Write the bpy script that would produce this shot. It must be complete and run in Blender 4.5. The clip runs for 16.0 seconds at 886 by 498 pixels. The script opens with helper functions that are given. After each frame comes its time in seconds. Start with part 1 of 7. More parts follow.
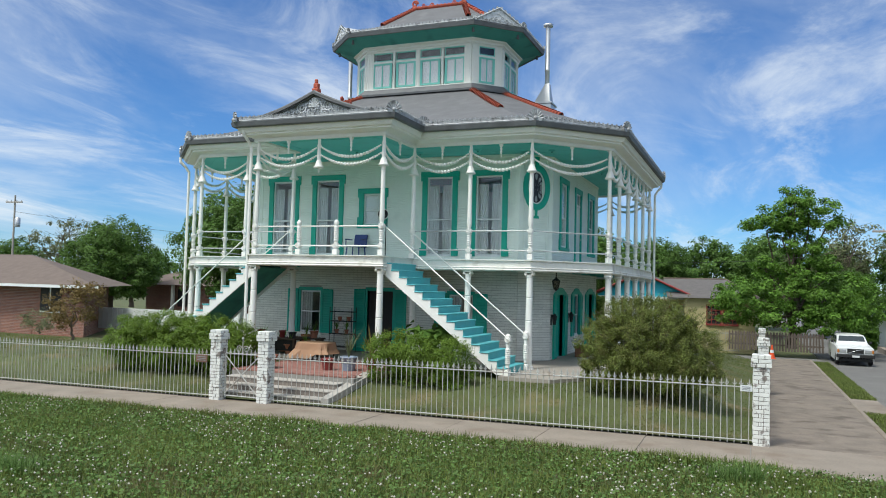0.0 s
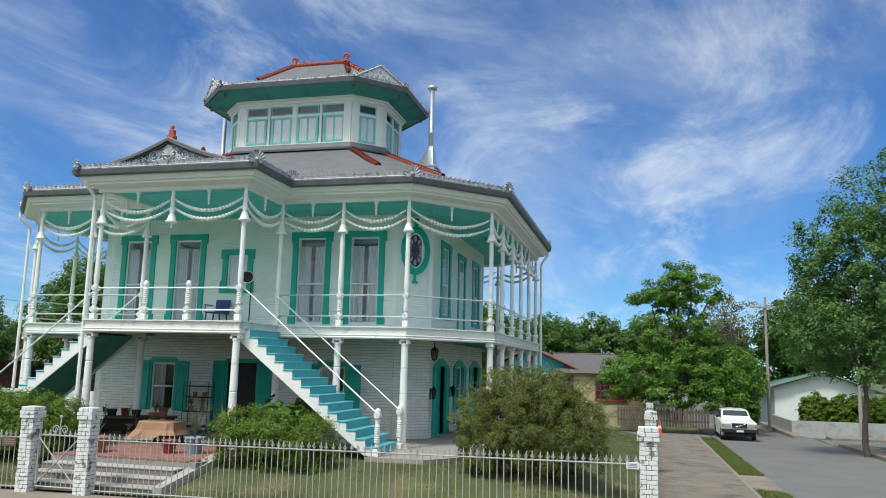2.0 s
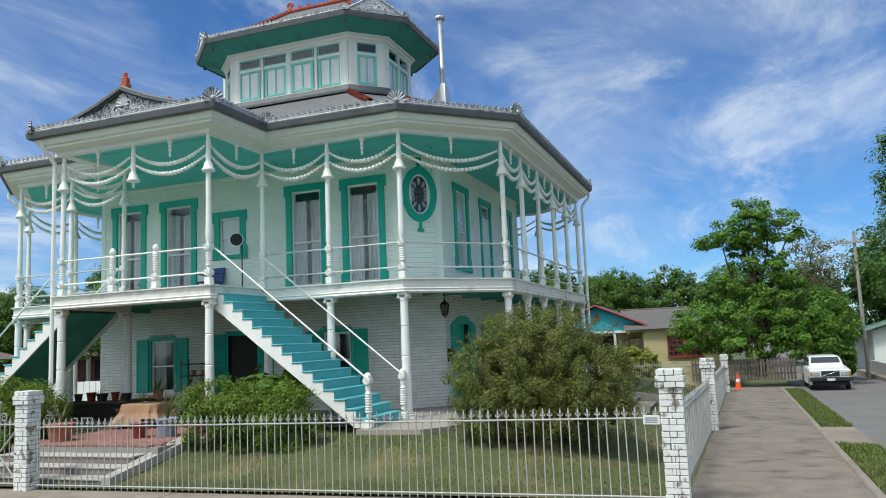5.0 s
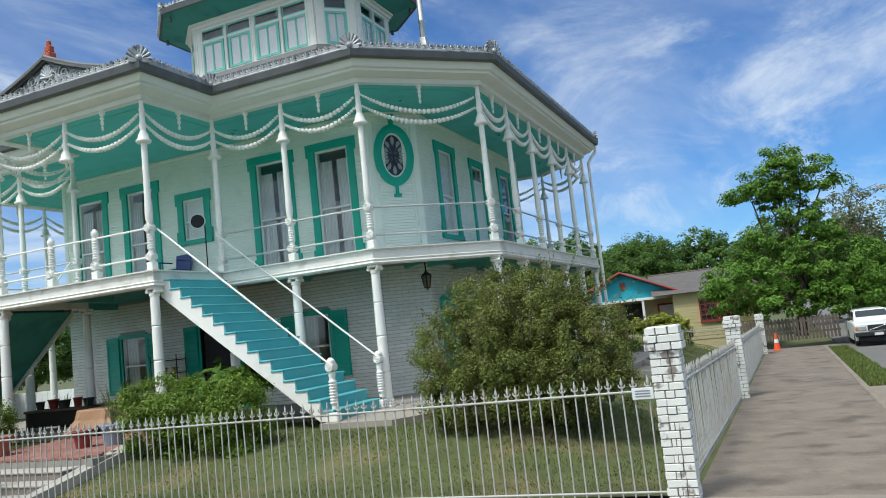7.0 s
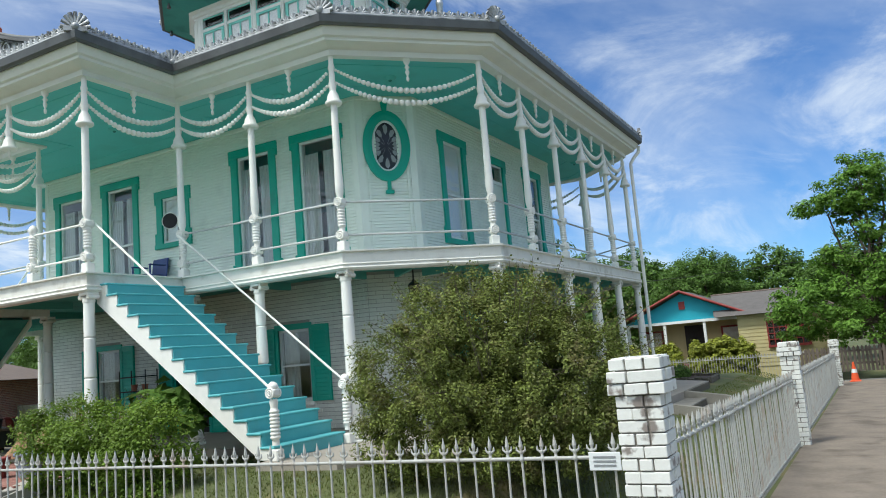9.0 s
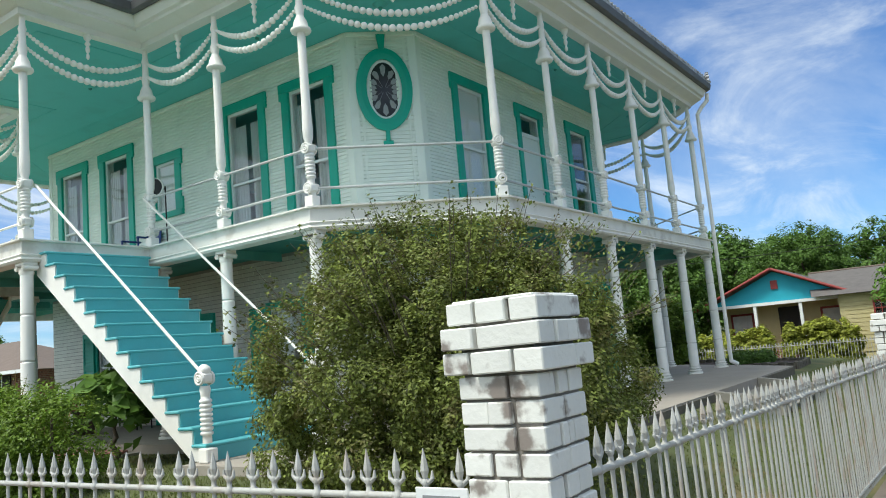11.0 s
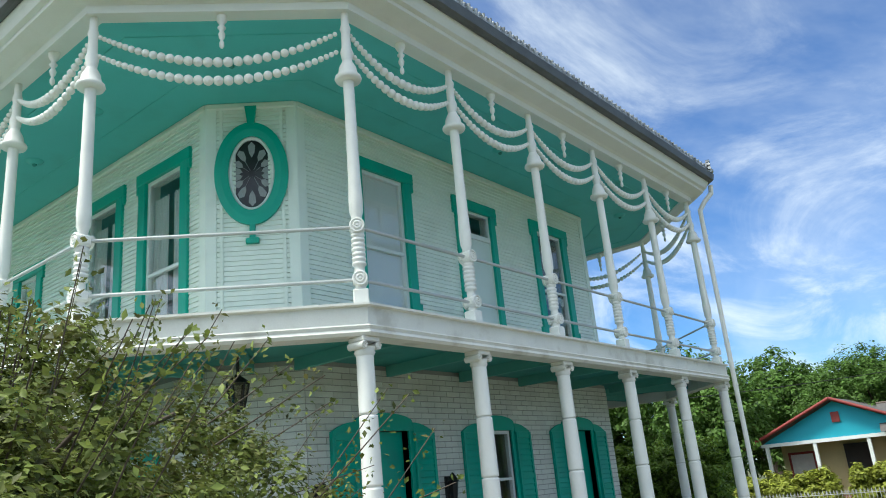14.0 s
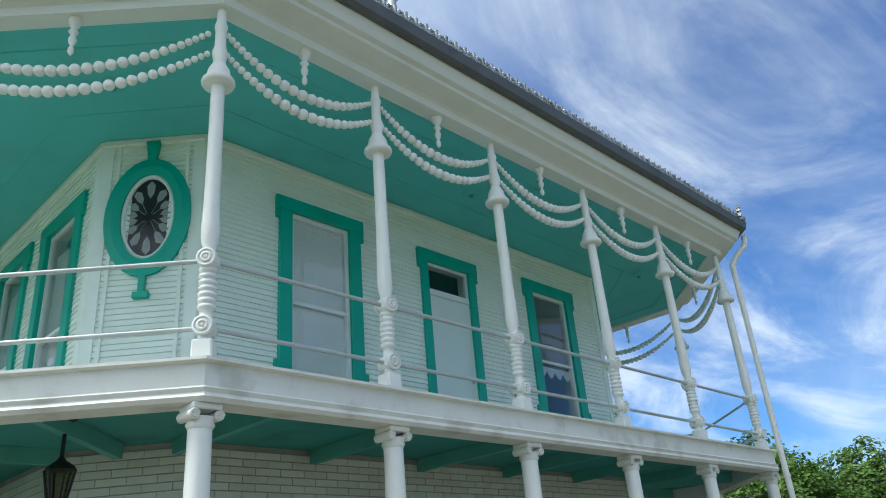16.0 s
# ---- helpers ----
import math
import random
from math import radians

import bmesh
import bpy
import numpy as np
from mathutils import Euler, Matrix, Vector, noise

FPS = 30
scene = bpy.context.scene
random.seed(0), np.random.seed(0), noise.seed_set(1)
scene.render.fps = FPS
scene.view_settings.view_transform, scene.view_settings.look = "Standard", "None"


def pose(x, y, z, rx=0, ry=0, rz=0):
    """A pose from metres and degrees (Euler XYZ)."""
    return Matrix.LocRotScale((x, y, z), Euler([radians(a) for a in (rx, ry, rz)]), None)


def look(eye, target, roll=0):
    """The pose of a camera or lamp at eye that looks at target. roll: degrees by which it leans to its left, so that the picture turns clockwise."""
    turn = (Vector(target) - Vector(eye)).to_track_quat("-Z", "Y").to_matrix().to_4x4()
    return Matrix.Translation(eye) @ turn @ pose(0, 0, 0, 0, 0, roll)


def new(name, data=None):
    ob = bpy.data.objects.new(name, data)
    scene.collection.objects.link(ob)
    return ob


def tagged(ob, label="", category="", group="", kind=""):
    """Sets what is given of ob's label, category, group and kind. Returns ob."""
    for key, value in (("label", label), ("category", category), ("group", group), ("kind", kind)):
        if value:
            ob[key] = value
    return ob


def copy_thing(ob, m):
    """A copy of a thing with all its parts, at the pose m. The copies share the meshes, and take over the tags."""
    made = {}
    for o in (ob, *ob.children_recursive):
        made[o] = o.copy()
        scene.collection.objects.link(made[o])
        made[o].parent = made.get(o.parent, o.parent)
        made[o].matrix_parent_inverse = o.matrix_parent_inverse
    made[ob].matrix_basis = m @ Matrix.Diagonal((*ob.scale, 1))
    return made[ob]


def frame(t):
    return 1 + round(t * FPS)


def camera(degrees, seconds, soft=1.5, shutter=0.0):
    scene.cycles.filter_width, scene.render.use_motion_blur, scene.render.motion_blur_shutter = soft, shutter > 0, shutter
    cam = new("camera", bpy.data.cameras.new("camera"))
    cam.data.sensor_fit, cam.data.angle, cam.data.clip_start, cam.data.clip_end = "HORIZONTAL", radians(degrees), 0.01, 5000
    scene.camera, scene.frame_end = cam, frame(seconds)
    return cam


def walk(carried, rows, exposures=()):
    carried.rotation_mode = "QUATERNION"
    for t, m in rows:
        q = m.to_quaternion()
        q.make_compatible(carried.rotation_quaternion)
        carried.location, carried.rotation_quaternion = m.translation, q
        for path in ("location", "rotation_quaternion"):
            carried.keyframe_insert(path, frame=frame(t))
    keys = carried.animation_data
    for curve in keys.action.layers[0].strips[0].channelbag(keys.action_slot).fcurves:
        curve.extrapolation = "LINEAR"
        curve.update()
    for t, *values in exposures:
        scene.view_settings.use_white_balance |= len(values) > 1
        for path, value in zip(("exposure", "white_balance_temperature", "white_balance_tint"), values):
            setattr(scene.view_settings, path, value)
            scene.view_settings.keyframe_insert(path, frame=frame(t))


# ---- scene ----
cam = camera(60.1, 16.0, soft=1.0)
METRES, EYE, TILT, LEAN, TURN = 19.5, 2.7, 0.0, 0.0, 22.0
ROWS = [
    (0.0, 0.0, 0.0, 0.0, -0.07, 2.71, -1.49),
    (0.5, 0.0065, 0.0219, -0.0017, -4.76, 3.8, -1.08),
    (1.0, 0.0148, 0.0365, -0.0049, -5.06, 6.05, -1.25),
    (1.5, 0.0238, 0.0571, -0.0069, -5.87, 7.96, -2.34),
    (2.0, 0.0375, 0.0855, -0.0108, -7.75, 8.75, -1.4),
    (2.5, 0.055, 0.1065, -0.014, -5.58, 8.44, 0.73),
    (3.0, 0.0702, 0.129, -0.0213, -5.66, 6.87, 1.14),
    (3.5, 0.0893, 0.1485, -0.0256, -3.11, 6.45, 0.98),
    (6.0, 0.1695, 0.2776, -0.0396, 0.69, 7.46, 4.15),
    (6.5, 0.1826, 0.3047, -0.0432, 1.48, 6.04, 6.66),
    (7.0, 0.1988, 0.3281, -0.0458, 1.58, 5.98, 6.26),
    (7.5, 0.2156, 0.3595, -0.0459, 1.59, 6.41, 2.78),
    (8.0, 0.2315, 0.3905, -0.0464, 2.45, 7.75, 2.46),
    (8.5, 0.2485, 0.4232, -0.047, 4.77, 7.93, 3.86),
    (11.0, 0.3123, 0.587, -0.0631, 13.5, 7.52, 5.13),
    (11.5, 0.3239, 0.6154, -0.0562, 18.11, 10.87, 4.0),
    (12.0, 0.3381, 0.6459, -0.053, 20.67, 13.1, 1.89),
    (12.5, 0.3491, 0.68, -0.0522, 17.26, 13.78, 1.67),
    (13.0, 0.36, 0.7141, -0.0544, 16.12, 10.7, 4.25),
    (13.5, 0.3671, 0.7441, -0.053, 17.04, 11.4, 5.1),
    (14.0, 0.3793, 0.7739, -0.0499, 17.79, 17.48, 5.18),
    (14.5, 0.3901, 0.8009, -0.0481, 18.52, 21.25, 3.74),
    (15.0, 0.4003, 0.8295, -0.0482, 20.46, 23.74, 4.11),
    (15.5, 0.4109, 0.8614, -0.0474, 23.52, 24.79, 5.01),
    (16.0, 0.4192, 0.8928, -0.0478, 23.4, 24.86, 4.56),
]
walk(cam, [(t, pose(0, 0, EYE, TILT, LEAN, TURN) @ pose(METRES * x, METRES * y, METRES * z, 90 + pitch, roll, yaw)) for t, x, y, z, yaw, pitch, roll in ROWS],
     exposures=[(0.0, 0.10, 6080, 5), (3.5, 0.10, 6000, 4), (8.5, 0.20, 6050, 4), (11.0, 0.34, 6250, 3), (12.5, 0.38, 6150, 2), (13.5, 0.70, 6200, 1), (14.0, 0.54, 6120, 1), (16.0, 0.43, 5960, 2)])

# ---- world, sun ----
SUN_EL, SUN_AZ = 60.0, 205.0        # azimuth of the sun, degrees clockwise from +y
world = bpy.data.worlds.new("sky")
scene.world = world
world.use_nodes = True
wt = world.node_tree
wt.nodes.clear()


def wnode(kind, **kw):
    n = wt.nodes.new(kind)
    for k, v in kw.items():
        if k in n.inputs:
            n.inputs[k].default_value = v
    return n


sky = wt.nodes.new("ShaderNodeTexSky")
sky.sky_type, sky.sun_disc = "NISHITA", False
sky.sun_elevation, sky.sun_rotation = radians(SUN_EL), radians(SUN_AZ)
sky.air_density, sky.dust_density, sky.ozone_density = 1.0, 0.0, 3.0
tc = wt.nodes.new("ShaderNodeTexCoord")
sep = wt.nodes.new("ShaderNodeSeparateXYZ")
wt.links.new(tc.outputs["Generated"], sep.inputs[0])


def wmath(op, a, b=0.0):
    n = wt.nodes.new("ShaderNodeMath")
    n.operation = op
    for i, v in enumerate((a, b)):
        if isinstance(v, (int, float)):
            n.inputs[i].default_value = v
        else:
            wt.links.new(v, n.inputs[i])
    return n.outputs[0]


lift = wmath("MAXIMUM", wmath("ADD", sep.outputs[2], 0.16), 0.05)
comb = wt.nodes.new("ShaderNodeCombineXYZ")
wt.links.new(wmath("DIVIDE", sep.outputs[0], lift), comb.inputs[0])
wt.links.new(wmath("DIVIDE", sep.outputs[1], lift), comb.inputs[1])
mp = wt.nodes.new("ShaderNodeMapping")
mp.inputs["Location"].default_value = (0.35, 0.2, 0.0)
mp.inputs["Rotation"].default_value = (0, 0, radians(-8))
mp.inputs["Scale"].default_value = (1.15, 0.62, 1.0)
wt.links.new(comb.outputs[0], mp.inputs["Vector"])


def wnoise(scale, detail, rough, dist):
    n = wt.nodes.new("ShaderNodeTexNoise")
    n.inputs["Scale"].default_value, n.inputs["Detail"].default_value = scale, detail
    n.inputs["Roughness"].default_value, n.inputs["Distortion"].default_value = rough, dist
    wt.links.new(mp.outputs[0], n.inputs["Vector"])
    return n.outputs[0]


def wramp(val, lo, hi):
    n = wt.nodes.new("ShaderNodeMapRange")
    n.interpolation_type = "SMOOTHSTEP"
    n.inputs[1].default_value, n.inputs[2].default_value = lo, hi
    wt.links.new(val, n.inputs[0])
    return n.outputs[0]


wisps = wramp(wnoise(1.9, 12, 0.64, 0.7), 0.44, 0.80)
veil = wramp(wnoise(0.75, 7, 0.58, 0.5), 0.39, 0.73)
cover = wmath("MINIMUM", wmath("ADD", wmath("MULTIPLY", wisps, 0.72), wmath("MULTIPLY", veil, 0.42)), 0.9)
_az, _el = radians(SUN_AZ), radians(SUN_EL)
SUN_DIR = (math.sin(_az) * math.cos(_el), math.cos(_az) * math.cos(_el), math.sin(_el))
dots = [wmath("MULTIPLY", sep.outputs[k], SUN_DIR[k]) for k in range(3)]
high = wmath("MULTIPLY", wramp(wmath("ADD", wmath("ADD", dots[0], dots[1]), dots[2]), 0.18, 1.0), 0.9)      # thin cloud glowing round the sun
skymul = wt.nodes.new("ShaderNodeMix")
skymul.data_type = "RGBA"
skymul.blend_type = "MULTIPLY"
skymul.inputs[0].default_value = 1.0
wt.links.new(sky.outputs[0], skymul.inputs[6])
skymul.inputs[7].default_value = (0.053, 0.078, 0.110, 1)
cl = wt.nodes.new("ShaderNodeMix")
cl.data_type = "RGBA"
wt.links.new(cover, cl.inputs[0])
wt.links.new(skymul.outputs[2], cl.inputs[6])
cl.inputs[7].default_value = (0.83, 0.84, 0.86, 1)
top = wt.nodes.new("ShaderNodeMix")
top.data_type = "RGBA"
wt.links.new(high, top.inputs[0])
wt.links.new(cl.outputs[2], top.inputs[6])
top.inputs[7].default_value = (1.26, 1.27, 1.26, 1)
bg = wt.nodes.new("ShaderNodeBackground")
wt.links.new(top.outputs[2], bg.inputs[0])
bg.inputs[1].default_value = 1.0
wo = wt.nodes.new("ShaderNodeOutputWorld")
wt.links.new(bg.outputs[0], wo.inputs[0])

sun_data = bpy.data.lights.new("sun", "SUN")
sun_data.energy, sun_data.angle, sun_data.color = 2.9, radians(12), (1.0, 0.93, 0.84)
sun_lamp = new("sun", sun_data)
sun_lamp.matrix_world = look(tuple(60 * v for v in SUN_DIR), (0, 0, 0))


# ---- materials ----
def mat(name, col, rough=0.6, metal=0.0, var=0.18, scale=6.0, fine=60.0, bump=0.15, dirt=None, dirt_amt=0.0,
        dirt_scale=2.0, dirt_lo=0.5, dirt_hi=0.72, island=0.0, obj_rand=0.0, spec=0.5, stretch=(1, 1, 1), trans=0.0):
    m = bpy.data.materials.new(name)
    m.use_nodes = True
    t = m.node_tree
    b = t.nodes["Principled BSDF"]
    b.inputs["Roughness"].default_value, b.inputs["Metallic"].default_value = rough, metal
    b.inputs["Specular IOR Level"].default_value = spec
    geo = t.nodes.new("ShaderNodeNewGeometry")
    mapn = t.nodes.new("ShaderNodeMapping")
    mapn.inputs["Scale"].default_value = stretch
    t.links.new(geo.outputs["Position"], mapn.inputs["Vector"])

    def noise_node(s, d=4.0):
        n = t.nodes.new("ShaderNodeTexNoise")
        n.inputs["Scale"].default_value, n.inputs["Detail"].default_value = s, d
        t.links.new(mapn.outputs[0], n.inputs["Vector"])
        return n.outputs[0]

    def math_node(op, x, y):
        n = t.nodes.new("ShaderNodeMath")
        n.operation = op
        for i, v in enumerate((x, y)):
            if isinstance(v, (int, float)):
                n.inputs[i].default_value = v
            else:
                t.links.new(v, n.inputs[i])
        return n.outputs[0]

    big, small = noise_node(scale), noise_node(fine, 3.0)
    val = math_node("ADD", math_node("MULTIPLY", math_node("SUBTRACT", big, 0.5), var * 2.4), math_node("MULTIPLY", math_node("SUBTRACT", small, 0.5), var * 1.2))
    if island:
        val = math_node("ADD", val, math_node("MULTIPLY", math_node("SUBTRACT", geo.outputs["Random Per Island"], 0.5), island))
    if obj_rand:
        oi = t.nodes.new("ShaderNodeObjectInfo")
        val = math_node("ADD", val, math_node("MULTIPLY", math_node("SUBTRACT", oi.outputs["Random"], 0.5), obj_rand))
    val = math_node("ADD", val, 1.0)
    mul = t.nodes.new("ShaderNodeVectorMath")
    mul.operation = "SCALE"
    mul.inputs[0].default_value = col
    t.links.new(val, mul.inputs["Scale"])
    out = mul.outputs[0]
    if dirt:
        mr = t.nodes.new("ShaderNodeMapRange")
        mr.interpolation_type = "SMOOTHSTEP"
        mr.inputs[1].default_value, mr.inputs[2].default_value = dirt_lo, dirt_hi
        mr.inputs[4].default_value = dirt_amt
        t.links.new(noise_node(dirt_scale, 8.0), mr.inputs[0])
        mx = t.nodes.new("ShaderNodeMix")
        mx.data_type = "RGBA"
        t.links.new(mr.outputs[0], mx.inputs[0])
        t.links.new(out, mx.inputs[6])
        mx.inputs[7].default_value = (*dirt, 1)
        out = mx.outputs[2]
    t.links.new(out, b.inputs["Base Color"])
    if bump:
        bp = t.nodes.new("ShaderNodeBump")
        bp.inputs["Strength"].default_value, bp.inputs["Distance"].default_value = bump, 0.01
        t.links.new(small, bp.inputs["Height"])
        t.links.new(bp.outputs[0], b.inputs["Normal"])
    if trans:
        tr = t.nodes.new("ShaderNodeBsdfTranslucent")
        t.links.new(out, tr.inputs[0])
        ms = t.nodes.new("ShaderNodeMixShader")
        ms.inputs[0].default_value = trans
        t.links.new(b.outputs[0], ms.inputs[1])
        t.links.new(tr.outputs[0], ms.inputs[2])
        t.links.new(ms.outputs[0], t.nodes["Material Output"].inputs[0])
    return m


def glass(name, tint, rough=0.03):
    m = bpy.data.materials.new(name)
    m.use_nodes = True
    t = m.node_tree
    t.nodes.clear()
    o = t.nodes.new("ShaderNodeOutputMaterial")
    tr, gl, mx, fr = (t.nodes.new(k) for k in ("ShaderNodeBsdfTransparent", "ShaderNodeBsdfGlossy", "ShaderNodeMixShader", "ShaderNodeLayerWeight"))
    tr.inputs[0].default_value = (*tint, 1)
    gl.inputs["Roughness"].default_value = rough
    fr.inputs[0].default_value = 0.5
    pw, ml = (t.nodes.new("ShaderNodeMath") for _ in range(2))
    pw.operation, ml.operation = "POWER", "MULTIPLY_ADD"
    pw.inputs[1].default_value, ml.inputs[1].default_value, ml.inputs[2].default_value = 4.0, 0.5, 0.05
    t.links.new(fr.outputs["Facing"], pw.inputs[0])
    t.links.new(pw.outputs[0], ml.inputs[0])
    t.links.new(ml.outputs[0], mx.inputs[0])
    t.links.new(tr.outputs[0], mx.inputs[1])
    t.links.new(gl.outputs[0], mx.inputs[2])
    t.links.new(mx.outputs[0], o.inputs[0])
    return m


# shade under the gallery, eaves and stairs is put into these darker greens
UNDER = mat("shade_darkened_green", (0.06, 0.30, 0.26), 0.7, var=0.12, scale=1.5, bump=0.1, dirt=(0.03, 0.17, 0.15), dirt_amt=0.6)
JOIST = mat("shaded_green_joists", (0.11, 0.38, 0.33), 0.65, var=0.1, scale=2, bump=0.1, dirt=(0.05, 0.24, 0.2), dirt_amt=0.5)
SIDING = mat("mint_siding_paint", (0.82, 0.87, 0.79), 0.5, var=0.05, scale=1.5, bump=0.05, dirt=(0.55, 0.60, 0.55), dirt_amt=0.25)
TEAL = mat("teal_trim_paint", (0.012, 0.38, 0.27), 0.42, var=0.10, scale=3, bump=0.06, dirt=(0.02, 0.26, 0.21), dirt_amt=0.5)
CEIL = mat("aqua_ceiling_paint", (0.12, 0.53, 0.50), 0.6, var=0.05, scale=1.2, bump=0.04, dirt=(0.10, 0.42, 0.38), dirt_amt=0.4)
STAIR = mat("aqua_stair_paint", (0.11, 0.42, 0.45), 0.55, var=0.10, scale=3, bump=0.08, dirt=(0.16, 0.36, 0.37), dirt_amt=0.4)
WHITE = mat("white_gloss_paint", (0.88, 0.86, 0.80), 0.42, var=0.05, scale=3, bump=0.05, dirt=(0.60, 0.62, 0.57), dirt_amt=0.35, dirt_scale=3)
CREAM = mat("cream_trim_paint", (0.80, 0.80, 0.74), 0.5, var=0.05, scale=2, bump=0.04, dirt=(0.62, 0.62, 0.53), dirt_amt=0.3)
FASCIA = mat("weathered_white_fascia", (0.80, 0.78, 0.71), 0.5, var=0.08, scale=2.5, bump=0.1, dirt=(0.42, 0.38, 0.30), dirt_amt=0.5, dirt_scale=3.5, dirt_lo=0.52, dirt_hi=0.75)
LOWBRICK = mat("pale_glazed_brick", (0.70, 0.70, 0.64), 0.4, var=0.08, scale=3, bump=0.12, obj_rand=0.14, island=0.14, dirt=(0.48, 0.48, 0.42), dirt_amt=0.35)
MORTAR = mat("grey_mortar", (0.27, 0.255, 0.23), 0.9, var=0.2, bump=0.3)
WALLJOINT = mat("pale_brick_joint", (0.36, 0.35, 0.32), 0.9, var=0.25, scale=3, bump=0.3)
DARKJOINT = mat("dark_weathered_joint", (0.20, 0.18, 0.155), 0.95, var=0.3, bump=0.3)
SLATE = mat("grey_slate", (0.13, 0.13, 0.135), 0.75, var=0.22, scale=2.5, fine=25, bump=0.5, dirt=(0.19, 0.19, 0.19), dirt_amt=0.5, island=0.2)
GUTTER = mat("weathered_gutter_metal", (0.14, 0.145, 0.15), 0.6, 0.3, var=0.25, scale=4, bump=0.1, dirt=(0.07, 0.07, 0.07), dirt_amt=0.6)
CREST = mat("galvanised_cresting", (0.40, 0.41, 0.42), 0.55, 0.4, var=0.3, scale=8, bump=0.3, dirt=(0.10, 0.10, 0.10), dirt_amt=0.85, dirt_scale=5)
RELIEF = mat("silver_painted_relief", (0.62, 0.63, 0.64), 0.5, 0.2, var=0.2, scale=8, bump=0.3, dirt=(0.25, 0.25, 0.25), dirt_amt=0.6, dirt_scale=7)
DECKP = mat("pale_worn_deck_paint", (0.50, 0.58, 0.53), 0.6, var=0.12, scale=2.5, bump=0.1, dirt=(0.28, 0.36, 0.33), dirt_amt=0.6, dirt_scale=4)
REDTILE = mat("red_clay_ridge_tile", (0.42, 0.085, 0.045), 0.7, var=0.25, scale=6, bump=0.3, obj_rand=0.2, dirt=(0.22, 0.07, 0.05), dirt_amt=0.5)
GALV = mat("galvanised_flue", (0.55, 0.56, 0.57), 0.42, 0.75, var=0.12, scale=5, bump=0.1)
PIPE = mat("grey_pipe_rail", (0.52, 0.53, 0.52), 0.45, 0.2, var=0.12, scale=5, bump=0.05)
FENCE = mat("peeling_white_iron", (0.43, 0.43, 0.405), 0.5, var=0.12, scale=6, bump=0.25, dirt=(0.30, 0.20, 0.13), dirt_amt=0.55, dirt_scale=5)
PILLBRICK = mat("white_painted_brick", (0.72, 0.72, 0.68), 0.65, var=0.08, scale=8, bump=0.18, obj_rand=0.10, dirt=(0.16, 0.12, 0.10), dirt_amt=0.85, dirt_scale=7.0, dirt_lo=0.55, dirt_hi=0.64)
CONC = mat("weathered_concrete", (0.25, 0.21, 0.168), 0.9, var=0.28, scale=1.6, fine=22, bump=0.4, dirt=(0.19, 0.145, 0.105), dirt_amt=0.8, dirt_scale=1.1)
APRON = mat("pale_concrete", (0.33, 0.295, 0.25), 0.85, var=0.12, scale=1.5, fine=40, bump=0.3, dirt=(0.26, 0.25, 0.22), dirt_amt=0.5)
SIDECONC = mat("stained_brown_concrete", (0.20, 0.165, 0.13), 0.9, var=0.34, scale=2.2, fine=22, bump=0.5, dirt=(0.095, 0.075, 0.058), dirt_amt=0.85, dirt_scale=1.8)
ASPH = mat("worn_asphalt", (0.165, 0.158, 0.147), 0.9, var=0.18, scale=0.8, fine=70, bump=0.5, dirt=(0.14, 0.13, 0.12), dirt_amt=0.6, dirt_scale=0.5)
SOIL = mat("grassy_soil", (0.085, 0.10, 0.034), 0.95, var=0.35, scale=1.3, fine=30, bump=0.6, dirt=(0.22, 0.16, 0.08), dirt_amt=0.6, dirt_scale=0.8)
BLADE = mat("grass_blade", (0.14, 0.18, 0.042), 0.6, var=0.4, scale=0.7, bump=0.0, island=1.1, trans=0.25, spec=0.25, dirt=(0.17, 0.125, 0.07), dirt_amt=0.6, dirt_scale=0.9)
LAWN = mat("lawn_blade", (0.115, 0.145, 0.033), 0.6, var=0.3, scale=0.7, bump=0.0, island=0.45, trans=0.25, spec=0.25, dirt=(0.21, 0.155, 0.07), dirt_amt=0.75, dirt_scale=1.1)
DARK = mat("dark_interior", (0.03, 0.03, 0.03), 0.8, var=0.2)
GLASS = glass("window_glass", (0.955, 0.965, 0.965))


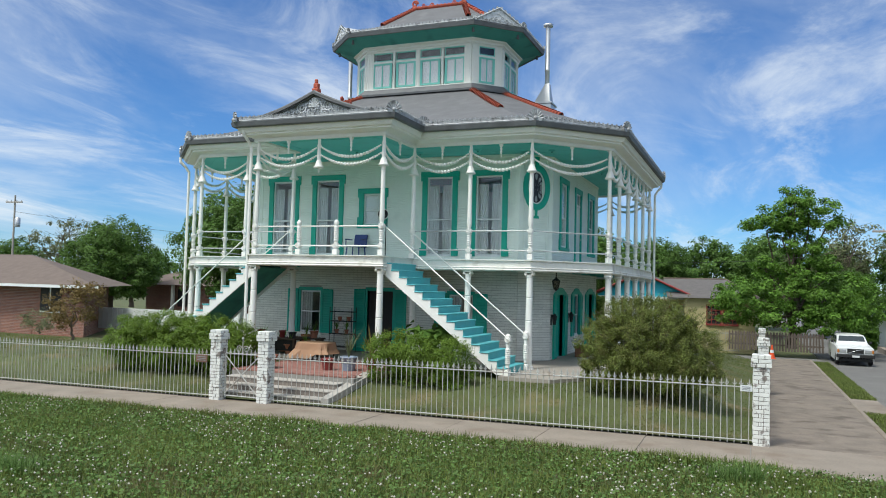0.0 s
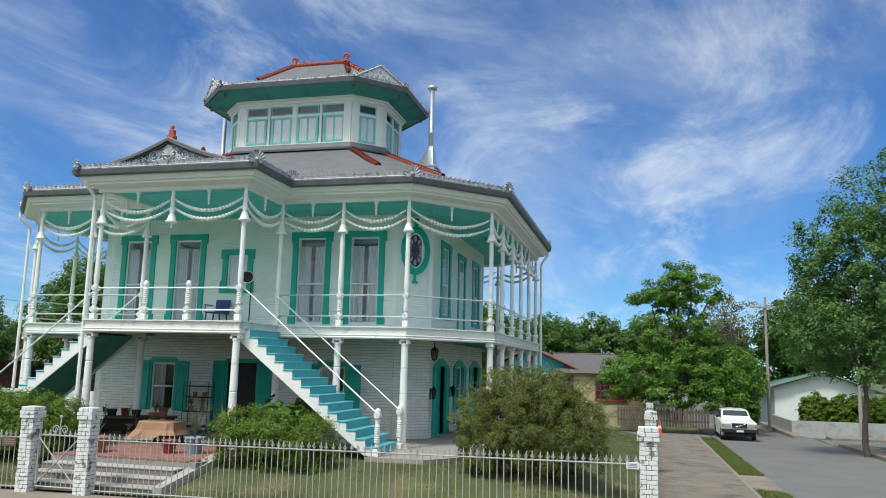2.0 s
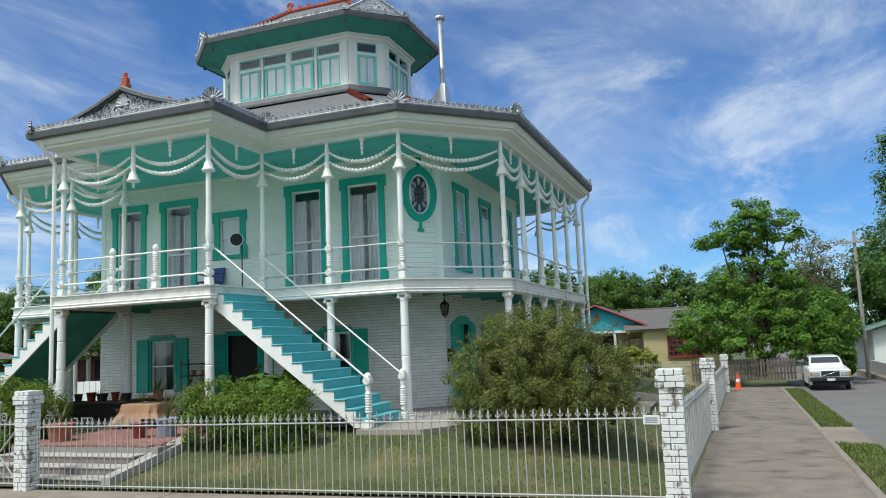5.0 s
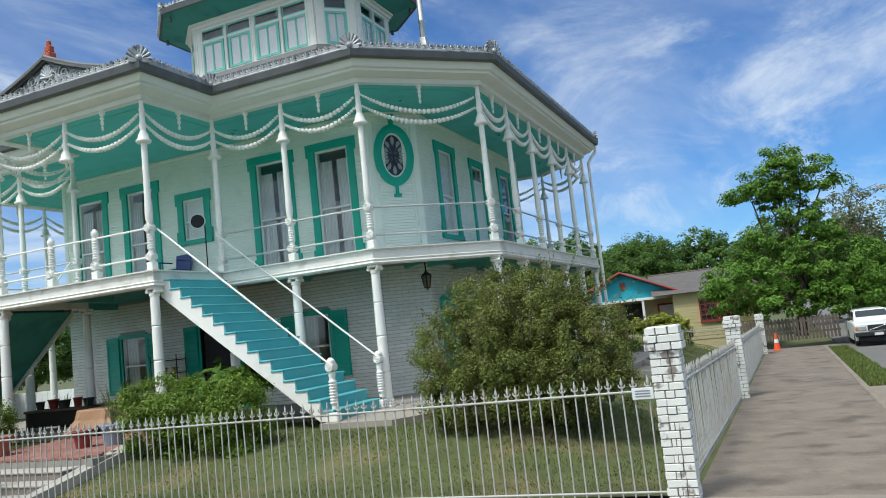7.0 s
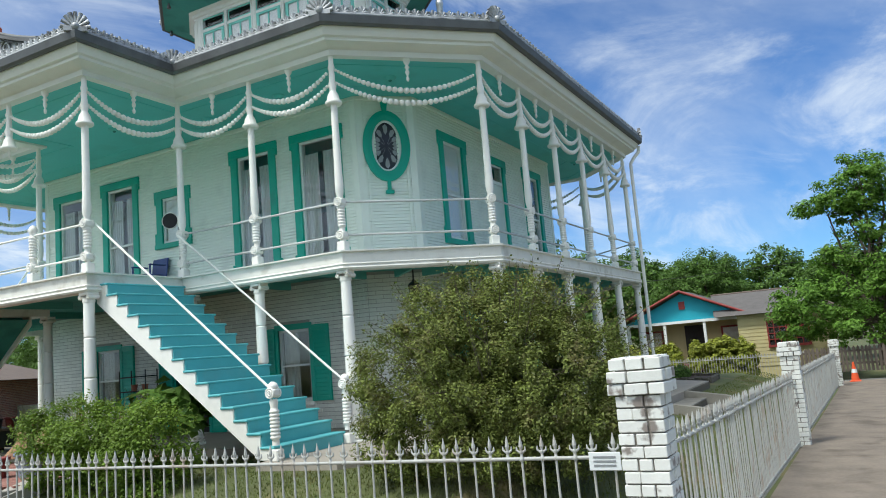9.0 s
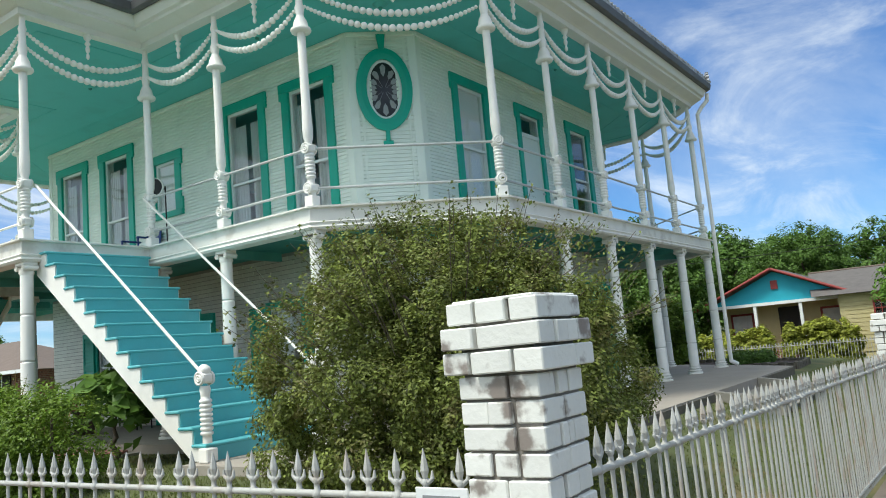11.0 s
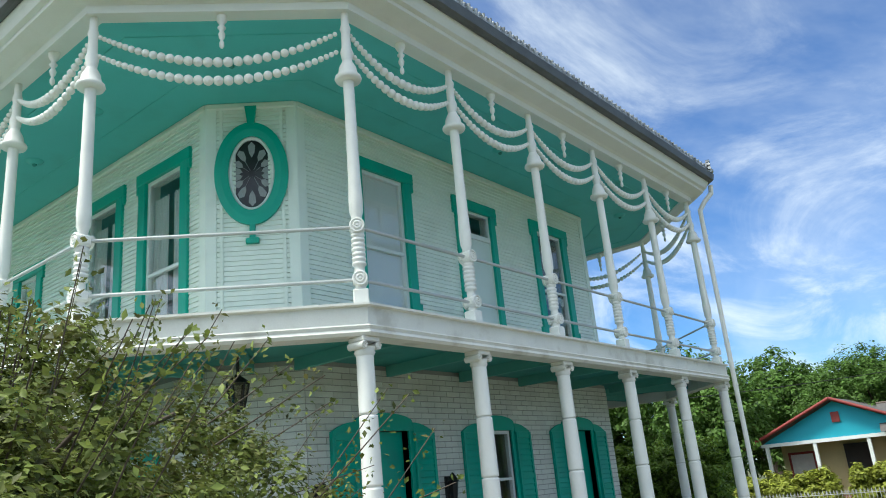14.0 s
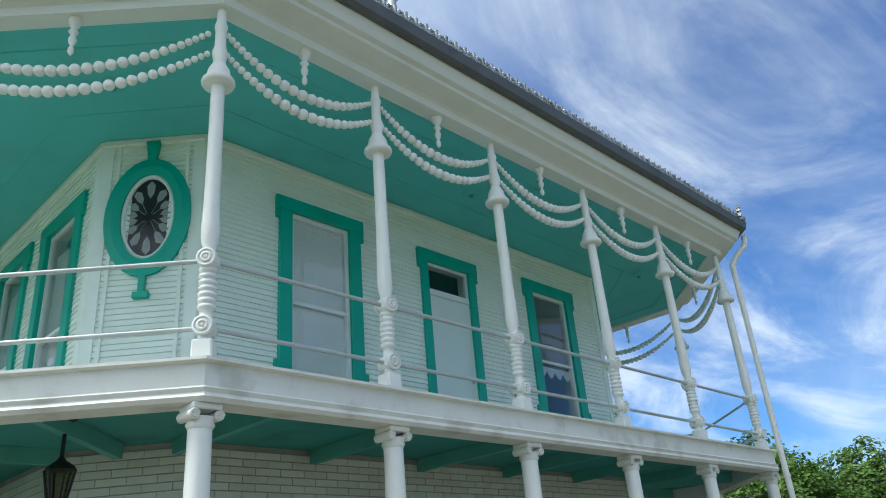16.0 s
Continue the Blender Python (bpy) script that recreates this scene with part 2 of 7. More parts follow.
# ---- mesh helpers ----
class G:
    """A mesh in the making: vertices, faces and which faces are smooth."""

    def __init__(self):
        self.v, self.f, self.s = [], [], []

    def add(self, vs, fs, m=None, smooth=False):
        o = len(self.v)
        self.v += [tuple(m @ Vector(p)) for p in vs] if m else [tuple(p) for p in vs]
        self.f += [tuple(i + o for i in q) for q in fs]
        self.s += [smooth] * len(fs)
        return self

    def box(self, x0, y0, z0, x1, y1, z1, m=None, b=0.0):
        if b <= 0:
            vs = [(x, y, z) for x in (x0, x1) for y in (y0, y1) for z in (z0, z1)]
            return self.add(vs, [(0, 1, 3, 2), (4, 6, 7, 5), (0, 4, 5, 1), (2, 3, 7, 6), (0, 2, 6, 4), (1, 5, 7, 3)], m)
        c, h = Vector(((x0 + x1) / 2, (y0 + y1) / 2, (z0 + z1) / 2)), Vector(((x1 - x0) / 2, (y1 - y0) / 2, (z1 - z0) / 2))
        vs, idx = [], {}
        for sx in (-1, 1):
            for sy in (-1, 1):
                for sz in (-1, 1):
                    for a in range(3):
                        p = [sx * (h[0] - (a != 0) * b), sy * (h[1] - (a != 1) * b), sz * (h[2] - (a != 2) * b)]
                        idx[sx, sy, sz, a] = len(vs)
                        vs.append((c[0] + p[0], c[1] + p[1], c[2] + p[2]))
        fs = []
        S = (-1, 1)
        for a in range(3):
            o1, o2 = [k for k in range(3) if k != a]
            for s in S:
                q = []
                for u, w in ((-1, -1), (1, -1), (1, 1), (-1, 1)):
                    k = [0, 0, 0]
                    k[a], k[o1], k[o2] = s, u, w
                    q.append(idx[k[0], k[1], k[2], a])
                if (s > 0) == (a == 1):
                    q.reverse()
                fs.append(tuple(q))
        for a in range(3):
            o1, o2 = [k for k in range(3) if k != a]
            for u in S:
                for w in S:
                    e = []
                    for s in S:
                        k = [0, 0, 0]
                        k[a], k[o1], k[o2] = s, u, w
                        e.append((idx[(*k, o1)], idx[(*k, o2)]))
                    q = [e[0][0], e[1][0], e[1][1], e[0][1]]
                    if (u * w > 0) != (a == 1):
                        q.reverse()
                    fs.append(tuple(q))
        for sx in S:
            for sy in S:
                for sz in S:
                    q = [idx[sx, sy, sz, k] for k in range(3)]
                    if sx * sy * sz < 0:
                        q.reverse()
                    fs.append(tuple(q))
        return self.add(vs, fs, m)

    def lathe(self, prof, seg=14, m=None, smooth=True, cap=True):
        vs, fs, n = [], [], len(prof)
        for r, z in prof:
            for k in range(seg):
                a = 2 * math.pi * k / seg
                vs.append((r * math.cos(a), r * math.sin(a), z))
        for i in range(n - 1):
            for k in range(seg):
                k2 = (k + 1) % seg
                fs.append((i * seg + k, i * seg + k2, (i + 1) * seg + k2, (i + 1) * seg + k))
        self.add(vs, fs, m, smooth)
        if cap:
            self.add(vs[:seg], [tuple(reversed(range(seg)))], m)
            self.add(vs[-seg:], [tuple(range(seg))], m)
        return self

    def tube(self, a, b, r, seg=8, r2=None):
        a, b = Vector(a), Vector(b)
        d = b - a
        m = Matrix.Translation(a) @ d.to_track_quat("Z", "Y").to_matrix().to_4x4()
        return self.lathe([(r, 0), (r if r2 is None else r2, d.length)], seg, m)

    def ball(self, c, r, seg=8, rings=5, sz=1.0):
        prof = [(max(r * math.sin(math.pi * i / rings), 0.0005), -r * sz * math.cos(math.pi * i / rings)) for i in range(rings + 1)]
        return self.lathe(prof, seg, Matrix.Translation(c), cap=False)

    def prism(self, pts, z0, z1, m=None):
        n = len(pts)
        vs = [(x, y, z0) for x, y in pts] + [(x, y, z1) for x, y in pts]
        fs = [tuple(reversed(range(n))), tuple(range(n, 2 * n))]
        fs += [(i, (i + 1) % n, n + (i + 1) % n, n + i) for i in range(n)]
        return self.add(vs, fs, m)

    def mesh(self, name):
        me = bpy.data.meshes.new(name)
        me.from_pydata(self.v, [], self.f)
        me.polygons.foreach_set("use_smooth", self.s)
        me.update()
        return me


def part(name, g, material, parent=None, label="", m=None):
    """Links a mesh as one object, under a thing or a part where one is given."""
    me = g.mesh(name) if isinstance(g, G) else g
    if material and not me.materials:
        me.materials.append(material)
    ob = new(name, me)
    if parent:
        ob.parent = parent
    if m is not None:
        ob.matrix_basis = m
    if label:
        ob["label"] = label
    return ob


def thing(name, label, category, m=None, group="", kind=""):
    ob = new(name)
    ob.empty_display_size = 0.2
    if m is not None:
        ob.matrix_basis = m
    return tagged(ob, label, category, group, kind)


def struct(name, g, material, label, category="structure"):
    return tagged(part(name, g, material), label, category, kind="structure")


def at(x, y, z=0.0, rz=0.0):
    return pose(x, y, z, 0, 0, rz)


def frame_of(p, q):
    """x along p to q, y inward (to the left of the way), z up."""
    u = (Vector((*q, 0)) - Vector((*p, 0))).normalized()
    return Matrix(((u.x, -u.y, 0, p[0]), (u.y, u.x, 0, p[1]), (0, 0, 1, 0), (0, 0, 0, 1)))


def offset(poly, d):
    """The corners of a counter-clockwise polygon, moved outward by d with mitred corners."""
    out, n = [], len(poly)
    for i in range(n):
        p0, p1, p2 = (Vector(poly[(i + k) % n]) for k in (-1, 0, 1))
        u, w = (p1 - p0).normalized(), (p2 - p1).normalized()
        n1, n2 = Vector((u.y, -u.x)), Vector((w.y, -w.x))
        out.append(p1 + (n1 + n2) * (d / (1 + n1.dot(n2))))
    return [(p.x, p.y) for p in out]


def sweep(poly, prof, closed=True):
    """A moulding round a polygon: prof holds (outward, z)."""
    g, n, k = G(), len(poly), len(prof)
    rings = [offset(poly, d) for d, z in prof]
    vs = [(*rings[j][i], prof[j][1]) for i in range(n) for j in range(k)]
    fs = []
    for i in range(n):
        i2 = (i + 1) % n
        for j in range(k if closed else k - 1):
            j2 = (j + 1) % k
            fs.append((i * k + j, i2 * k + j, i2 * k + j2, i * k + j2))
    return g.add(vs, fs)


# ---- plan of the house ----
AX = -11.03                                   # the axis of symmetry
DECK, SLAB, CEILZ = 3.44, 0.52, 6.68
BODY = [(AX - 4.6, 21.88), (AX + 4.6, 21.88), (AX + 5.4, 22.65), (AX + 5.4, 29.95), (AX + 4.6, 30.72), (AX - 4.6, 30.72), (AX - 5.4, 29.95), (AX - 5.4, 22.65)]
EDGE = [(AX - 1.98, 18.05), (AX + 1.98, 18.05), (AX + 1.98, 19.95), (AX + 5.5, 19.95), (AX + 7.28, 21.76), (AX + 7.28, 30.84), (AX + 5.5, 32.65),
        (AX - 5.5, 32.65), (AX - 7.28, 30.84), (AX - 7.28, 21.76), (AX - 5.5, 19.95), (AX - 1.98, 19.95)]
CUPOLA = [(AX - 2.02, 24.5), (AX + 2.02, 24.5), (AX + 2.84, 25.3), (AX + 2.84, 27.25), (AX + 2.02, 28.05), (AX - 2.02, 28.05), (AX - 2.84, 27.25), (AX - 2.84, 25.3)]


def seg_len(p, q):
    return math.hypot(q[0] - p[0], q[1] - p[1])


# ---- ground ----
def fall(y):
    """The land falls gently away from the slope."""
    return -0.02 * min(45.0, max(0.0, y - 15.0))


STREET = Matrix(((1, 0.011, 0, -0.165), (0, 1, 0, 0), (0, -0.02, 1, 0.30), (0, 0, 0, 1)))   # the side street's skew and fall


def levee(x, y):
    """Height of the open ground: the grassed slope before the front pavement, flat beyond."""
    base = -0.009 * max(0.0, -x) if y < 15.5 else -0.009 * max(0.0, -x) * max(0.0, 1 - (y - 15.5) / 3)
    if y < 12.8:
        k = min(1.0, max(0.0, (12.8 - y) / 12.8))
        up = 1.12 * k ** 1.6
        if y < 0:
            up += min(1.2, -y * 0.16)
        return base + up
    base += fall(y)
    if x > 2.9 or y > 42.2:
        base -= min(0.18, 0.2 * max(x - 2.9, y - 42.2))
    return base


def yard(x, y):
    """Height of the lawn inside the fence, which climbs to the slab of the house."""
    k = min(1.0, max(0.0, (y - 14.9) / 2.9))
    kx = min(1.0, max(0.0, (0.1 - x) / 2.4))
    if -2.4 < x < -1.1 and 24.25 < y < 26.9:
        return 0.16                              # the well of the side steps
    return levee(x, min(y, 15.0)) + fall(y) * (0.8 - 0.5 * kx) + 0.04 + 0.45 * (k * k * (3 - 2 * k)) * (kx * kx * (3 - 2 * kx))


g = G()
xs = [-400, -200, -90, -50, -36, -30] + [-28 + 1.0 * i for i in range(41)] + [14, 16, 20, 26, 36, 60, 110, 220, 400]
ys = [-300, -120, -40, -16, -8] + [-5 + 0.6 * i for i in range(31)] + [14.0, 14.8, 15.0, 17, 20, 24, 28, 32, 36, 40, 42.2, 43.2, 46, 50, 60, 80, 120, 200, 420, 900]
vs = [(x, y, levee(x, y) - (0.02 if y < 12.85 else 0.10)) for y in ys for x in xs]
nx = len(xs)
g.add(vs, [(j * nx + i, j * nx + i + 1, (j + 1) * nx + i + 1, (j + 1) * nx + i) for j in range(len(ys) - 1) for i in range(nx - 1)], smooth=True)
struct("ground", g, SOIL, "wide sheet of grassy earth with bare patches", "ground")

g = G()
nxx, nyy = 108, 84
vs = [(-24 + 24.1 * i / nxx, 14.9 + 21.0 * j / nyy, yard(-24 + 24.1 * i / nxx, 14.9 + 21.0 * j / nyy)) for j in range(nyy + 1) for i in range(nxx + 1)]
g.add(vs, [(j * (nxx + 1) + i, j * (nxx + 1) + i + 1, (j + 1) * (nxx + 1) + i + 1, (j + 1) * (nxx + 1) + i) for j in range(nyy) for i in range(nxx)], smooth=True)
struct("lawn_ground", g, SOIL, "lawn climbing gently from the fence to the house", "lawn")


def flags(name, x0, x1, y0, y1, count, tilt, material, label):
    """A run of cast concrete flags with narrow joints, which falls along x by tilt."""
    m = Matrix(((1, 0, 0, 0), (0, 1, 0, 0), (tilt, 0, 1, 0), (0, 0, 0, 1)))
    bed = struct(name, G().box(x0, y0, -0.28, x1, y1, -0.012, m), MORTAR, label, "pavement")
    w = (x1 - x0) / count
    for i in range(count):
        part("flag", G().box(x0 + w * i + 0.006, y0 + 0.006, -0.08, x0 + w * (i + 1) - 0.006, y1 - 0.006, 0.002 * (i % 3), m, b=0.006), material, bed)
    return bed


flags("pavement_front", -40.0, 0.0, 12.9, 14.98, 22, 0.009, CONC, "weathered concrete pavement along the front fence")
flags("corner_pavement", 0.0, 2.38, 12.9, 15.0, 1, 0.0, CONC, "weathered concrete pavement at the corner")
bed = struct("pavement_side", G().box(0.24, 15.0, -0.28, 2.38, 42.3, -0.012, STREET), MORTAR, "weathered concrete pavement along the side fence", "pavement")
for i in range(15):
    part("flag", G().box(0.246, 15.006 + 1.82 * i, -0.08, 2.374, 15.0 + 1.82 * (i + 1) - 0.006, 0.002 * (i % 3), STREET, b=0.006), SIDECONC, bed)
struct("kerb", G().box(2.38, 15.0, -0.3, 2.5, 42.3, 0.015, STREET, b=0.02), CONC, "low worn concrete kerb beside the pavement", "kerb")
struct("road", G().box(3.2, -12, -0.4, 8.6, 15, -0.19).box(3.2, 15, -0.4, 8.6, 60, -0.19, STREET).box(3.7, 60, -1.5, 9.1, 300, -1.092).box(-120, 42.6, -1.0, 3.47, 45.8, -0.745).box(8.9, 42.6, -1.0, 120, 45.8, -0.745), ASPH, "worn grey asphalt roads meeting at a corner", "road")

# ---- house slab, walls ----
slab_poly = offset(EDGE, 0.35)
g = G().prism([(AX - 7.6, 19.45), (AX + 5.3, 19.45), (AX + 5.3, 17.95), (AX + 6.6, 17.95), (AX + 9.0, 21.4), (AX + 9.0, 29.8), (AX + 7.6, 31.3), (AX + 5.7, 33.2), (AX - 7.6, 33.2)], -0.6, SLAB)
struct("house_slab", g, APRON, "pale concrete slab under the galleries", "slab")

# upper openings: centre, half width, sill, head
UP_FRONT = [(-14.65, 0.42, 3.60, 6.05), (-12.96, 0.42, 3.60, 6.05), (-11.30, 0.32, 4.58, 5.58), (-8.98, 0.42, 3.60, 6.05), (-7.37, 0.42, 3.60, 6.05)]
UP_SIDE = [(24.18, 0.42, 4.0, 6.05), (26.33, 0.40, 3.46, 5.98), (28.6, 0.42, 4.0, 6.05)]
LOW_FRONT = [(-13.5, 0.38, 1.05, 2.42), (-10.94, 0.45, 0.54, 2.46), (-8.2, 0.38, 1.05, 2.42)]
LOW_SIDE = [(23.9, 0.45, 0.54, 2.50), (26.3, 0.38, 1.10, 2.50), (28.7, 0.45, 0.54, 2.50)]


def local_openings(k, ops):
    return [(abs(c - BODY[k][0 if k == 0 else 1]), h, a, b) for c, h, a, b in ops]


def wall(name, k, z0, z1, ops, material, label):
    """A wall 0.18 m thick on side k of the body with its openings cut through."""
    p, q = BODY[k], BODY[(k + 1) % 8]
    L = seg_len(p, q)
    g = G()
    xs_ = sorted({0.0, L, *[c - h for c, h, a, b in ops], *[c + h for c, h, a, b in ops]})
    for x0, x1 in zip(xs_, xs_[1:]):
        mid = (x0 + x1) / 2
        hole = [o for o in ops if o[0] - o[1] < mid < o[0] + o[1]]
        spans = [(z0, z1)] if not hole else [(z0, hole[0][2]), (hole[0][3], z1)]
        for a, b in spans:
            if b - a > 0.01:
                g.box(x0, 0, a, x1, 0.18, b)
    ob = tagged(part(name, g, material, m=frame_of(p, q)), label, "wall", kind="structure")
    return ob, L


CLAP = 0.062
clap_mesh = G().add([(0, 0, 0), (0, -0.022, 0.004), (0, -0.008, CLAP), (0, 0, CLAP), (1, 0, 0), (1, -0.022, 0.004), (1, -0.008, CLAP), (1, 0, CLAP)],
                    [(1, 5, 6, 2), (0, 4, 5, 1), (2, 6, 7, 3), (0, 1, 2, 3), (4, 7, 6, 5)]).mesh("clapboard")
clap_mesh.materials.append(SIDING)


def clapboards(wall_ob, L, z0, z1, ops, x_in=0.0):
    z = z0
    while z < z1 - 0.01:
        cuts = [x_in]
        for c, h, a, b in sorted(ops):
            if a - CLAP * 0.6 < z < b:
                cuts += [c - h, c + h]
        cuts.append(L - x_in)
        for a, b in zip(cuts[::2], cuts[1::2]):
            if b - a > 0.02:
                part("clapboard", clap_mesh, None, wall_ob, m=Matrix.LocRotScale((a, 0, z), None, (b - a, 1, 1)))
        z += CLAP


NAMES = ["front", "front_right", "right", "back_right", "back", "back_left", "left", "front_left"]
UP = {0: local_openings(0, UP_FRONT), 2: local_openings(2, UP_SIDE)}
LOW = {0: local_openings(0, LOW_FRONT), 2: local_openings(2, LOW_SIDE)}
chamfer = seg_len(BODY[1], BODY[2])
OVAL_Z = 5.70
UP[1] = [(chamfer / 2, 0.20, OVAL_Z - 0.42, OVAL_Z + 0.42)]
upper_walls, lower_walls = {}, {}
for k in range(8):
    upper_walls[k] = wall("wall_upper_" + NAMES[k], k, DECK - 0.1, CEILZ, UP.get(k, []), SIDING, "pale mint clapboard wall of the upper storey")
    lower_walls[k] = wall("wall_lower_" + NAMES[k], k, SLAB - 0.2, 3.318, LOW.get(k, []), WALLJOINT if k in (0, 1, 2) else LOWBRICK, "pale glazed brick wall of the lower storey")

struct("room_floor", G().prism(offset(BODY, -0.05), DECK - 0.3, DECK - 0.06), DARK, "dark floor between the storeys", "floor")

# ---- gallery deck, frieze, ceiling ----
deck_poly = offset(EDGE, 0.10)
struct("gallery_deck", G().prism(deck_poly, DECK - 0.07, DECK), DECKP, "pale worn mint painted gallery deck", "deck")
struct("gallery_fascia", sweep(EDGE, [(-0.10, 3.13), (0.125, 3.13), (0.15, 3.16), (0.135, 3.19), (0.15, 3.22), (0.12, 3.24), (0.12, 3.40), (0.17, 3.41), (0.17, 3.432), (-0.10, 3.432)]), FASCIA, "weathered white moulded fascia beam under the gallery edge", "fascia")
under = struct("gallery_underside", G().prism(offset(EDGE, -0.12), DECK - 0.12, DECK - 0.072), UNDER, "green painted boards under the gallery with shade in their colour", "ceiling")
struct("gallery_ceiling", G().prism(offset(EDGE, 0.06), CEILZ, CEILZ + 0.03), CEIL, "aqua painted gallery ceiling", "ceiling")
struct("gallery_frieze", sweep(EDGE, [(-0.10, 6.70), (-0.10, 6.64), (0.10, 6.62), (0.10, 6.71), (0.14, 6.73), (0.33, 6.775), (0.335, 6.82), (0.39, 6.835), (0.42, 6.90), (0.45, 6.95), (0.45, 7.0), (0.0, 7.0)]), CREAM, "cream moulded frieze and cornice of the gallery", "frieze")
struct("roof_gutter", sweep(EDGE, [(0.44, 6.965), (0.50, 6.955), (0.545, 6.985), (0.555, 7.03), (0.57, 7.10), (0.55, 7.11), (0.40, 7.11), (0.40, 6.99)]), GUTTER, "weathered dark metal roof gutter", "gutter")

struct("ceiling_bead", sweep(EDGE, [(-0.46, 6.684), (-0.45, 6.668), (-0.42, 6.668), (-0.41, 6.684)]), CEIL, "thin aqua bead round the gallery ceiling", "moulding")
struct("ceiling_bead_inner", sweep(BODY, [(0.55, 6.684), (0.545, 6.672), (0.525, 6.672), (0.52, 6.684)]), CEIL, "thin aqua bead near the walls", "moulding")

# ---- main roof ----
OCT = [EDGE[i] for i in (3, 4, 5, 6, 7, 8, 9, 10)]
eave_ring = offset(OCT, 0.52)
base_ring = offset([CUPOLA[i] for i in (1, 2, 3, 4, 5, 6, 7, 0)], 0.10)
ROOF_TOP = 9.42
g = G()
for i in range(8):
    j = (i + 1) % 8
    a, b, c, d = eave_ring[i], eave_ring[j], base_ring[j], base_ring[i]
    mid = [((p[0] * 0.52 + q[0] * 0.48), (p[1] * 0.52 + q[1] * 0.48)) for p, q in ((a, d), (b, c))]
    zm = 7.10 + (ROOF_TOP - 7.10) * 0.42
    g.add([(*a, 7.10), (*b, 7.10), (*mid[1], zm), (*mid[0], zm), (*c, ROOF_TOP), (*d, ROOF_TOP)], [(0, 1, 2, 3), (3, 2, 4, 5)])
    g.add([(*a, 7.02), (*b, 7.02), (*c, ROOF_TOP - 0.12), (*d, ROOF_TOP - 0.12)], [(3, 2, 1, 0)])
main_roof = struct("main_roof", g, SLATE, "grey slate hipped roof with upswept slopes", "roof")


# ---- pediment over the front porch ----
def pediment_curve(u):
    """Height of the raking edge over the eave, u from 0 at the peak to 1 at the end."""
    return 0.68 * (1 - u) ** 1.7 + 0.07


g = G()
N = 12
zs = [pediment_curve(i / N) for i in range(N + 1)]
top = [(AX + 2.45 * s * i / N, zs[i]) for s, rng in ((-1, range(N, 0, -1)), (1, range(0, N + 1))) for i in rng]
back_y = 22.6
for y0, y1, th in ((17.62, back_y, 0.05),):
    n = len(top)
    vs = [(x, y0, 7.08 + z) for x, z in top] + [(x, y1, 7.08 + z) for x, z in top] + [(x, y0, 7.08 + z - th) for x, z in top] + [(x, y1, 7.08 + z - th) for x, z in top]
    fs = []
    for i in range(n - 1):
        fs += [(i, i + 1, n + i + 1, n + i), (2 * n + i, 3 * n + i, 3 * n + i + 1, 2 * n + i + 1), (i, 2 * n + i, 2 * n + i + 1, i + 1)]
    g.add(vs, fs)
porch_roof = struct("porch_roof", g, SLATE, "grey slate roof over the front porch", "roof")
ped = thing("pediment", "silver pressed-metal pediment with scrollwork over the porch", "pediment", at(AX, 17.74, 7.12))
g = G()
pts = [(2.1 * s * i / N, pediment_curve(min(1, i / N * 1.0)) - 0.06) for s, rng in ((-1, range(N, 0, -1)), (1, range(0, N + 1))) for i in rng]
n = len(pts)
g.add([(x, 0.02, max(0.0, z)) for x, z in pts] + [(x, 0.02, 0) for x, z in pts], [(n + i, n + i + 1, i + 1, i) for i in range(n - 1)])
g.add([(x, 0.1, max(0.0, z)) for x, z in pts] + [(x, 0.1, 0) for x, z in pts], [(i, i + 1, n + i + 1, n + i) for i in range(n - 1)])
part("tympanum", g, CREST, ped)
g = G()
edge = [(2.42 * s * i / N, pediment_curve(i / N)) for s, rng in ((-1, range(N, 0, -1)), (1, range(0, N + 1))) for i in rng]
for (x0, z0), (x1, z1) in zip(edge, edge[1:]):
    g.tube((x0, -0.06, z0 - 0.02), (x1, -0.06, z1 - 0.02), 0.045, 6)
    g.tube((x0, -0.04, z0 - 0.10), (x1, -0.04, z1 - 0.10), 0.022, 6)
part("raking_moulding", g, GUTTER, ped, "dark raking moulding")
random.seed(5)
g = G()


def scroll(g, cx, cz, r, turns, y, rad, flip=1, start=0.0):
    prev = None
    for i in range(int(14 * turns) + 1):
        a = start + flip * i * 2 * math.pi / 14
        rr = r * (1 - 0.75 * i / (14 * turns))
        p = (cx + rr * math.cos(a), y, cz + rr * math.sin(a))
        if prev:
            g.tube(prev, p, rad, 5)
        prev = p


for s in (-1, 1):
    for cx, cz, r in ((0.42, 0.33, 0.17), (0.78, 0.22, 0.14), (1.10, 0.15, 0.10), (1.36, 0.12, 0.075), (0.46, 0.50, 0.05), (0.24, 0.16, 0.09), (1.6, 0.09, 0.05), (0.62, 0.12, 0.07), (0.94, 0.26, 0.05)):
        scroll(g, s * cx, cz, r, 1.6, 0.0, 0.018, s, 0.6)
        g.ball((s * (cx + r * 0.9), 0.0, cz - r * 0.6), 0.028, 6, 4)
for k in range(9):
    a = math.pi * k / 8
    g.tube((0, 0, 0.33), (0.17 * math.cos(a), -0.02, 0.33 + 0.24 * math.sin(a)), 0.02, 5, 0.035)
scroll(g, 0, 0.33, 0.22, 1.0, 0.0, 0.02)
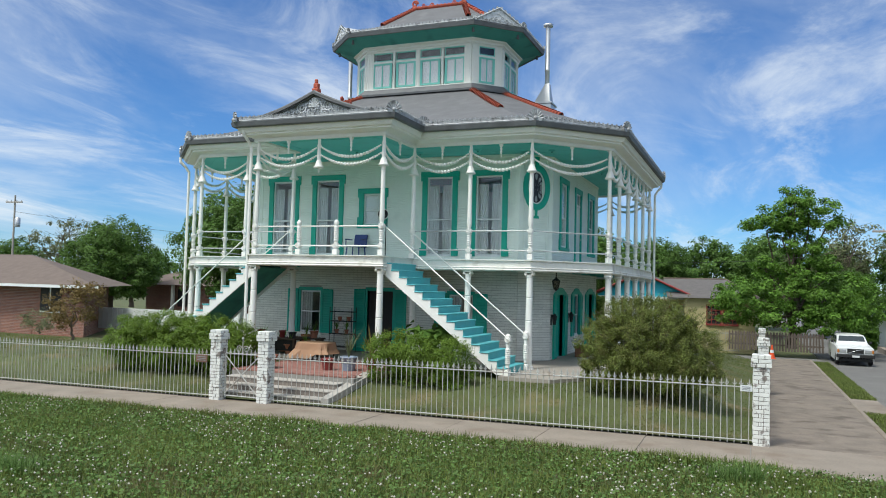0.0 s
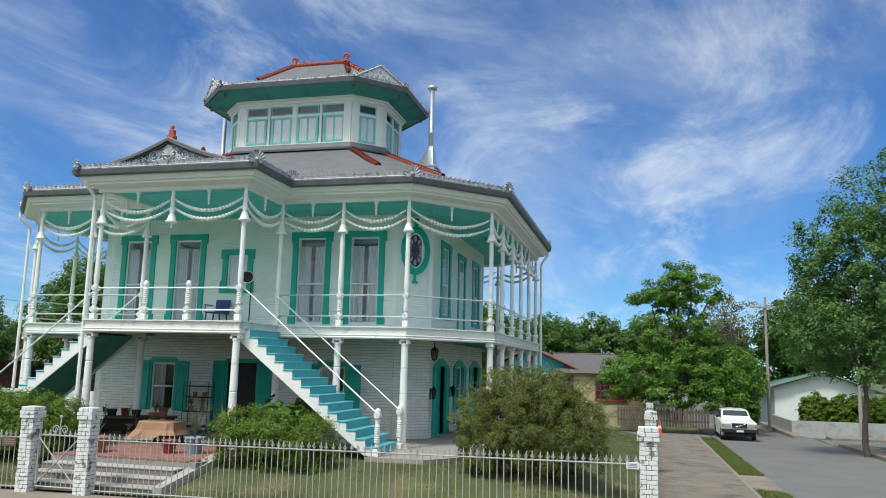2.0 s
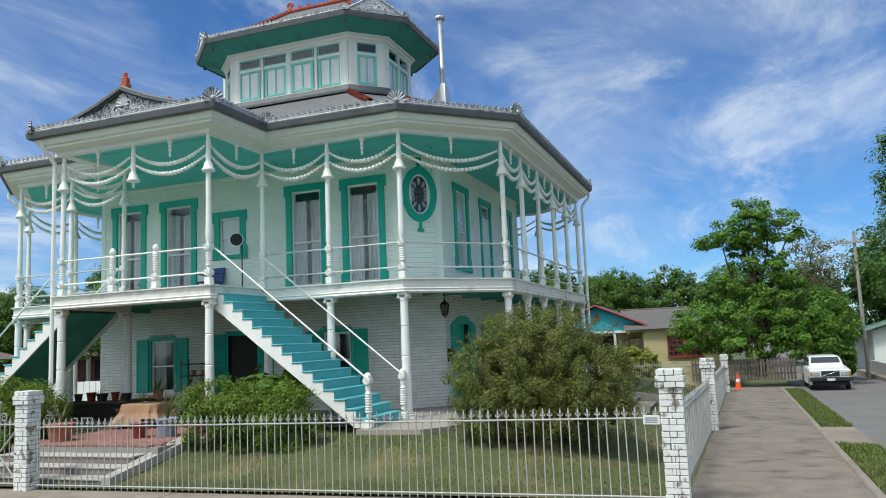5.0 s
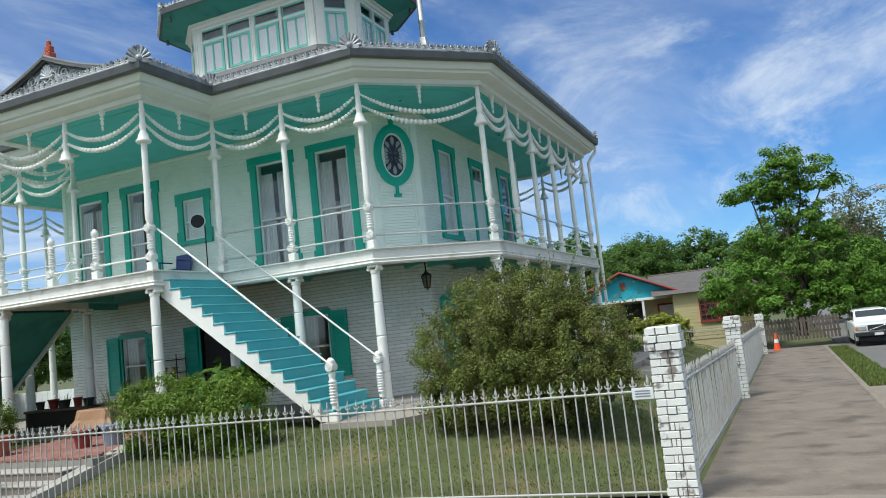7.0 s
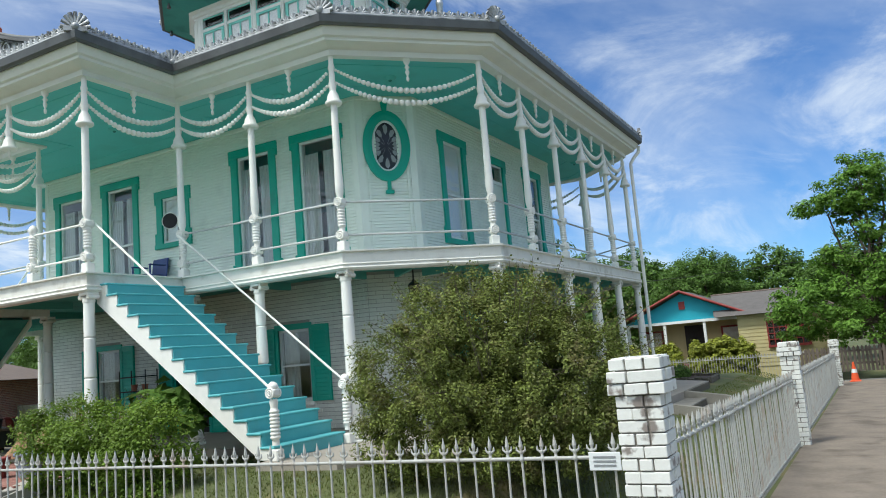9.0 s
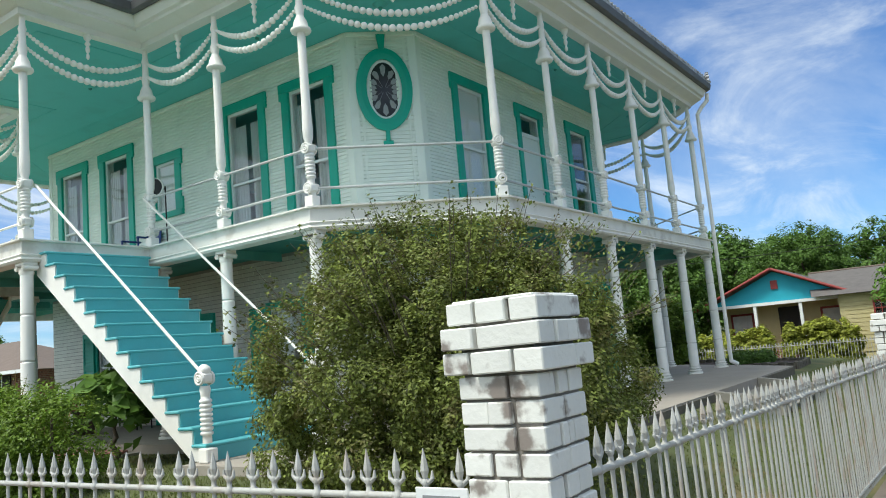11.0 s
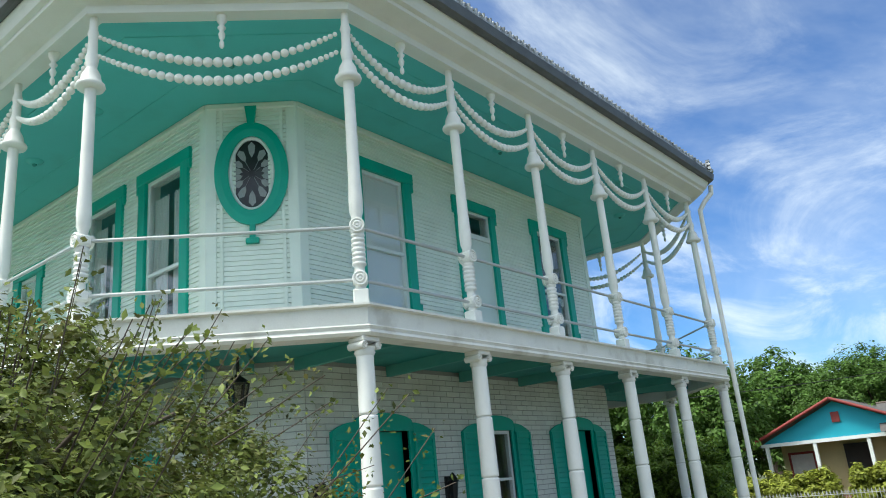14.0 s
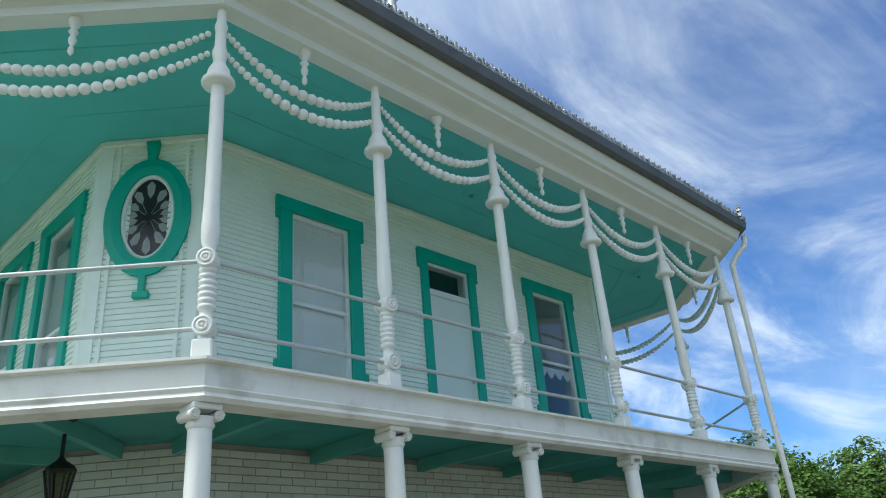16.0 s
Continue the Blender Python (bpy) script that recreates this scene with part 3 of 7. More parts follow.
for i in range(150):
    x_ = random.uniform(-2.0, 2.0)
    top_ = pediment_curve(abs(x_) / 2.1) - 0.16
    z_ = random.uniform(0.03, max(0.05, top_))
    scroll(g, x_, z_, random.uniform(0.035, 0.07), 1.2, -0.005, 0.012, random.choice((-1, 1)), random.uniform(0, 6.28))
part("scrollwork", g, RELIEF, ped, "raised silver scrollwork")

# ---- eave cresting ----
leaf = G()
for k, (a, r) in enumerate(((-62, 0.055), (-32, 0.075), (0, 0.085), (32, 0.075), (62, 0.055))):
    ax_, az_ = r * math.sin(radians(a)), r * math.cos(radians(a))
    leaf.tube((0, 0, 0.0), (ax_, 0, az_), 0.010, 5, 0.017)
leaf.box(-0.06, -0.012, -0.03, 0.06, 0.012, 0.012)
leaf_me = leaf.mesh("crest_shell")
leaf_me.materials.append(CREST)
fan = G()
for k in range(-4, 5):
    a = radians(k * 21)
    fan.tube((0, 0, 0), (0.20 * math.sin(a), 0, 0.24 * math.cos(a)), 0.018, 5, 0.034)
fan.ball((0, -0.02, 0.02), 0.06, 8, 5)
fan.box(-0.16, -0.03, -0.05, 0.16, 0.03, 0.02)
fan_me = fan.mesh("corner_fan")
fan_me.materials.append(CREST)


def crest(name, poly, z, step, fans, shells, scale=1.0, skip=()):
    ob = thing(name, "weathered silver shell cresting along the eave", "cresting", at(0, 0, 0))
    n_, left = len(poly), shells
    rail = G()
    rest = G()
    for i in range(n_):
        p, q = poly[i], poly[(i + 1) % n_]
        L, m = seg_len(p, q), frame_of(p, q)
        rail.tube((*p, z - 0.01), (*q, z - 0.01), 0.02 * scale, 5)
        if i in skip:
            continue
        c = int(L / step)
        for j in range(c):
            mm = m @ at(L * (j + 0.5) / c, 0, z) @ Matrix.Scale(scale, 4)
            if left > 0 and i in (0, 1, 2, 3, 4, 11):
                part("crest_shell", leaf_me, None, ob, m=mm)
                left -= 1
            else:
                rest.add(leaf.v, leaf.f, mm)
    for i in fans:
        p0, p1, p2 = (Vector(poly[(i + k) % n_]) for k in (-1, 0, 1))
        d = ((p1 - p0).normalized() + (p2 - p1).normalized()).normalized()
        part("corner_fan", fan_me, None, ob, m=at(*poly[i], z) @ Matrix.Rotation(math.atan2(d.y, d.x), 4, "Z") @ Matrix.Scale(scale * 0.72, 4))
    part("rail", rail, CREST, ob)
    if rest.v:
        tagged(part("shell_run", rest, CREST, ob), kind="stuff")
    return ob


crest("eave_cresting", offset(EDGE, 0.50), 7.15, 0.145, range(12), 290, 1.5)

# ---- cupola ----
cup = thing("cupola", "glazed octagonal cupola with cream posts and teal sashes", "cupola", at(0, 0, 0))
CB, CT = 9.50, 11.02
part("base_flashing", sweep(CUPOLA, [(0.26, 9.40), (0.27, 9.47), (0.12, 9.66), (0.05, 9.67), (-0.1, 9.5)]), GUTTER, cup, "dark base flashing")
part("sill", sweep(CUPOLA, [(0.06, 9.67), (0.06, 9.70), (0.0, 9.73), (-0.08, 9.73), (-0.08, 9.67)]), CREAM, cup)
part("frieze", sweep(CUPOLA, [(-0.08, 11.02), (0.04, 11.02), (0.05, 11.08), (0.09, 11.10), (0.10, 11.17), (0.17, 11.20), (0.17, 11.28), (-0.08, 11.28)]), CREAM, cup, "cream coved frieze")
# the soffit's green is darkened for the shade below the eave
part("soffit", sweep(CUPOLA, [(0.0, 11.24), (0.15, 11.24), (0.86, 11.44), (0.86, 11.48), (0.0, 11.40)]), UNDER, cup, "green soffit boards with shade in their colour")
part("gutter", sweep(CUPOLA, [(0.84, 11.42), (0.90, 11.42), (0.93, 11.54), (0.90, 11.56), (0.80, 11.56), (0.80, 11.48)]), GUTTER, cup)
cup_eave = offset(CUPOLA, 0.90)
RIDGE = 13.20
g = G()
ra, rb = (AX - 1.0, 26.28), (AX + 1.0, 26.28)
for i in range(8):
    a, b = cup_eave[i], cup_eave[(i + 1) % 8]
    tops = {0: (rb, ra), 1: (rb,), 2: (rb,), 3: (rb,), 4: (ra, rb), 5: (ra,), 6: (ra,), 7: (ra,)}[i]
    mids = [tuple(0.5 * (p[k] + q[k]) for k in range(2)) for p, q in ((b, tops[0]), (a, tops[-1]))]
    zm = 11.56 + (RIDGE - 11.56) * 0.40
    g.add([(*a, 11.56), (*b, 11.56), (*mids[0], zm), (*mids[1], zm)], [(0, 1, 2, 3)])
    g.add([(*mids[1], zm), (*mids[0], zm), *[(*p, RIDGE) for p in tops]], [tuple(range(2 + len(tops)))])
part("roof", g, SLATE, cup, "grey slate roof")
crest("cupola_cresting", offset(CUPOLA, 0.90), 11.60, 0.13, range(8), 0, 1.0)
# gablets over the corners of the cupola's eave
for i in range(8):
    p0, p1 = Vector(cup_eave[i]), Vector(cup_eave[(i + 1) % 8])
    if i in (1, 3, 5, 7):
        m = frame_of(p0, p1)
        L = (p1 - p0).length
        g = G().add([(0.05, 0.02, 11.58), (L - 0.05, 0.02, 11.58), (L / 2, 0.02, 11.58 + 0.52), (L / 2, 0.95, 11.58 + 0.52), (0.05, 0.2, 11.58), (L - 0.05, 0.2, 11.58)], [(0, 1, 2), (0, 2, 3, 4), (2, 1, 5, 3)], m)
        gab = part("gablet", g, RELIEF, cup, "silver pressed-metal gablet")
        for s_ in (0, 1):
            for k in range(6):
                u = (k + 0.5) / 6
                part("gablet_shell", leaf_me, None, gab, m=m @ at(0.05 + (L / 2 - 0.05) * u if s_ == 0 else L - 0.05 - (L / 2 - 0.05) * u, 0.0, 11.60 + 0.52 * u))
            part("gablet_edge", G().tube(m @ Vector((0.05 if s_ == 0 else L - 0.05, 0.0, 11.60)), m @ Vector((L / 2, 0.0, 12.12)), 0.025, 6), RELIEF, gab)
        g = G()
        for sx_, sz_, sr_ in ((-0.28, 0.10, 0.07), (0.28, 0.10, 0.07), (-0.10, 0.14, 0.09), (0.10, 0.14, 0.09), (0.0, 0.32, 0.06)):
            scroll(g, L / 2 + sx_, 11.60 + sz_, sr_, 1.3, 0.005, 0.014, 1 if sx_ > 0 else -1)
        part("gablet_scroll", G().add(g.v, g.f, m), RELIEF, gab)

TEALSASH = mat("sun_bleached_teal", (0.20, 0.58, 0.49), 0.5, var=0.12, scale=3, bump=0.05)
BLIND = mat("pale_blind", (0.88, 0.85, 0.84), 0.8, var=0.08, scale=4, bump=0.05)
CURTAIN = mat("white_lace_curtain", (0.84, 0.84, 0.82), 0.9, var=0.15, scale=5, bump=0.1, trans=0.3)


def cup_window(m, w):
    """One bay of the cupola: sash, leaded panes and a dark transom."""
    win = part("window", G().box(-w / 2, -0.02, 9.74, w / 2, 0.0, 9.80, m).box(-w / 2, -0.02, 10.58, w / 2, 0.0, 10.64, m).box(-w / 2, -0.02, 9.80, -w / 2 + 0.085, 0, 10.58, m).box(w / 2 - 0.085, -0.02, 9.80, w / 2, 0, 10.58, m).box(-0.022, -0.012, 9.80, 0.022, 0, 10.58, m), TEALSASH, cup)
    for x0, x1 in ((-w / 2 + 0.085, -0.022), (0.022, w / 2 - 0.085)):
        part("pane", G().box(x0, 0.004, 9.80, x1, 0.010, 10.58, m), GLASS, win)
    part("blind", G().box(-w / 2, 0.014, 9.74, w / 2, 0.02, 10.64, m), BLIND, win)
    tr = part("transom", G().box(-w / 2, -0.01, 10.72, w / 2, 0.0, 10.75, m).box(-w / 2, -0.01, 10.98, w / 2, 0.0, 11.02, m).box(-w / 2, -0.01, 10.75, -w / 2 + 0.025, 0, 10.98, m).box(w / 2 - 0.025, -0.01, 10.75, w / 2, 0, 10.98, m), TEALSASH, cup)
    part("pane", G().box(-w / 2, 0.004, 10.75, w / 2, 0.010, 10.98, m), GLASS, tr)


for i in range(8):
    p, q = CUPOLA[i], CUPOLA[(i + 1) % 8]
    m, L = frame_of(p, q), seg_len(p, q)
    nb = {0: 4, 4: 4, 2: 2, 6: 2}.get(i, 1)
    margin = 0.14
    bay = (L - 2 * margin) / nb
    for c in range(nb + 1):
        x = margin + bay * c
        wd = 0.13 if c in (0, nb) else (0.085 if nb == 4 and c == 2 else 0.05)
        g = G().box(x - wd, -0.035, 9.70, x + wd, 0.08, 11.04, m, b=0.01)
        for dx in (-0.5, 0.5):
            g.box(x + dx * wd - 0.012, -0.047, 9.74, x + dx * wd + 0.012, -0.035, 11.0, m)
        part("post", g, CREAM, cup)
    part("rail", G().box(margin, -0.02, 10.645, L - margin, 0.06, 10.715, m), CREAM, cup)
    for c in range(nb):
        cup_window(m @ at(margin + bay * (c + 0.5), 0), bay - 0.17 if nb > 1 else bay - 0.26)
part("room", G().prism(offset(CUPOLA, -0.3), 9.5, 11.3), DARK, cup)
for i in range(8):
    p, q = offset(CUPOLA, 0.66)[i], offset(CUPOLA, 0.66)[(i + 1) % 8]
    part("floodlight", G().lathe([(0.045, 11.24), (0.055, 11.27), (0.03, 11.36), (0.02, 11.40)], 10, at(p[0], p[1])), GUTTER, cup, "small dark floodlight")
ob = thing("roof_vent", "short dark vent pipe on the slate roof", "vent", at(AX + 1.15, 23.0, 8.35))
part("pipe", G().lathe([(0.055, -0.15), (0.055, 0.16)], 10), GUTTER, ob)
part("collar", G().lathe([(0.10, -0.12), (0.06, 0.0)], 10, cap=False), GUTTER, ob)

# ---- ridge and hip tiles, finials, flues ----
tile_me = G().lathe([(0.105, 0), (0.105, 0.03), (0.08, 0.035), (0.075, 0.17), (0.06, 0.17), (0.06, 0.0)], 10, cap=False).mesh("ridge_tile")
tile_me.materials.append(REDTILE)


def tile_run(name, a, b, label, lift=0.02):
    ob = thing(name, label, "ridge tiles", at(0, 0, 0))
    a, b = Vector(a), Vector(b)
    d = b - a
    c = max(1, round(d.length / 0.155))
    rot = d.to_track_quat("Z", "Y").to_matrix().to_4x4()
    for i in range(c):
        part("ridge_tile", tile_me, None, ob, m=Matrix.Translation(a + d * (i / c) + Vector((0, 0, lift))) @ rot)
    return ob


for i in range(8):
    e, bb = eave_ring[i], base_ring[i]
    mid = (e[0] * 0.52 + bb[0] * 0.48, e[1] * 0.52 + bb[1] * 0.48, 7.10 + (ROOF_TOP - 7.10) * 0.42)
    tile_run("hip_tiles", mid, (*bb, ROOF_TOP), "row of red clay tiles along a roof hip")
tile_run("cupola_ridge_tiles", (*ra, RIDGE), (*rb, RIDGE), "row of red clay tiles on the cupola ridge")
for i in range(8):
    e = cup_eave[i]
    t_ = rb if i in (1, 2, 3, 4) else ra
    mid = (0.5 * (e[0] + t_[0]), 0.5 * (e[1] + t_[1]), 11.56 + (RIDGE - 11.56) * 0.40)
    tile_run("cupola_hip_tiles", mid, (*t_, RIDGE), "row of red clay tiles on the cupola roof")


def curl_finial(x, y, z, s=1.0, tilt=0):
    ob = thing("ridge_finial", "red clay scroll finial on the roof ridge", "finial", at(x, y, z, tilt), group="ridge finials")
    g = G()
    scroll(g, 0, 0.12 * s, 0.11 * s, 1.4, 0, 0.03 * s)
    g.box(-0.08 * s, -0.05 * s, -0.06 * s, 0.08 * s, 0.05 * s, 0.04 * s, b=0.01)
    part("scroll", g, REDTILE, ob)


for x in (ra[0], rb[0]):
    curl_finial(x, 26.28, RIDGE + 0.08, 1.2)
for x in (ra[0] + 0.35, ra[0] + 0.7, rb[0] - 0.4):
    curl_finial(x, 26.28, RIDGE + 0.06, 0.6)
curl_finial(AX, 19.2, 7.89, 0.8, 90)
curl_finial(AX, 19.7, 7.88, 0.7, 90)
ob = thing("pediment_finial", "stepped red clay finial on the pediment peak", "finial", at(AX, 17.8, 7.86))
part("scroll", G().box(-0.10, -0.09, -0.05, 0.10, 0.09, 0.10, b=0.02).box(-0.075, -0.06, 0.10, 0.075, 0.07, 0.24, b=0.02).box(-0.06, -0.03, 0.24, 0.03, 0.05, 0.36, b=0.02), REDTILE, ob)


def flue(x, y, z0, ztop, boxed):
    ob = thing("chimney_flue", "tall galvanised metal flue with a cap", "flue", at(x, y, 0))
    r = 0.085
    part("pipe", G().lathe([(r, z0 + 0.5), (r, z0 + 1.6), (r + 0.012, z0 + 1.62), (r + 0.012, z0 + 1.68), (r, z0 + 1.7), (r, ztop - 0.12)], 14), GALV, ob)
    part("cap", G().lathe([(0.10, ztop - 0.14), (0.17, ztop - 0.12), (0.18, ztop - 0.03), (0.12, ztop), (0.02, ztop + 0.01)], 14), GALV, ob)
    g = G().add([(-0.40, -0.3, z0 + 0.42), (0.18, -0.3, z0 + 0.42), (0.18, 0.3, z0 + 0.42), (-0.40, 0.3, z0 + 0.42), (-0.05, -0.09, z0 + 1.15), (0.1, -0.09, z0 + 1.15), (0.1, 0.09, z0 + 1.15), (-0.05, 0.09, z0 + 1.15)],
                [(0, 1, 5, 4), (1, 2, 6, 5), (2, 3, 7, 6), (3, 0, 4, 7), (4, 5, 6, 7)])
    part("hood", g, GALV, ob)
    if boxed:
        part("base_box", G().box(-0.46, -0.36, z0 - 0.8, 0.24, 0.36, z0 + 0.36, b=0.01).box(-0.5, -0.4, z0 + 0.36, 0.28, 0.4, z0 + 0.43, b=0.01), GALV, ob)


flue(-6.95, 26.9, 8.95, 12.33, True)
flue(-15.1, 26.9, 8.5, 12.0, True)

# ---- gallery posts ----
UPSPOTS = []
for s in (-1, 1):
    UPSPOTS.append((AX + s * 1.98, 18.05))
    for dx in (2.02, 3.74, 5.5):
        UPSPOTS.append((AX + s * dx, 19.95))
    for y in (21.76, 23.5, 25.27, 27.1, 28.95, 30.84):
        UPSPOTS.append((AX + s * 7.28, y))
for dx in (-5.5, -3.3, -1.1, 1.1, 3.3, 5.5):
    UPSPOTS.append((AX + dx, 32.6))


def face_dir(x, y):
    if y < 20.5:
        return 0.0
    if y > 32:
        return 180.0
    return 90.0 if x > AX else -90.0


rings = []
for i in range(8):
    z = 0.38 + 0.048 * i
    rings += [(0.048, z), (0.068, z + 0.012), (0.068, z + 0.036), (0.048, z + 0.048)]
post_shaft = G().lathe([(0.05, 0.14), (0.05, 0.20), (0.05, 0.34)] + rings + [(0.05, 0.77), (0.05, 0.88), (0.066, 0.93), (0.071, 1.05), (0.062, 1.3), (0.058, 1.8), (0.056, 2.42), (0.056, 2.46)], 14).mesh("shaft")
post_shaft.materials.append(WHITE)
post_upper = G().lathe([(0.052, 2.50), (0.062, 2.56), (0.052, 2.62), (0.068, 2.72), (0.05, 2.78), (0.046, 2.95), (0.058, 3.0), (0.042, 3.06), (0.040, 3.20)], 12).mesh("upper_shaft")
post_upper.materials.append(WHITE)
bell = G().lathe([(0.055, 2.37), (0.128, 2.375), (0.14, 2.40), (0.135, 2.425), (0.105, 2.45), (0.09, 2.53), (0.055, 2.60)], 16).mesh("bell")
bell.materials.append(WHITE)
plinth = G().box(-0.075, -0.075, 0.0, 0.075, 0.075, 0.15, b=0.012).mesh("plinth")
plinth.materials.append(WHITE)
knob = G().box(-0.07, -0.065, -0.055, 0.07, 0.065, 0.055, b=0.02)
for sgn in (-1, 1):
    rotm = pose(0, 0, 0, 90 * sgn, 0, 0)
    knob.lathe([(0.074, 0.055), (0.074, 0.082), (0.058, 0.084), (0.056, 0.072), (0.044, 0.072), (0.042, 0.088), (0.026, 0.090), (0.024, 0.078), (0.016, 0.078), (0.010, 0.096)], 16, rotm)
knob_me = knob.mesh("rosette_block")
knob_me.materials.append(WHITE)
POST = "slender white turned post on the gallery deck"
for x, y in UPSPOTS:
    ob = thing("gallery_post", POST, "post", at(x, y, DECK, 45.0 * (1 if x > AX else -1) if abs(abs(x - AX) - 7.28) < 0.1 and y < 22 else face_dir(x, y)), group="gallery posts")
    part("shaft", post_shaft, None, ob)
    part("upper_shaft", post_upper, None, ob)
    part("bell", bell, None, ob)
    part("plinth", plinth, None, ob)
    for z in (0.25, 0.78):
        part("rosette_block", knob_me, None, ob, m=at(0, 0, z))

# ground columns
col_shaft = G().lathe([(0.098, 0.12), (0.0978, 0.14), (0.0972, 0.60), (0.097, 0.62), (0.080, 0.621), (0.080, 0.634), (0.0968, 0.635), (0.0966, 0.654), (0.0932, 1.26), (0.093, 1.28), (0.076, 1.281), (0.076, 1.294), (0.0928, 1.295), (0.0926, 1.314), (0.0862, 1.88), (0.086, 1.90), (0.070, 1.901), (0.070, 1.914), (0.0858, 1.915), (0.0856, 1.934), (0.082, 2.44), (0.082, 2.46)], 20).mesh("shaft")
col_shaft.materials.append(WHITE)
col_base = G().lathe([(0.15, 0.0), (0.15, 0.032), (0.112, 0.036), (0.112, 0.052), (0.136, 0.056), (0.134, 0.084), (0.10, 0.088), (0.10, 0.102), (0.122, 0.106), (0.12, 0.13), (0.092, 0.134), (0.092, 0.146), (0.108, 0.15), (0.10, 0.175)], 20).mesh("base")
col_base.materials.append(FASCIA)
cg = G().lathe([(0.084, 2.44), (0.10, 2.47), (0.09, 2.49), (0.105, 2.52)], 16).box(-0.11, -0.10, 2.565, 0.11, 0.10, 2.61, b=0.008)
for sx in (-1, 1):
    cg.lathe([(0.036, -0.095), (0.036, 0.095)], 12, at(sx * 0.092, 0, 2.53) @ pose(0, 0, 0, 90, 0, 0))
    for yy in (-0.098, 0.098):
        scroll(cg, sx * 0.092, 2.53, 0.034, 1.6, yy, 0.006)
cap_me = cg.mesh("capital")
cap_me.materials.append(FASCIA)
for x, y in UPSPOTS:
    if abs(y - 19.95) < 0.1 and abs(abs(x - AX) - 2.02) < 0.1:
        y = 20.1
    ob = thing("ground_column", "white cast column with a scrolled capital on the slab", "column", at(x, y, SLAB, face_dir(x, y)), group="ground columns")
    part("shaft", col_shaft, None, ob)
    part("base", col_base, None, ob)
    part("capital", cap_me, None, ob)

# ---- gallery rails ----
def rail_run(p, q, material=PIPE):
    ob = thing("gallery_rail", "pair of horizontal metal pipe rails between posts", "railing", at(0, 0, 0), group="gallery rails")
    for z in (DECK + 0.25, DECK + 0.78):
        part("pipe", G().tube((*p, z), (*q, z), 0.019, 8), material, ob)


BAYS = []
for s in (-1, 1):
    run = [(AX + s * 2.02, 19.95), (AX + s * 3.74, 19.95), (AX + s * 5.5, 19.95)] + [(AX + s * 7.28, y) for y in (21.76, 23.5, 25.27, 27.1, 28.95, 30.84)] + [(AX + s * 5.5, 32.6)]
    for p, q in zip(run, run[1:]):
        rail_run(p, q)
        BAYS.append((p, q))
    BAYS.append(((AX + s * 1.98, 18.05), (AX + s * 2.02, 19.95)))
rail_run((AX - 1.98, 18.05), (AX + 1.98, 18.05), WHITE)
back = [(AX + dx, 32.6) for dx in (-5.5, -3.3, -1.1, 1.1, 3.3, 5.5)]
for p, q in zip(back, back[1:]):
    rail_run(p, q)
    BAYS.append((p, q))
BAYS += [((AX - 1.98, 18.05), (AX, 18.05)), ((AX, 18.05), (AX + 1.98, 18.05))]

# two short balusters on the porch front and a hanging stub post between them
for dx in (-0.55, 0.62):
    ob = thing("porch_baluster", "short white turned baluster on the porch edge", "baluster", at(AX + dx, 18.05, DECK), group="porch balusters")
    part("shaft", G().lathe([(0.05, 0.15), (0.05, 0.3)] + rings + [(0.05, 0.8), (0.065, 0.84)], 14), WHITE, ob)
    part("plinth", plinth, None, ob)
    part("rosette_block", knob_me, None, ob, m=at(0, 0, 0.25))
    part("cap", G().lathe([(0.065, 0.84), (0.075, 0.88), (0.05, 0.93), (0.02, 0.96)], 12), WHITE, ob)
ob = thing("hanging_stub_post", "white turned stub post hanging from the frieze", "post", at(AX, 18.05, DECK))
part("shaft", post_upper, None, ob)
part("bell", bell, None, ob)
part("drop", G().lathe([(0.01, 2.24), (0.03, 2.27), (0.02, 2.31), (0.03, 2.36), (0.05, 2.40)], 10), WHITE, ob)

# ---- bead garlands and drops ----
bead_me = G().ball((0, 0, 0), 1.0, 10, 7).mesh("bead")
bead_me.materials.append(WHITE)
drop_me = G().lathe([(r_, z_ * 1.3) for r_, z_ in [(0.008, -0.30), (0.026, -0.28), (0.026, -0.25), (0.012, -0.225), (0.03, -0.20), (0.036, -0.17), (0.02, -0.14), (0.045, -0.11), (0.02, -0.085), (0.05, -0.05), (0.06, -0.03), (0.06, 0.0)]], 10).mesh("turning")
drop_me.materials.append(WHITE)
for p, q in BAYS:
    L = seg_len(p, q)
    mx, my = (p[0] + q[0]) / 2, (p[1] + q[1]) / 2
    ob = thing("bead_garland", "double swag of white wooden beads between posts", "garland", at(mx, my, CEILZ), group="bead garlands")
    mm = frame_of(p, q).to_3x3()
    for z0, sag in ((-0.24, 0.27 + 0.035 * L), (-0.46, 0.25 + 0.04 * L)):
        s = 0.07 / L
        while s < 1 - 0.07 / L:
            e = 1 - (2 * s - 1) ** 2
            r = 0.021 + 0.031 * e
            slope = abs(2 * s - 1) * 4 * sag / L
            v = mm @ Vector(((s - 0.5) * L, 0, 0))
            part("bead", bead_me, None, ob, m=Matrix.LocRotScale((v.x, v.y, z0 - sag * e), None, (r, r, r)))
            s += 2 * r * 0.97 / L / math.sqrt(1 + slope * slope)
    ob = thing("turned_drop", "white turned wooden drop hanging from the frieze", "drop", at(mx, my, CEILZ - 0.05), group="turned drops")
    part("turning", drop_me, None, ob)


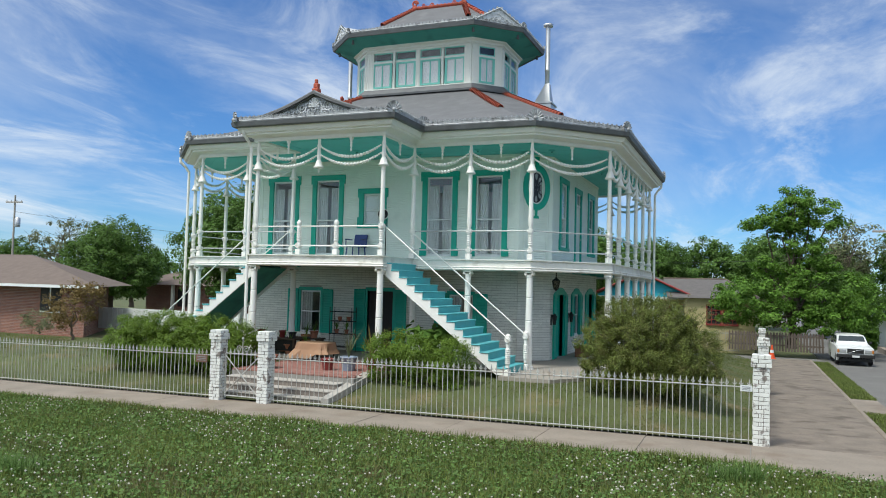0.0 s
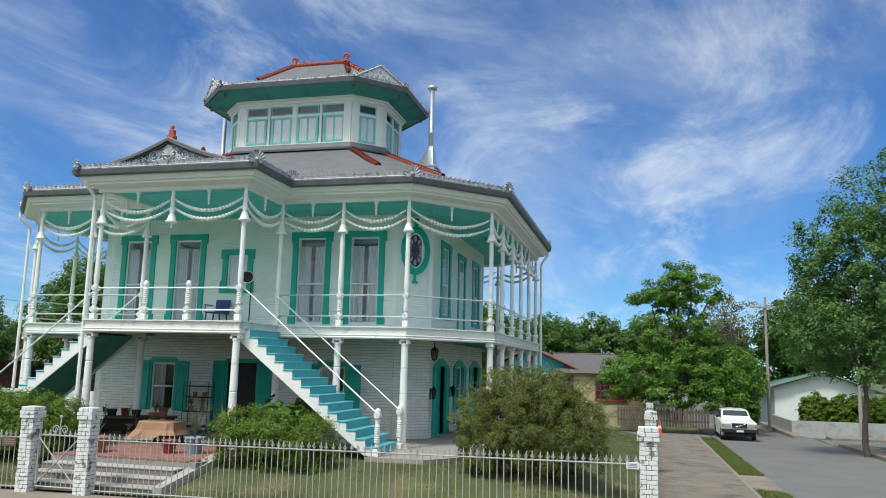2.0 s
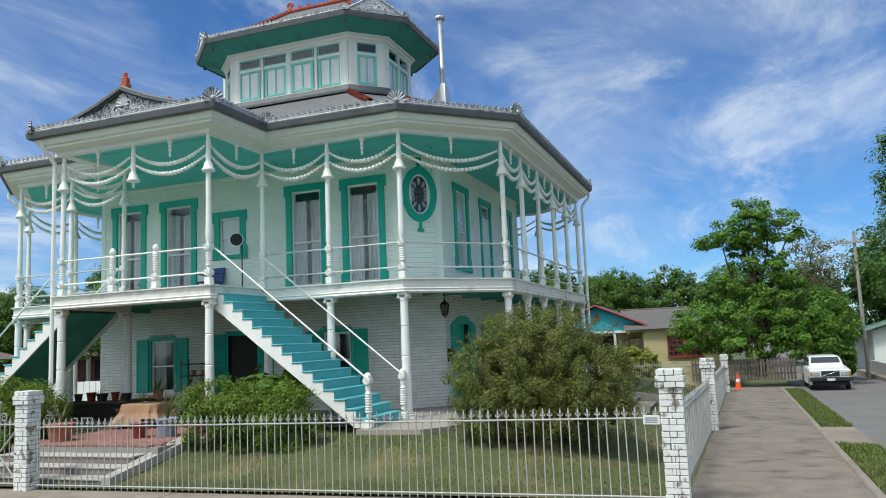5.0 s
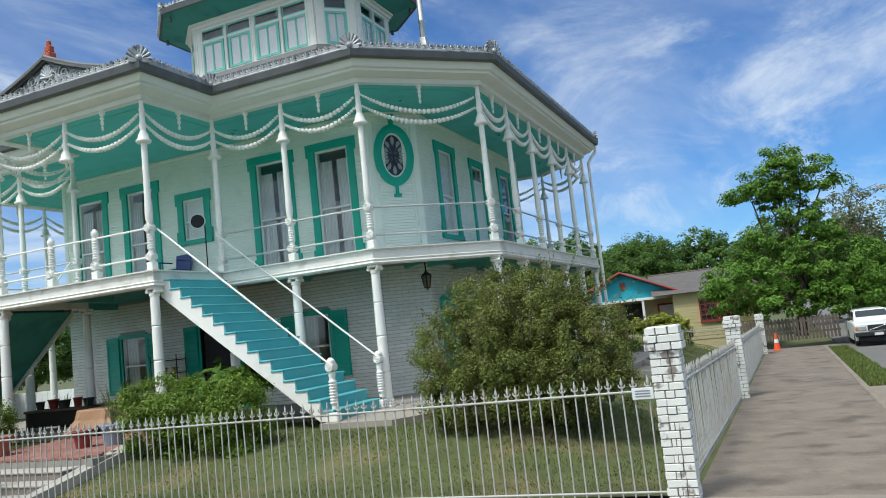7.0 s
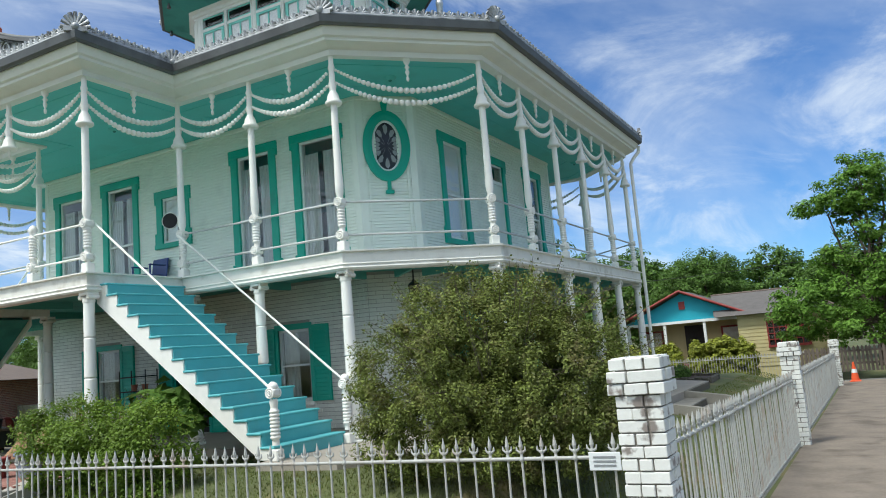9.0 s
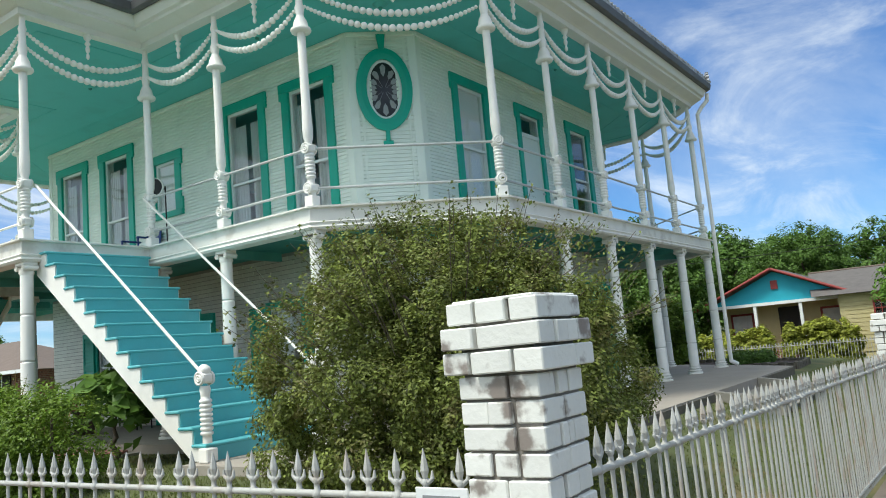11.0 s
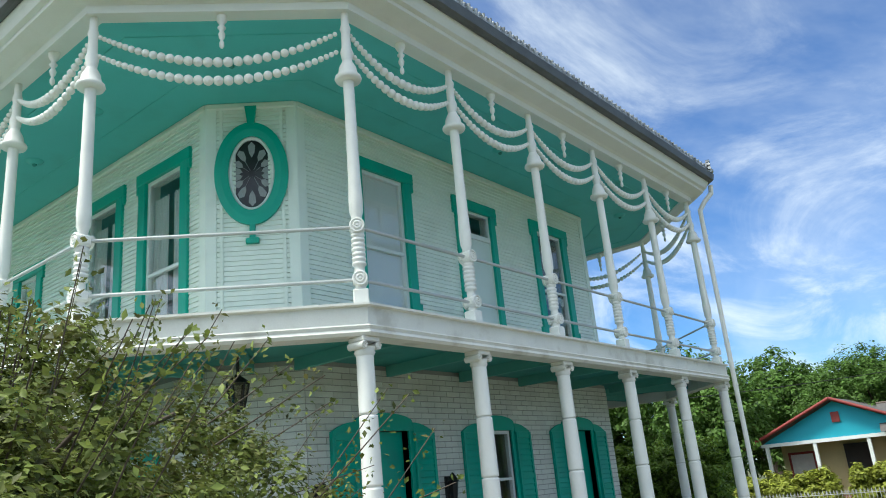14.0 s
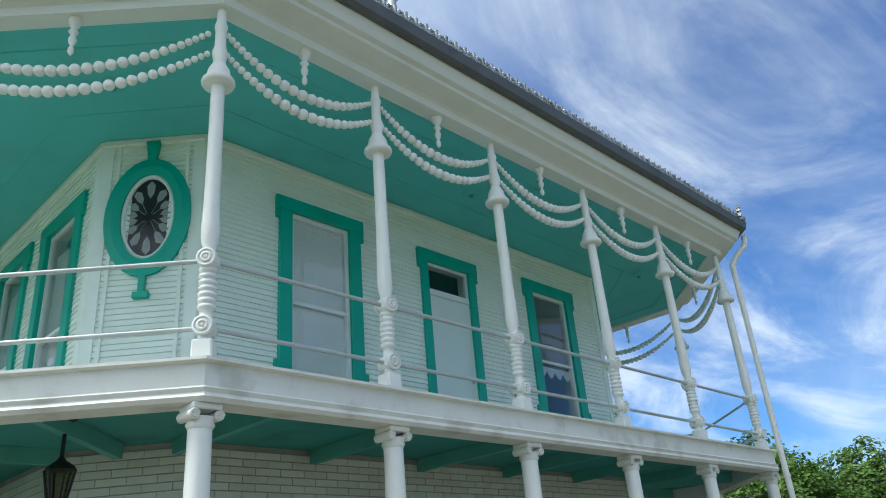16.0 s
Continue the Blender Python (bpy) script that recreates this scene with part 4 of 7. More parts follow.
# ---- stairs ----
def stair(s):
    """A flight beside the porch, running down and outward; s = 1 or -1."""
    ob = thing("porch_stair", "aqua painted wooden stair with white stringers", "stair", at(AX + s * 2.0, 0, 0))
    n_, run, rise = 16, 3.42, DECK - SLAB
    tr, ri = run / (n_ - 1), rise / n_
    y0, y1 = 18.20, 19.72
    for i in range(n_ - 1):
        zt = DECK - ri * (i + 1)
        x0, x1 = s * tr * i, s * (tr * (i + 1))
        part("tread", G().box(min(x0, x1) - (0.03 if s < 0 else 0), y0 - 0.04, zt - 0.035, max(x0, x1) + (0.03 if s > 0 else 0), y1 + 0.04, zt, b=0.01), STAIR, ob)
        part("riser", G().box(min(x0, x0 + s * 0.02), y0, zt, max(x0, x0 + s * 0.02), y1, zt + ri - 0.035), STAIR, ob)
    x0 = s * run
    part("riser", G().box(min(x0, x0 + s * 0.02), y0, SLAB, max(x0, x0 + s * 0.02), y1, SLAB + ri - 0.035), STAIR, ob)
    for y in (y0 - 0.02, y1 - 0.02):
        prof = [(0.0, DECK - ri - 0.30), (run - 0.25, SLAB + 0.004), (run + 0.02, SLAB + 0.004)]
        for i in range(n_ - 1, -1, -1):
            zt = DECK - ri * (i + 1) - 0.036
            if i < n_ - 1:
                prof += [(tr * (i + 1) + (0.02 if i == n_ - 2 else 0), zt), (tr * i, zt)]
        k_ = len(prof)
        g = G().add([(s * x, yy, z) for yy in (y, y + 0.04) for x, z in prof], [tuple(range(k_)), tuple(reversed(range(k_, 2 * k_)))] + [(i, k_ + i, k_ + (i + 1) % k_, (i + 1) % k_) for i in range(k_)])
        part("stringer", g, WHITE, ob, "white stringer")
    # the flight's underside carries its shade in the darker green
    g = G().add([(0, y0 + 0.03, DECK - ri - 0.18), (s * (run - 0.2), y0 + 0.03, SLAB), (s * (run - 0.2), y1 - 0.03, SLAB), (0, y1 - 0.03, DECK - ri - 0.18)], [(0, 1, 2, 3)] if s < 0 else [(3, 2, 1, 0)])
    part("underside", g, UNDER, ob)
    for y, xe in ((18.16, run + 0.02), (19.80, run + 0.02)):
        part("handrail", G().tube((s * 0.05, y, DECK + 0.76), (s * (xe - 0.02), y, SLAB + 0.95), 0.019, 8), WHITE, ob)
    nw = G().lathe([(0.05, 0.20), (0.05, 0.24)] + [(r, z - 0.1) for r, z in rings] + [(0.05, 0.70), (0.06, 0.76), (0.05, 0.80)], 14)
    for y in (18.16, 19.78):
        m = at(s * (run + 0.06), y, SLAB)
        nwp = part("newel", nw, WHITE, ob, m=m)
        part("plinth", plinth, None, nwp)
        part("rosette_block", knob_me, None, nwp, m=at(0, 0, 0.88))
        part("finial", G().lathe([(0.06, 0.93), (0.075, 0.96), (0.06, 1.0), (0.02, 1.03)], 12), WHITE, nwp)


stair(1)
stair(-1)


# ---- fence pillars and iron fence ----
brick_full = G().box(-0.098, -0.047, 0, 0.098, 0.047, 0.065, b=0.004).mesh("brick")
brick_half = G().box(-0.047, -0.047, 0, 0.047, 0.047, 0.065, b=0.004).mesh("brick")
for me in (brick_full, brick_half):
    me.materials.append(PILLBRICK)


def pillar(x, y, z, courses, label, rz=0.0):
    """A square brick pillar with a stepped cap, laid brick by brick."""
    ob = thing("fence_pillar", label, "pillar", at(x, y, z, rz), group="fence pillars")
    H = 0.0742
    part("core", G().box(-0.125, -0.125, -0.2, 0.125, 0.125, courses * H - 0.012), DARKJOINT, ob)
    rnd = random.Random(int(x * 31 + y * 17))
    for c in range(courses):
        out = 0.030 if c in (courses - 3, courses - 2) else (0.012 if c == courses - 1 else 0.0)
        R = 0.140 + out
        zz = c * H
        for f in range(4):
            m = Matrix.Rotation(math.pi / 2 * f, 4, "Z")
            full = (c + f) % 2 == 0
            x0, x1 = (-R, R) if full else (-R + 0.098, R - 0.098)
            if full:
                u = rnd.choice((0.36, 0.5, 0.62, 0.66))
                spans = [(x0, x0 + (x1 - x0) * u), (x0 + (x1 - x0) * u, x1)]
            else:
                spans = [(x0, x1)] if rnd.random() < 0.6 else [(x0, (x0 + x1) / 2), ((x0 + x1) / 2, x1)]
            for a, b in spans:
                L = b - a - 0.008
                me, base = (brick_full, 0.196) if L > 0.15 else (brick_half, 0.094)
                jit = (rnd.uniform(-0.004, 0.004), rnd.uniform(-0.006, 0.005))
                part("brick", me, None, ob, m=m @ pose((a + b) / 2 + jit[0], -R + 0.047 + jit[1], zz, 0, rnd.uniform(-0.8, 0.8), rnd.uniform(-1.4, 1.4)) @ Matrix.Diagonal((L / base, 1, 1, 1)))
    part("cap", G().box(-0.14, -0.14, courses * H - 0.012, 0.14, 0.14, courses * H - 0.002, b=0.004), PILLBRICK, ob)
    return ob


pillar(0.17, 14.96, -0.02, 22, "white painted brick pillar with peeling stepped cap")
pillar(-11.62, 14.86, -0.11, 22, "white painted brick gate pillar with a stepped cap")
pillar(-10.30, 14.86, -0.09, 22, "white painted brick gate pillar with a stepped cap")
pillar(0.32, 23.75, -0.19, 22, "white painted brick pillar in the side fence")
pillar(0.47, 39.6, -0.5, 21, "white painted brick pillar at the street corner")

pk = G().tube((0, 0, 0), (0, 0, 1.0), 0.0085, 6)
pk.lathe([(0.010, 0.985), (0.019, 0.992), (0.019, 1.008), (0.010, 1.015), (0.010, 1.035), (0.016, 1.045), (0.010, 1.055)], 8)
for sg in (-1, 1):
    pk.tube((0, 0, 1.035), (sg * 0.028, 0, 1.055), 0.008, 5).tube((sg * 0.028, 0, 1.055), (sg * 0.030, 0, 1.08), 0.008, 5, 0.003)
pk.lathe([(0.008, 1.055), (0.015, 1.08), (0.012, 1.10), (0.001, 1.15)], 6, smooth=False)
pick_me = pk.mesh("picket")
pick_me.materials.append(FENCE)


def fence(p, q, zp, zq, label, far=False, step=0.118):
    L = seg_len(p, q)
    m = frame_of(p, q)
    ob = thing("iron_fence", label, "fence", m, group="iron fences")
    n_ = int(L / step)
    for z, r in ((1.0, 0.013), (0.06, 0.013)):
        part("rail", G().box(0, -r * 0.6, zp + z - r, L, r * 0.6, zp + z + r) if abs(zp - zq) < 1e-6 else G().tube((0, 0, zp + z), (L, 0, zq + z), r, 6), FENCE, ob)
    rest = G()
    rnd = random.Random(int(p[0] * 7 + p[1]))
    for i in range(n_):
        t_ = (i + 0.5) / n_
        mm = pose(L * t_, 0, zp + (zq - zp) * t_, rnd.uniform(-0.6, 0.6), rnd.uniform(-0.8, 0.8), 0)
        if far:
            rest.add(pk.v, pk.f, mm)
        else:
            part("picket", pick_me, None, ob, m=mm)
    if far:
        tagged(part("pickets", rest, FENCE, ob), kind="stuff")
    return ob


fence((-10.13, 14.87), (0.02, 14.87), -0.07, 0.02, "white iron fence with spear finials before the lawn")
fence((-24.0, 14.87), (-11.80, 14.87), -0.20, -0.09, "white iron fence with spear finials beside the gate")
fence((0.19, 15.13), (0.31, 23.58), 0.02, -0.17, "white iron fence with spear finials beside the pavement", step=0.104)
fence((0.32, 23.93), (0.46, 39.42), -0.17, -0.48, "white iron fence with spear finials toward the corner")


# ---- windows and doors of the house ----
SASH = mat("white_sash_paint", (0.78, 0.80, 0.78), 0.45, var=0.06, scale=4, bump=0.04)
NETDARK = mat("dim_net_curtain", (0.16, 0.17, 0.17), 0.85, var=0.25, scale=3, bump=0.05)
SCREEN = mat("grey_fly_screen", (0.78, 0.79, 0.76), 0.8, var=0.10, scale=2, bump=0.05)
DOORW = mat("white_door_paint", (0.72, 0.79, 0.75), 0.5, var=0.05, scale=2, bump=0.04)
COUNT = [0]


def curtain(x0, x1, z0, z1, y, m, waves=9, amp=0.025):
    g, n_ = G(), 36
    vs_ = []
    for z in (z0, (z0 + z1) / 2, z1):
        for i in range(n_ + 1):
            u = i / n_
            vs_.append((x0 + (x1 - x0) * u, y + amp * math.sin(u * waves * 2 * math.pi) * (1.2 if z < z1 else 0.7), z))
    g.add(vs_, [(r * (n_ + 1) + i, r * (n_ + 1) + i + 1, (r + 1) * (n_ + 1) + i + 1, (r + 1) * (n_ + 1) + i) for r in range(2) for i in range(n_)], m, True)
    return g


def eared_casing(c, h, a, b, m, sill=True, w=0.17):
    """The flat teal surround: jambs that widen at head and foot, a head board and a sill."""
    g = G()
    for s in (-1, 1):
        x0, x1 = (c - h - w, c - h) if s < 0 else (c + h, c + h + w)
        g.box(x0, -0.055, a, x1, 0.0, b, m, b=0.006)
        ex = 0.05
        xo0, xo1 = (x0 - ex, x0) if s < 0 else (x1, x1 + ex)
        g.box(xo0, -0.055, a, xo1, 0.0, a + 0.24, m, b=0.006)
        g.box(xo0, -0.055, b - 0.12, xo1, 0.0, b, m, b=0.006)
    g.box(c - h - w - 0.05, -0.06, b, c + h + w + 0.05, 0.0, b + 0.17, m, b=0.006)
    if sill:
        g.box(c - h - w - 0.05, -0.08, a - 0.11, c + h + w + 0.05, 0.0, a, m, b=0.008)
    return g


def sash_window(m, c, h, a, b, label, inside="curtain", lift=0.0, trim=TEAL, sill=True, rail=0.46):
    COUNT[0] += 1
    ob = thing("window_%d" % COUNT[0], label, "window", at(0, 0, 0), kind="structure")
    part("casing", eared_casing(c, h, a, b, m, sill), trim, ob, "teal casing")
    zr = a + (b - a) * rail
    fr = G().box(c - h, 0.0, a, c - h + 0.045, 0.07, b, m).box(c + h - 0.045, 0.0, a, c + h, 0.07, b, m).box(c - h + 0.045, 0.0, b - 0.05, c + h - 0.045, 0.07, b, m).box(c - h + 0.045, 0.0, a, c + h - 0.045, 0.07, a + 0.06, m)
    frm = part("frame", fr, SASH, ob, "white frame")
    part("meeting_rail", G().box(c - h + 0.045, 0.0, zr - 0.022, c + h - 0.045, 0.05, zr + 0.022, m, b=0.004), SASH, ob)
    for z0, z1, y in ((a + 0.06, zr - 0.022, 0.045), (zr + 0.022, b - 0.05, 0.02)):
        part("pane", G().box(c - h + 0.045, y, z0, c + h - 0.045, y + 0.005, z1, m), GLASS, ob)
    if inside == "curtain":
        for s in (-1, 1):
            x0, x1 = (c - h, c - 0.06) if s < 0 else (c + 0.06, c + h)
            part("curtain", curtain(x0, x1, a, b - 0.24, 0.10, m, 5), CURTAIN, ob, "white lace curtain")
    elif inside == "screen":
        part("screen", G().box(c - h + 0.02, 0.058, a, c + h - 0.02, 0.066, b, m), SCREEN, ob, "grey drawn shade")
    elif inside == "half":
        part("net_curtain", G().box(c - h + 0.02, 0.058, a + (b - a) * 0.40, c + h - 0.02, 0.066, b, m), NETDARK, ob, "dim grey net curtain")
        edge_ = [(c - h + 0.02 + (2 * h - 0.04) * i / 24, a + (b - a) * (0.40 - 0.05 * abs(math.sin(i * math.pi / 6)))) for i in range(25)]
        part("valance", G().add([(x, 0.055, z) for x, z in edge_] + [(x, 0.055, a + (b - a) * 0.43) for x, z in edge_], [(i, i + 1, 26 + i, 25 + i) for i in range(24)], m), CURTAIN, ob, "white scalloped curtain edge")
    return ob


M0, M1, M2 = (frame_of(BODY[k], BODY[k + 1]) for k in range(3))
for (c, h, a, b), src in zip(UP[0], UP_FRONT):
    small = h < 0.4
    sash_window(M0, c, h, a, b, "small teal-trimmed sash window on the gallery" if small else "tall teal-trimmed sash window with lace curtains", "screen" if small else "curtain", sill=small)
sash_window(M2, *UP[2][0], "tall teal-trimmed sash window with a drawn grey shade", "screen")
sash_window(M2, *UP[2][2], "tall teal-trimmed sash window with a half-drawn shade", "half")

# white door with a transom on the side gallery
c, h, a, b = UP[2][1]
ob = thing("door_1", "white panelled door with transom and teal casing", "door", at(0, 0, 0), kind="structure")
part("casing", eared_casing(c, h, a, b, M2, False, 0.13), TEAL, ob, "teal casing")
part("leaf", G().box(c - h, 0.02, a, c + h, 0.07, b - 0.46, M2), DOORW, ob)
part("transom_frame", G().box(c - h, -0.01, b - 0.46, c + h, 0.05, b - 0.38, M2).box(c - h, 0, b - 0.04, c + h, 0.05, b, M2).box(c - h, 0, b - 0.38, c - h + 0.04, 0.05, b - 0.04, M2).box(c + h - 0.04, 0, b - 0.38, c + h, 0.05, b - 0.04, M2), SASH, ob)
part("pane", G().box(c - h + 0.04, 0.02, b - 0.38, c + h - 0.04, 0.025, b - 0.04, M2), GLASS, ob)
part("door_handle", G().ball(M2 @ Vector((c + 0.33, -0.03, a + 0.95)), 0.03), GALV, ob, "metal knob")

# oval window on the corner wall
oc = chamfer / 2


def oval_ring(rx0, rz0, rx1, rz1, y0, y1, m, n_=40):
    g, vs_, fs_ = G(), [], []
    for i in range(n_):
        t_ = 2 * math.pi * i / n_
        for rx, rz, y in ((rx0, rz0, y1), (rx0, rz0, y0), ((rx0 + rx1) / 2, (rz0 + rz1) / 2, y0 - 0.012), (rx1, rz1, y0), (rx1, rz1, y1)):
            vs_.append((oc + rx * math.cos(t_), y, OVAL_Z + rz * math.sin(t_)))
    for i in range(n_):
        j = (i + 1) % n_
        fs_ += [(i * 5 + k, i * 5 + k + 1, j * 5 + k + 1, j * 5 + k) for k in range(4)]
    return g.add(vs_, fs_, m)


ob = thing("oval_window", "oval leaded glass window in a broad teal ring", "window", at(0, 0, 0), kind="structure")
part("ring", oval_ring(0.285, 0.50, 0.455, 0.69, -0.06, 0.0, M1), TEAL, ob, "teal ring")
part("frame", oval_ring(0.245, 0.46, 0.29, 0.505, -0.035, 0.0, M1), SASH, ob, "white oval frame")
part("key_block", G().add([(oc - 0.04, -0.07, OVAL_Z + 0.66), (oc + 0.04, -0.07, OVAL_Z + 0.66), (oc + 0.075, -0.07, OVAL_Z + 0.92), (oc - 0.075, -0.07, OVAL_Z + 0.92), (oc - 0.04, 0, OVAL_Z + 0.66), (oc + 0.04, 0, OVAL_Z + 0.66), (oc + 0.075, 0, OVAL_Z + 0.92), (oc - 0.075, 0, OVAL_Z + 0.92)],
     [(0, 1, 2, 3), (0, 3, 7, 4), (1, 5, 6, 2), (3, 2, 6, 7), (0, 4, 5, 1)], M1), TEAL, ob)
part("drop_block", G().box(oc - 0.035, -0.06, OVAL_Z - 0.90, oc + 0.035, 0, OVAL_Z - 0.67, M1, b=0.006).box(oc - 0.08, -0.07, OVAL_Z - 0.93, oc + 0.08, 0, OVAL_Z - 0.86, M1, b=0.006), TEAL, ob)
OVGLASS = mat("dark_leaded_glass", (0.018, 0.02, 0.022), 0.12, var=0.3, scale=9, bump=0.1)
LEAD = mat("pale_lead_came", (0.30, 0.31, 0.30), 0.5, 0.3, var=0.2)
part("pane", G().add([(oc + 0.25 * math.cos(2 * math.pi * i / 32), -0.008, OVAL_Z + 0.465 * math.sin(2 * math.pi * i / 32)) for i in range(32)], [tuple(range(32))], M1), OVGLASS, ob)
rest = G()
PETAL = mat("frosted_glass_petal", (0.30, 0.31, 0.31), 0.3, var=0.25, scale=14, bump=0.1)
for k in range(14):
    a = 2 * math.pi * (k + 0.5) / 14
    e = 0.93 / math.hypot(math.cos(a) / 0.245, math.sin(a) / 0.46)
    ux, uz = math.cos(a), math.sin(a)
    px_, pz_ = -uz, ux
    pts_ = [(e * 0.52, 0.0), (e * 0.66, 0.034), (e * 0.9, 0.046), (e * 1.02, 0.0), (e * 0.9, -0.046), (e * 0.66, -0.034)]
    part("petal", G().add([(oc + ux * r + px_ * o, -0.012, OVAL_Z + uz * r + pz_ * o) for r, o in pts_], [tuple(range(6))], M1), PETAL, ob)
    rest.tube(M1 @ Vector((oc + ux * 0.05, -0.012, OVAL_Z + uz * 0.05)), M1 @ Vector((oc + ux * e, -0.012, OVAL_Z + uz * e)), 0.003, 4)
part("came", rest, LEAD, ob)
for k in range(4):
    a = math.pi / 2 * k
    ux, uz = math.cos(a), math.sin(a)
    e = 0.125 if k % 2 == 0 else 0.22
    pts_ = [(0.0, 0.0), (e * 0.4, 0.022), (e * 0.8, 0.05), (e, 0.0), (e * 0.8, -0.05), (e * 0.4, -0.022)]
    part("flower_petal", G().add([(oc + ux * r - uz * o, -0.016, OVAL_Z + uz * r + ux * o) for r, o in pts_], [tuple(range(6))], M1), OVGLASS, ob, "dark glass petal")


# lower openings with board shutters
def shutter(name_parent, x0, x1, a, b, m, inner, drop):
    """A louvred leaf whose top falls by drop in a curve towards its outer edge; inner = 1 where the window is on its right."""
    w = x1 - x0
    crown_ = [(u, b - drop * ((1 - u) if inner > 0 else u) ** 2) for u in [i / 8 for i in range(9)]]
    rim = [(x0, a), (x1, a)] + [(x0 + w * u, z) for u, z in reversed(crown_)]
    k_ = len(rim)
    g_ = G().add([(x, y, z) for y in (-0.045, -0.012) for x, z in rim], [tuple(range(k_)), tuple(reversed(range(k_, 2 * k_)))] + [(i, k_ + i, k_ + (i + 1) % k_, (i + 1) % k_) for i in range(k_)], m)
    sh = part("shutter", g_, TEAL, name_parent, "teal louvred shutter")
    zm = a + (b - a) * 0.48
    for u0 in (x0, x1 - 0.05):
        part("stile", G().box(u0, -0.068, a, u0 + 0.05, -0.045, b - drop - 0.01, m, b=0.004), TEAL, sh)
    for z0, z1 in ((a, a + 0.09), (zm - 0.04, zm + 0.04), (b - drop - 0.10, b - drop - 0.01)):
        part("rail", G().box(x0 + 0.05, -0.066, z0, x1 - 0.05, -0.045, z1, m, b=0.004), TEAL, sh)
    for z0, z1 in ((a + 0.10, zm - 0.05), (zm + 0.05, b - drop - 0.11)):
        n_ = max(2, int((z1 - z0) / 0.075))
        for i in range(n_):
            z = z0 + (z1 - z0) * (i + 0.5) / n_
            part("slat", G().add([(x, y, z + dz) for x in (x0 + 0.05, x1 - 0.05) for y, dz in ((-0.046, 0.030), (-0.062, -0.026), (-0.058, -0.032), (-0.045, 0.022))], [(0, 1, 5, 4), (1, 2, 6, 5), (2, 3, 7, 6), (0, 3, 2, 1), (4, 5, 6, 7)], m), TEAL, sh)


for ops, m in ((LOW[0], M0), (LOW[2], M2)):
    for i, (c, h, a, b) in enumerate(ops):
        COUNT[0] += 1
        door = a < 0.7
        ob = thing("%s_%d" % ("door" if door else "window", COUNT[0]), "dark open doorway with folded teal shutters" if door else "white sash window between open teal shutters", "door" if door else "window", at(0, 0, 0), kind="structure")
        part("casing", G().box(c - h - 0.07, -0.03, a, c - h, 0.1, b, m).box(c + h, -0.03, a, c + h + 0.07, 0.1, b, m).add([(c + (h + 0.07) * math.cos(math.pi * i / 10), y, zz) for y in (-0.04, 0.1) for zz, i in [(b, k) for k in range(11)] + [(b + 0.11 + (0.11 if m is M2 else 0.0) * math.sin(math.pi * k / 10), k) for k in range(10, -1, -1)]], [tuple(range(22)), tuple(reversed(range(22, 44)))] + [(i, 22 + i, 22 + (i + 1) % 22, (i + 1) % 22) for i in range(22)], m), TEAL, ob)
        sw, rise = 0.40, 0.11 if m is M2 else 0.0
        shutter(ob, c - h - 0.07 - sw, c - h - 0.07, a, b + 0.06 + 0.4 * rise, m, 1, 0.01 + rise)
        shutter(ob, c + h + 0.07, c + h + 0.07 + sw, a, b + 0.06 + 0.4 * rise, m, -1, 0.01 + rise)
        if not door:
            part("frame", G().box(c - h, 0.02, a, c - h + 0.05, 0.08, b, m).box(c + h - 0.05, 0.02, a, c + h, 0.08, b, m).box(c - h + 0.05, 0.02, b - 0.05, c + h - 0.05, 0.08, b, m).box(c - h + 0.05, 0.02, a, c + h - 0.05, 0.08, a + 0.06, m), SASH, ob, "white frame")
            zr = (a + b) / 2
            part("meeting_rail", G().box(c - h + 0.05, 0.02, zr - 0.02, c + h - 0.05, 0.07, zr + 0.02, m), SASH, ob)
            part("pane", G().box(c - h + 0.05, 0.05, a + 0.06, c + h - 0.05, 0.055, zr - 0.02, m), GLASS, ob)
            part("pane", G().box(c - h + 0.05, 0.035, zr + 0.02, c + h - 0.05, 0.04, b - 0.05, m), GLASS, ob)
            part("curtain", curtain(c - h, c - 0.02, a + 0.1, b, 0.16, m, 4), CURTAIN, ob)
            part("sill", G().box(c - h - 0.07, -0.06, a - 0.08, c + h + 0.07, 0.08, a, m, b=0.006), WHITE, ob)
        else:
            part("leaf", G().box(c - h, 0.10, a, c + h, 0.14, b, m), DARK if m is M0 else TEAL, ob, "closed door leaf in shade")

# ---- joists under the gallery ----
for k in range(12):
    p, q = EDGE[k], EDGE[(k + 1) % 12]
    L, m = seg_len(p, q), frame_of(p, q)
    if k in (1, 11):
        continue
    n_ = max(1, int(L / 1.5))
    for i in range(n_):
        x = L * (i + 0.5) / n_
        part("joist", G().box(x - 0.035, 0.12, 3.18, x + 0.035, 1.85, 3.318, m), JOIST, under)

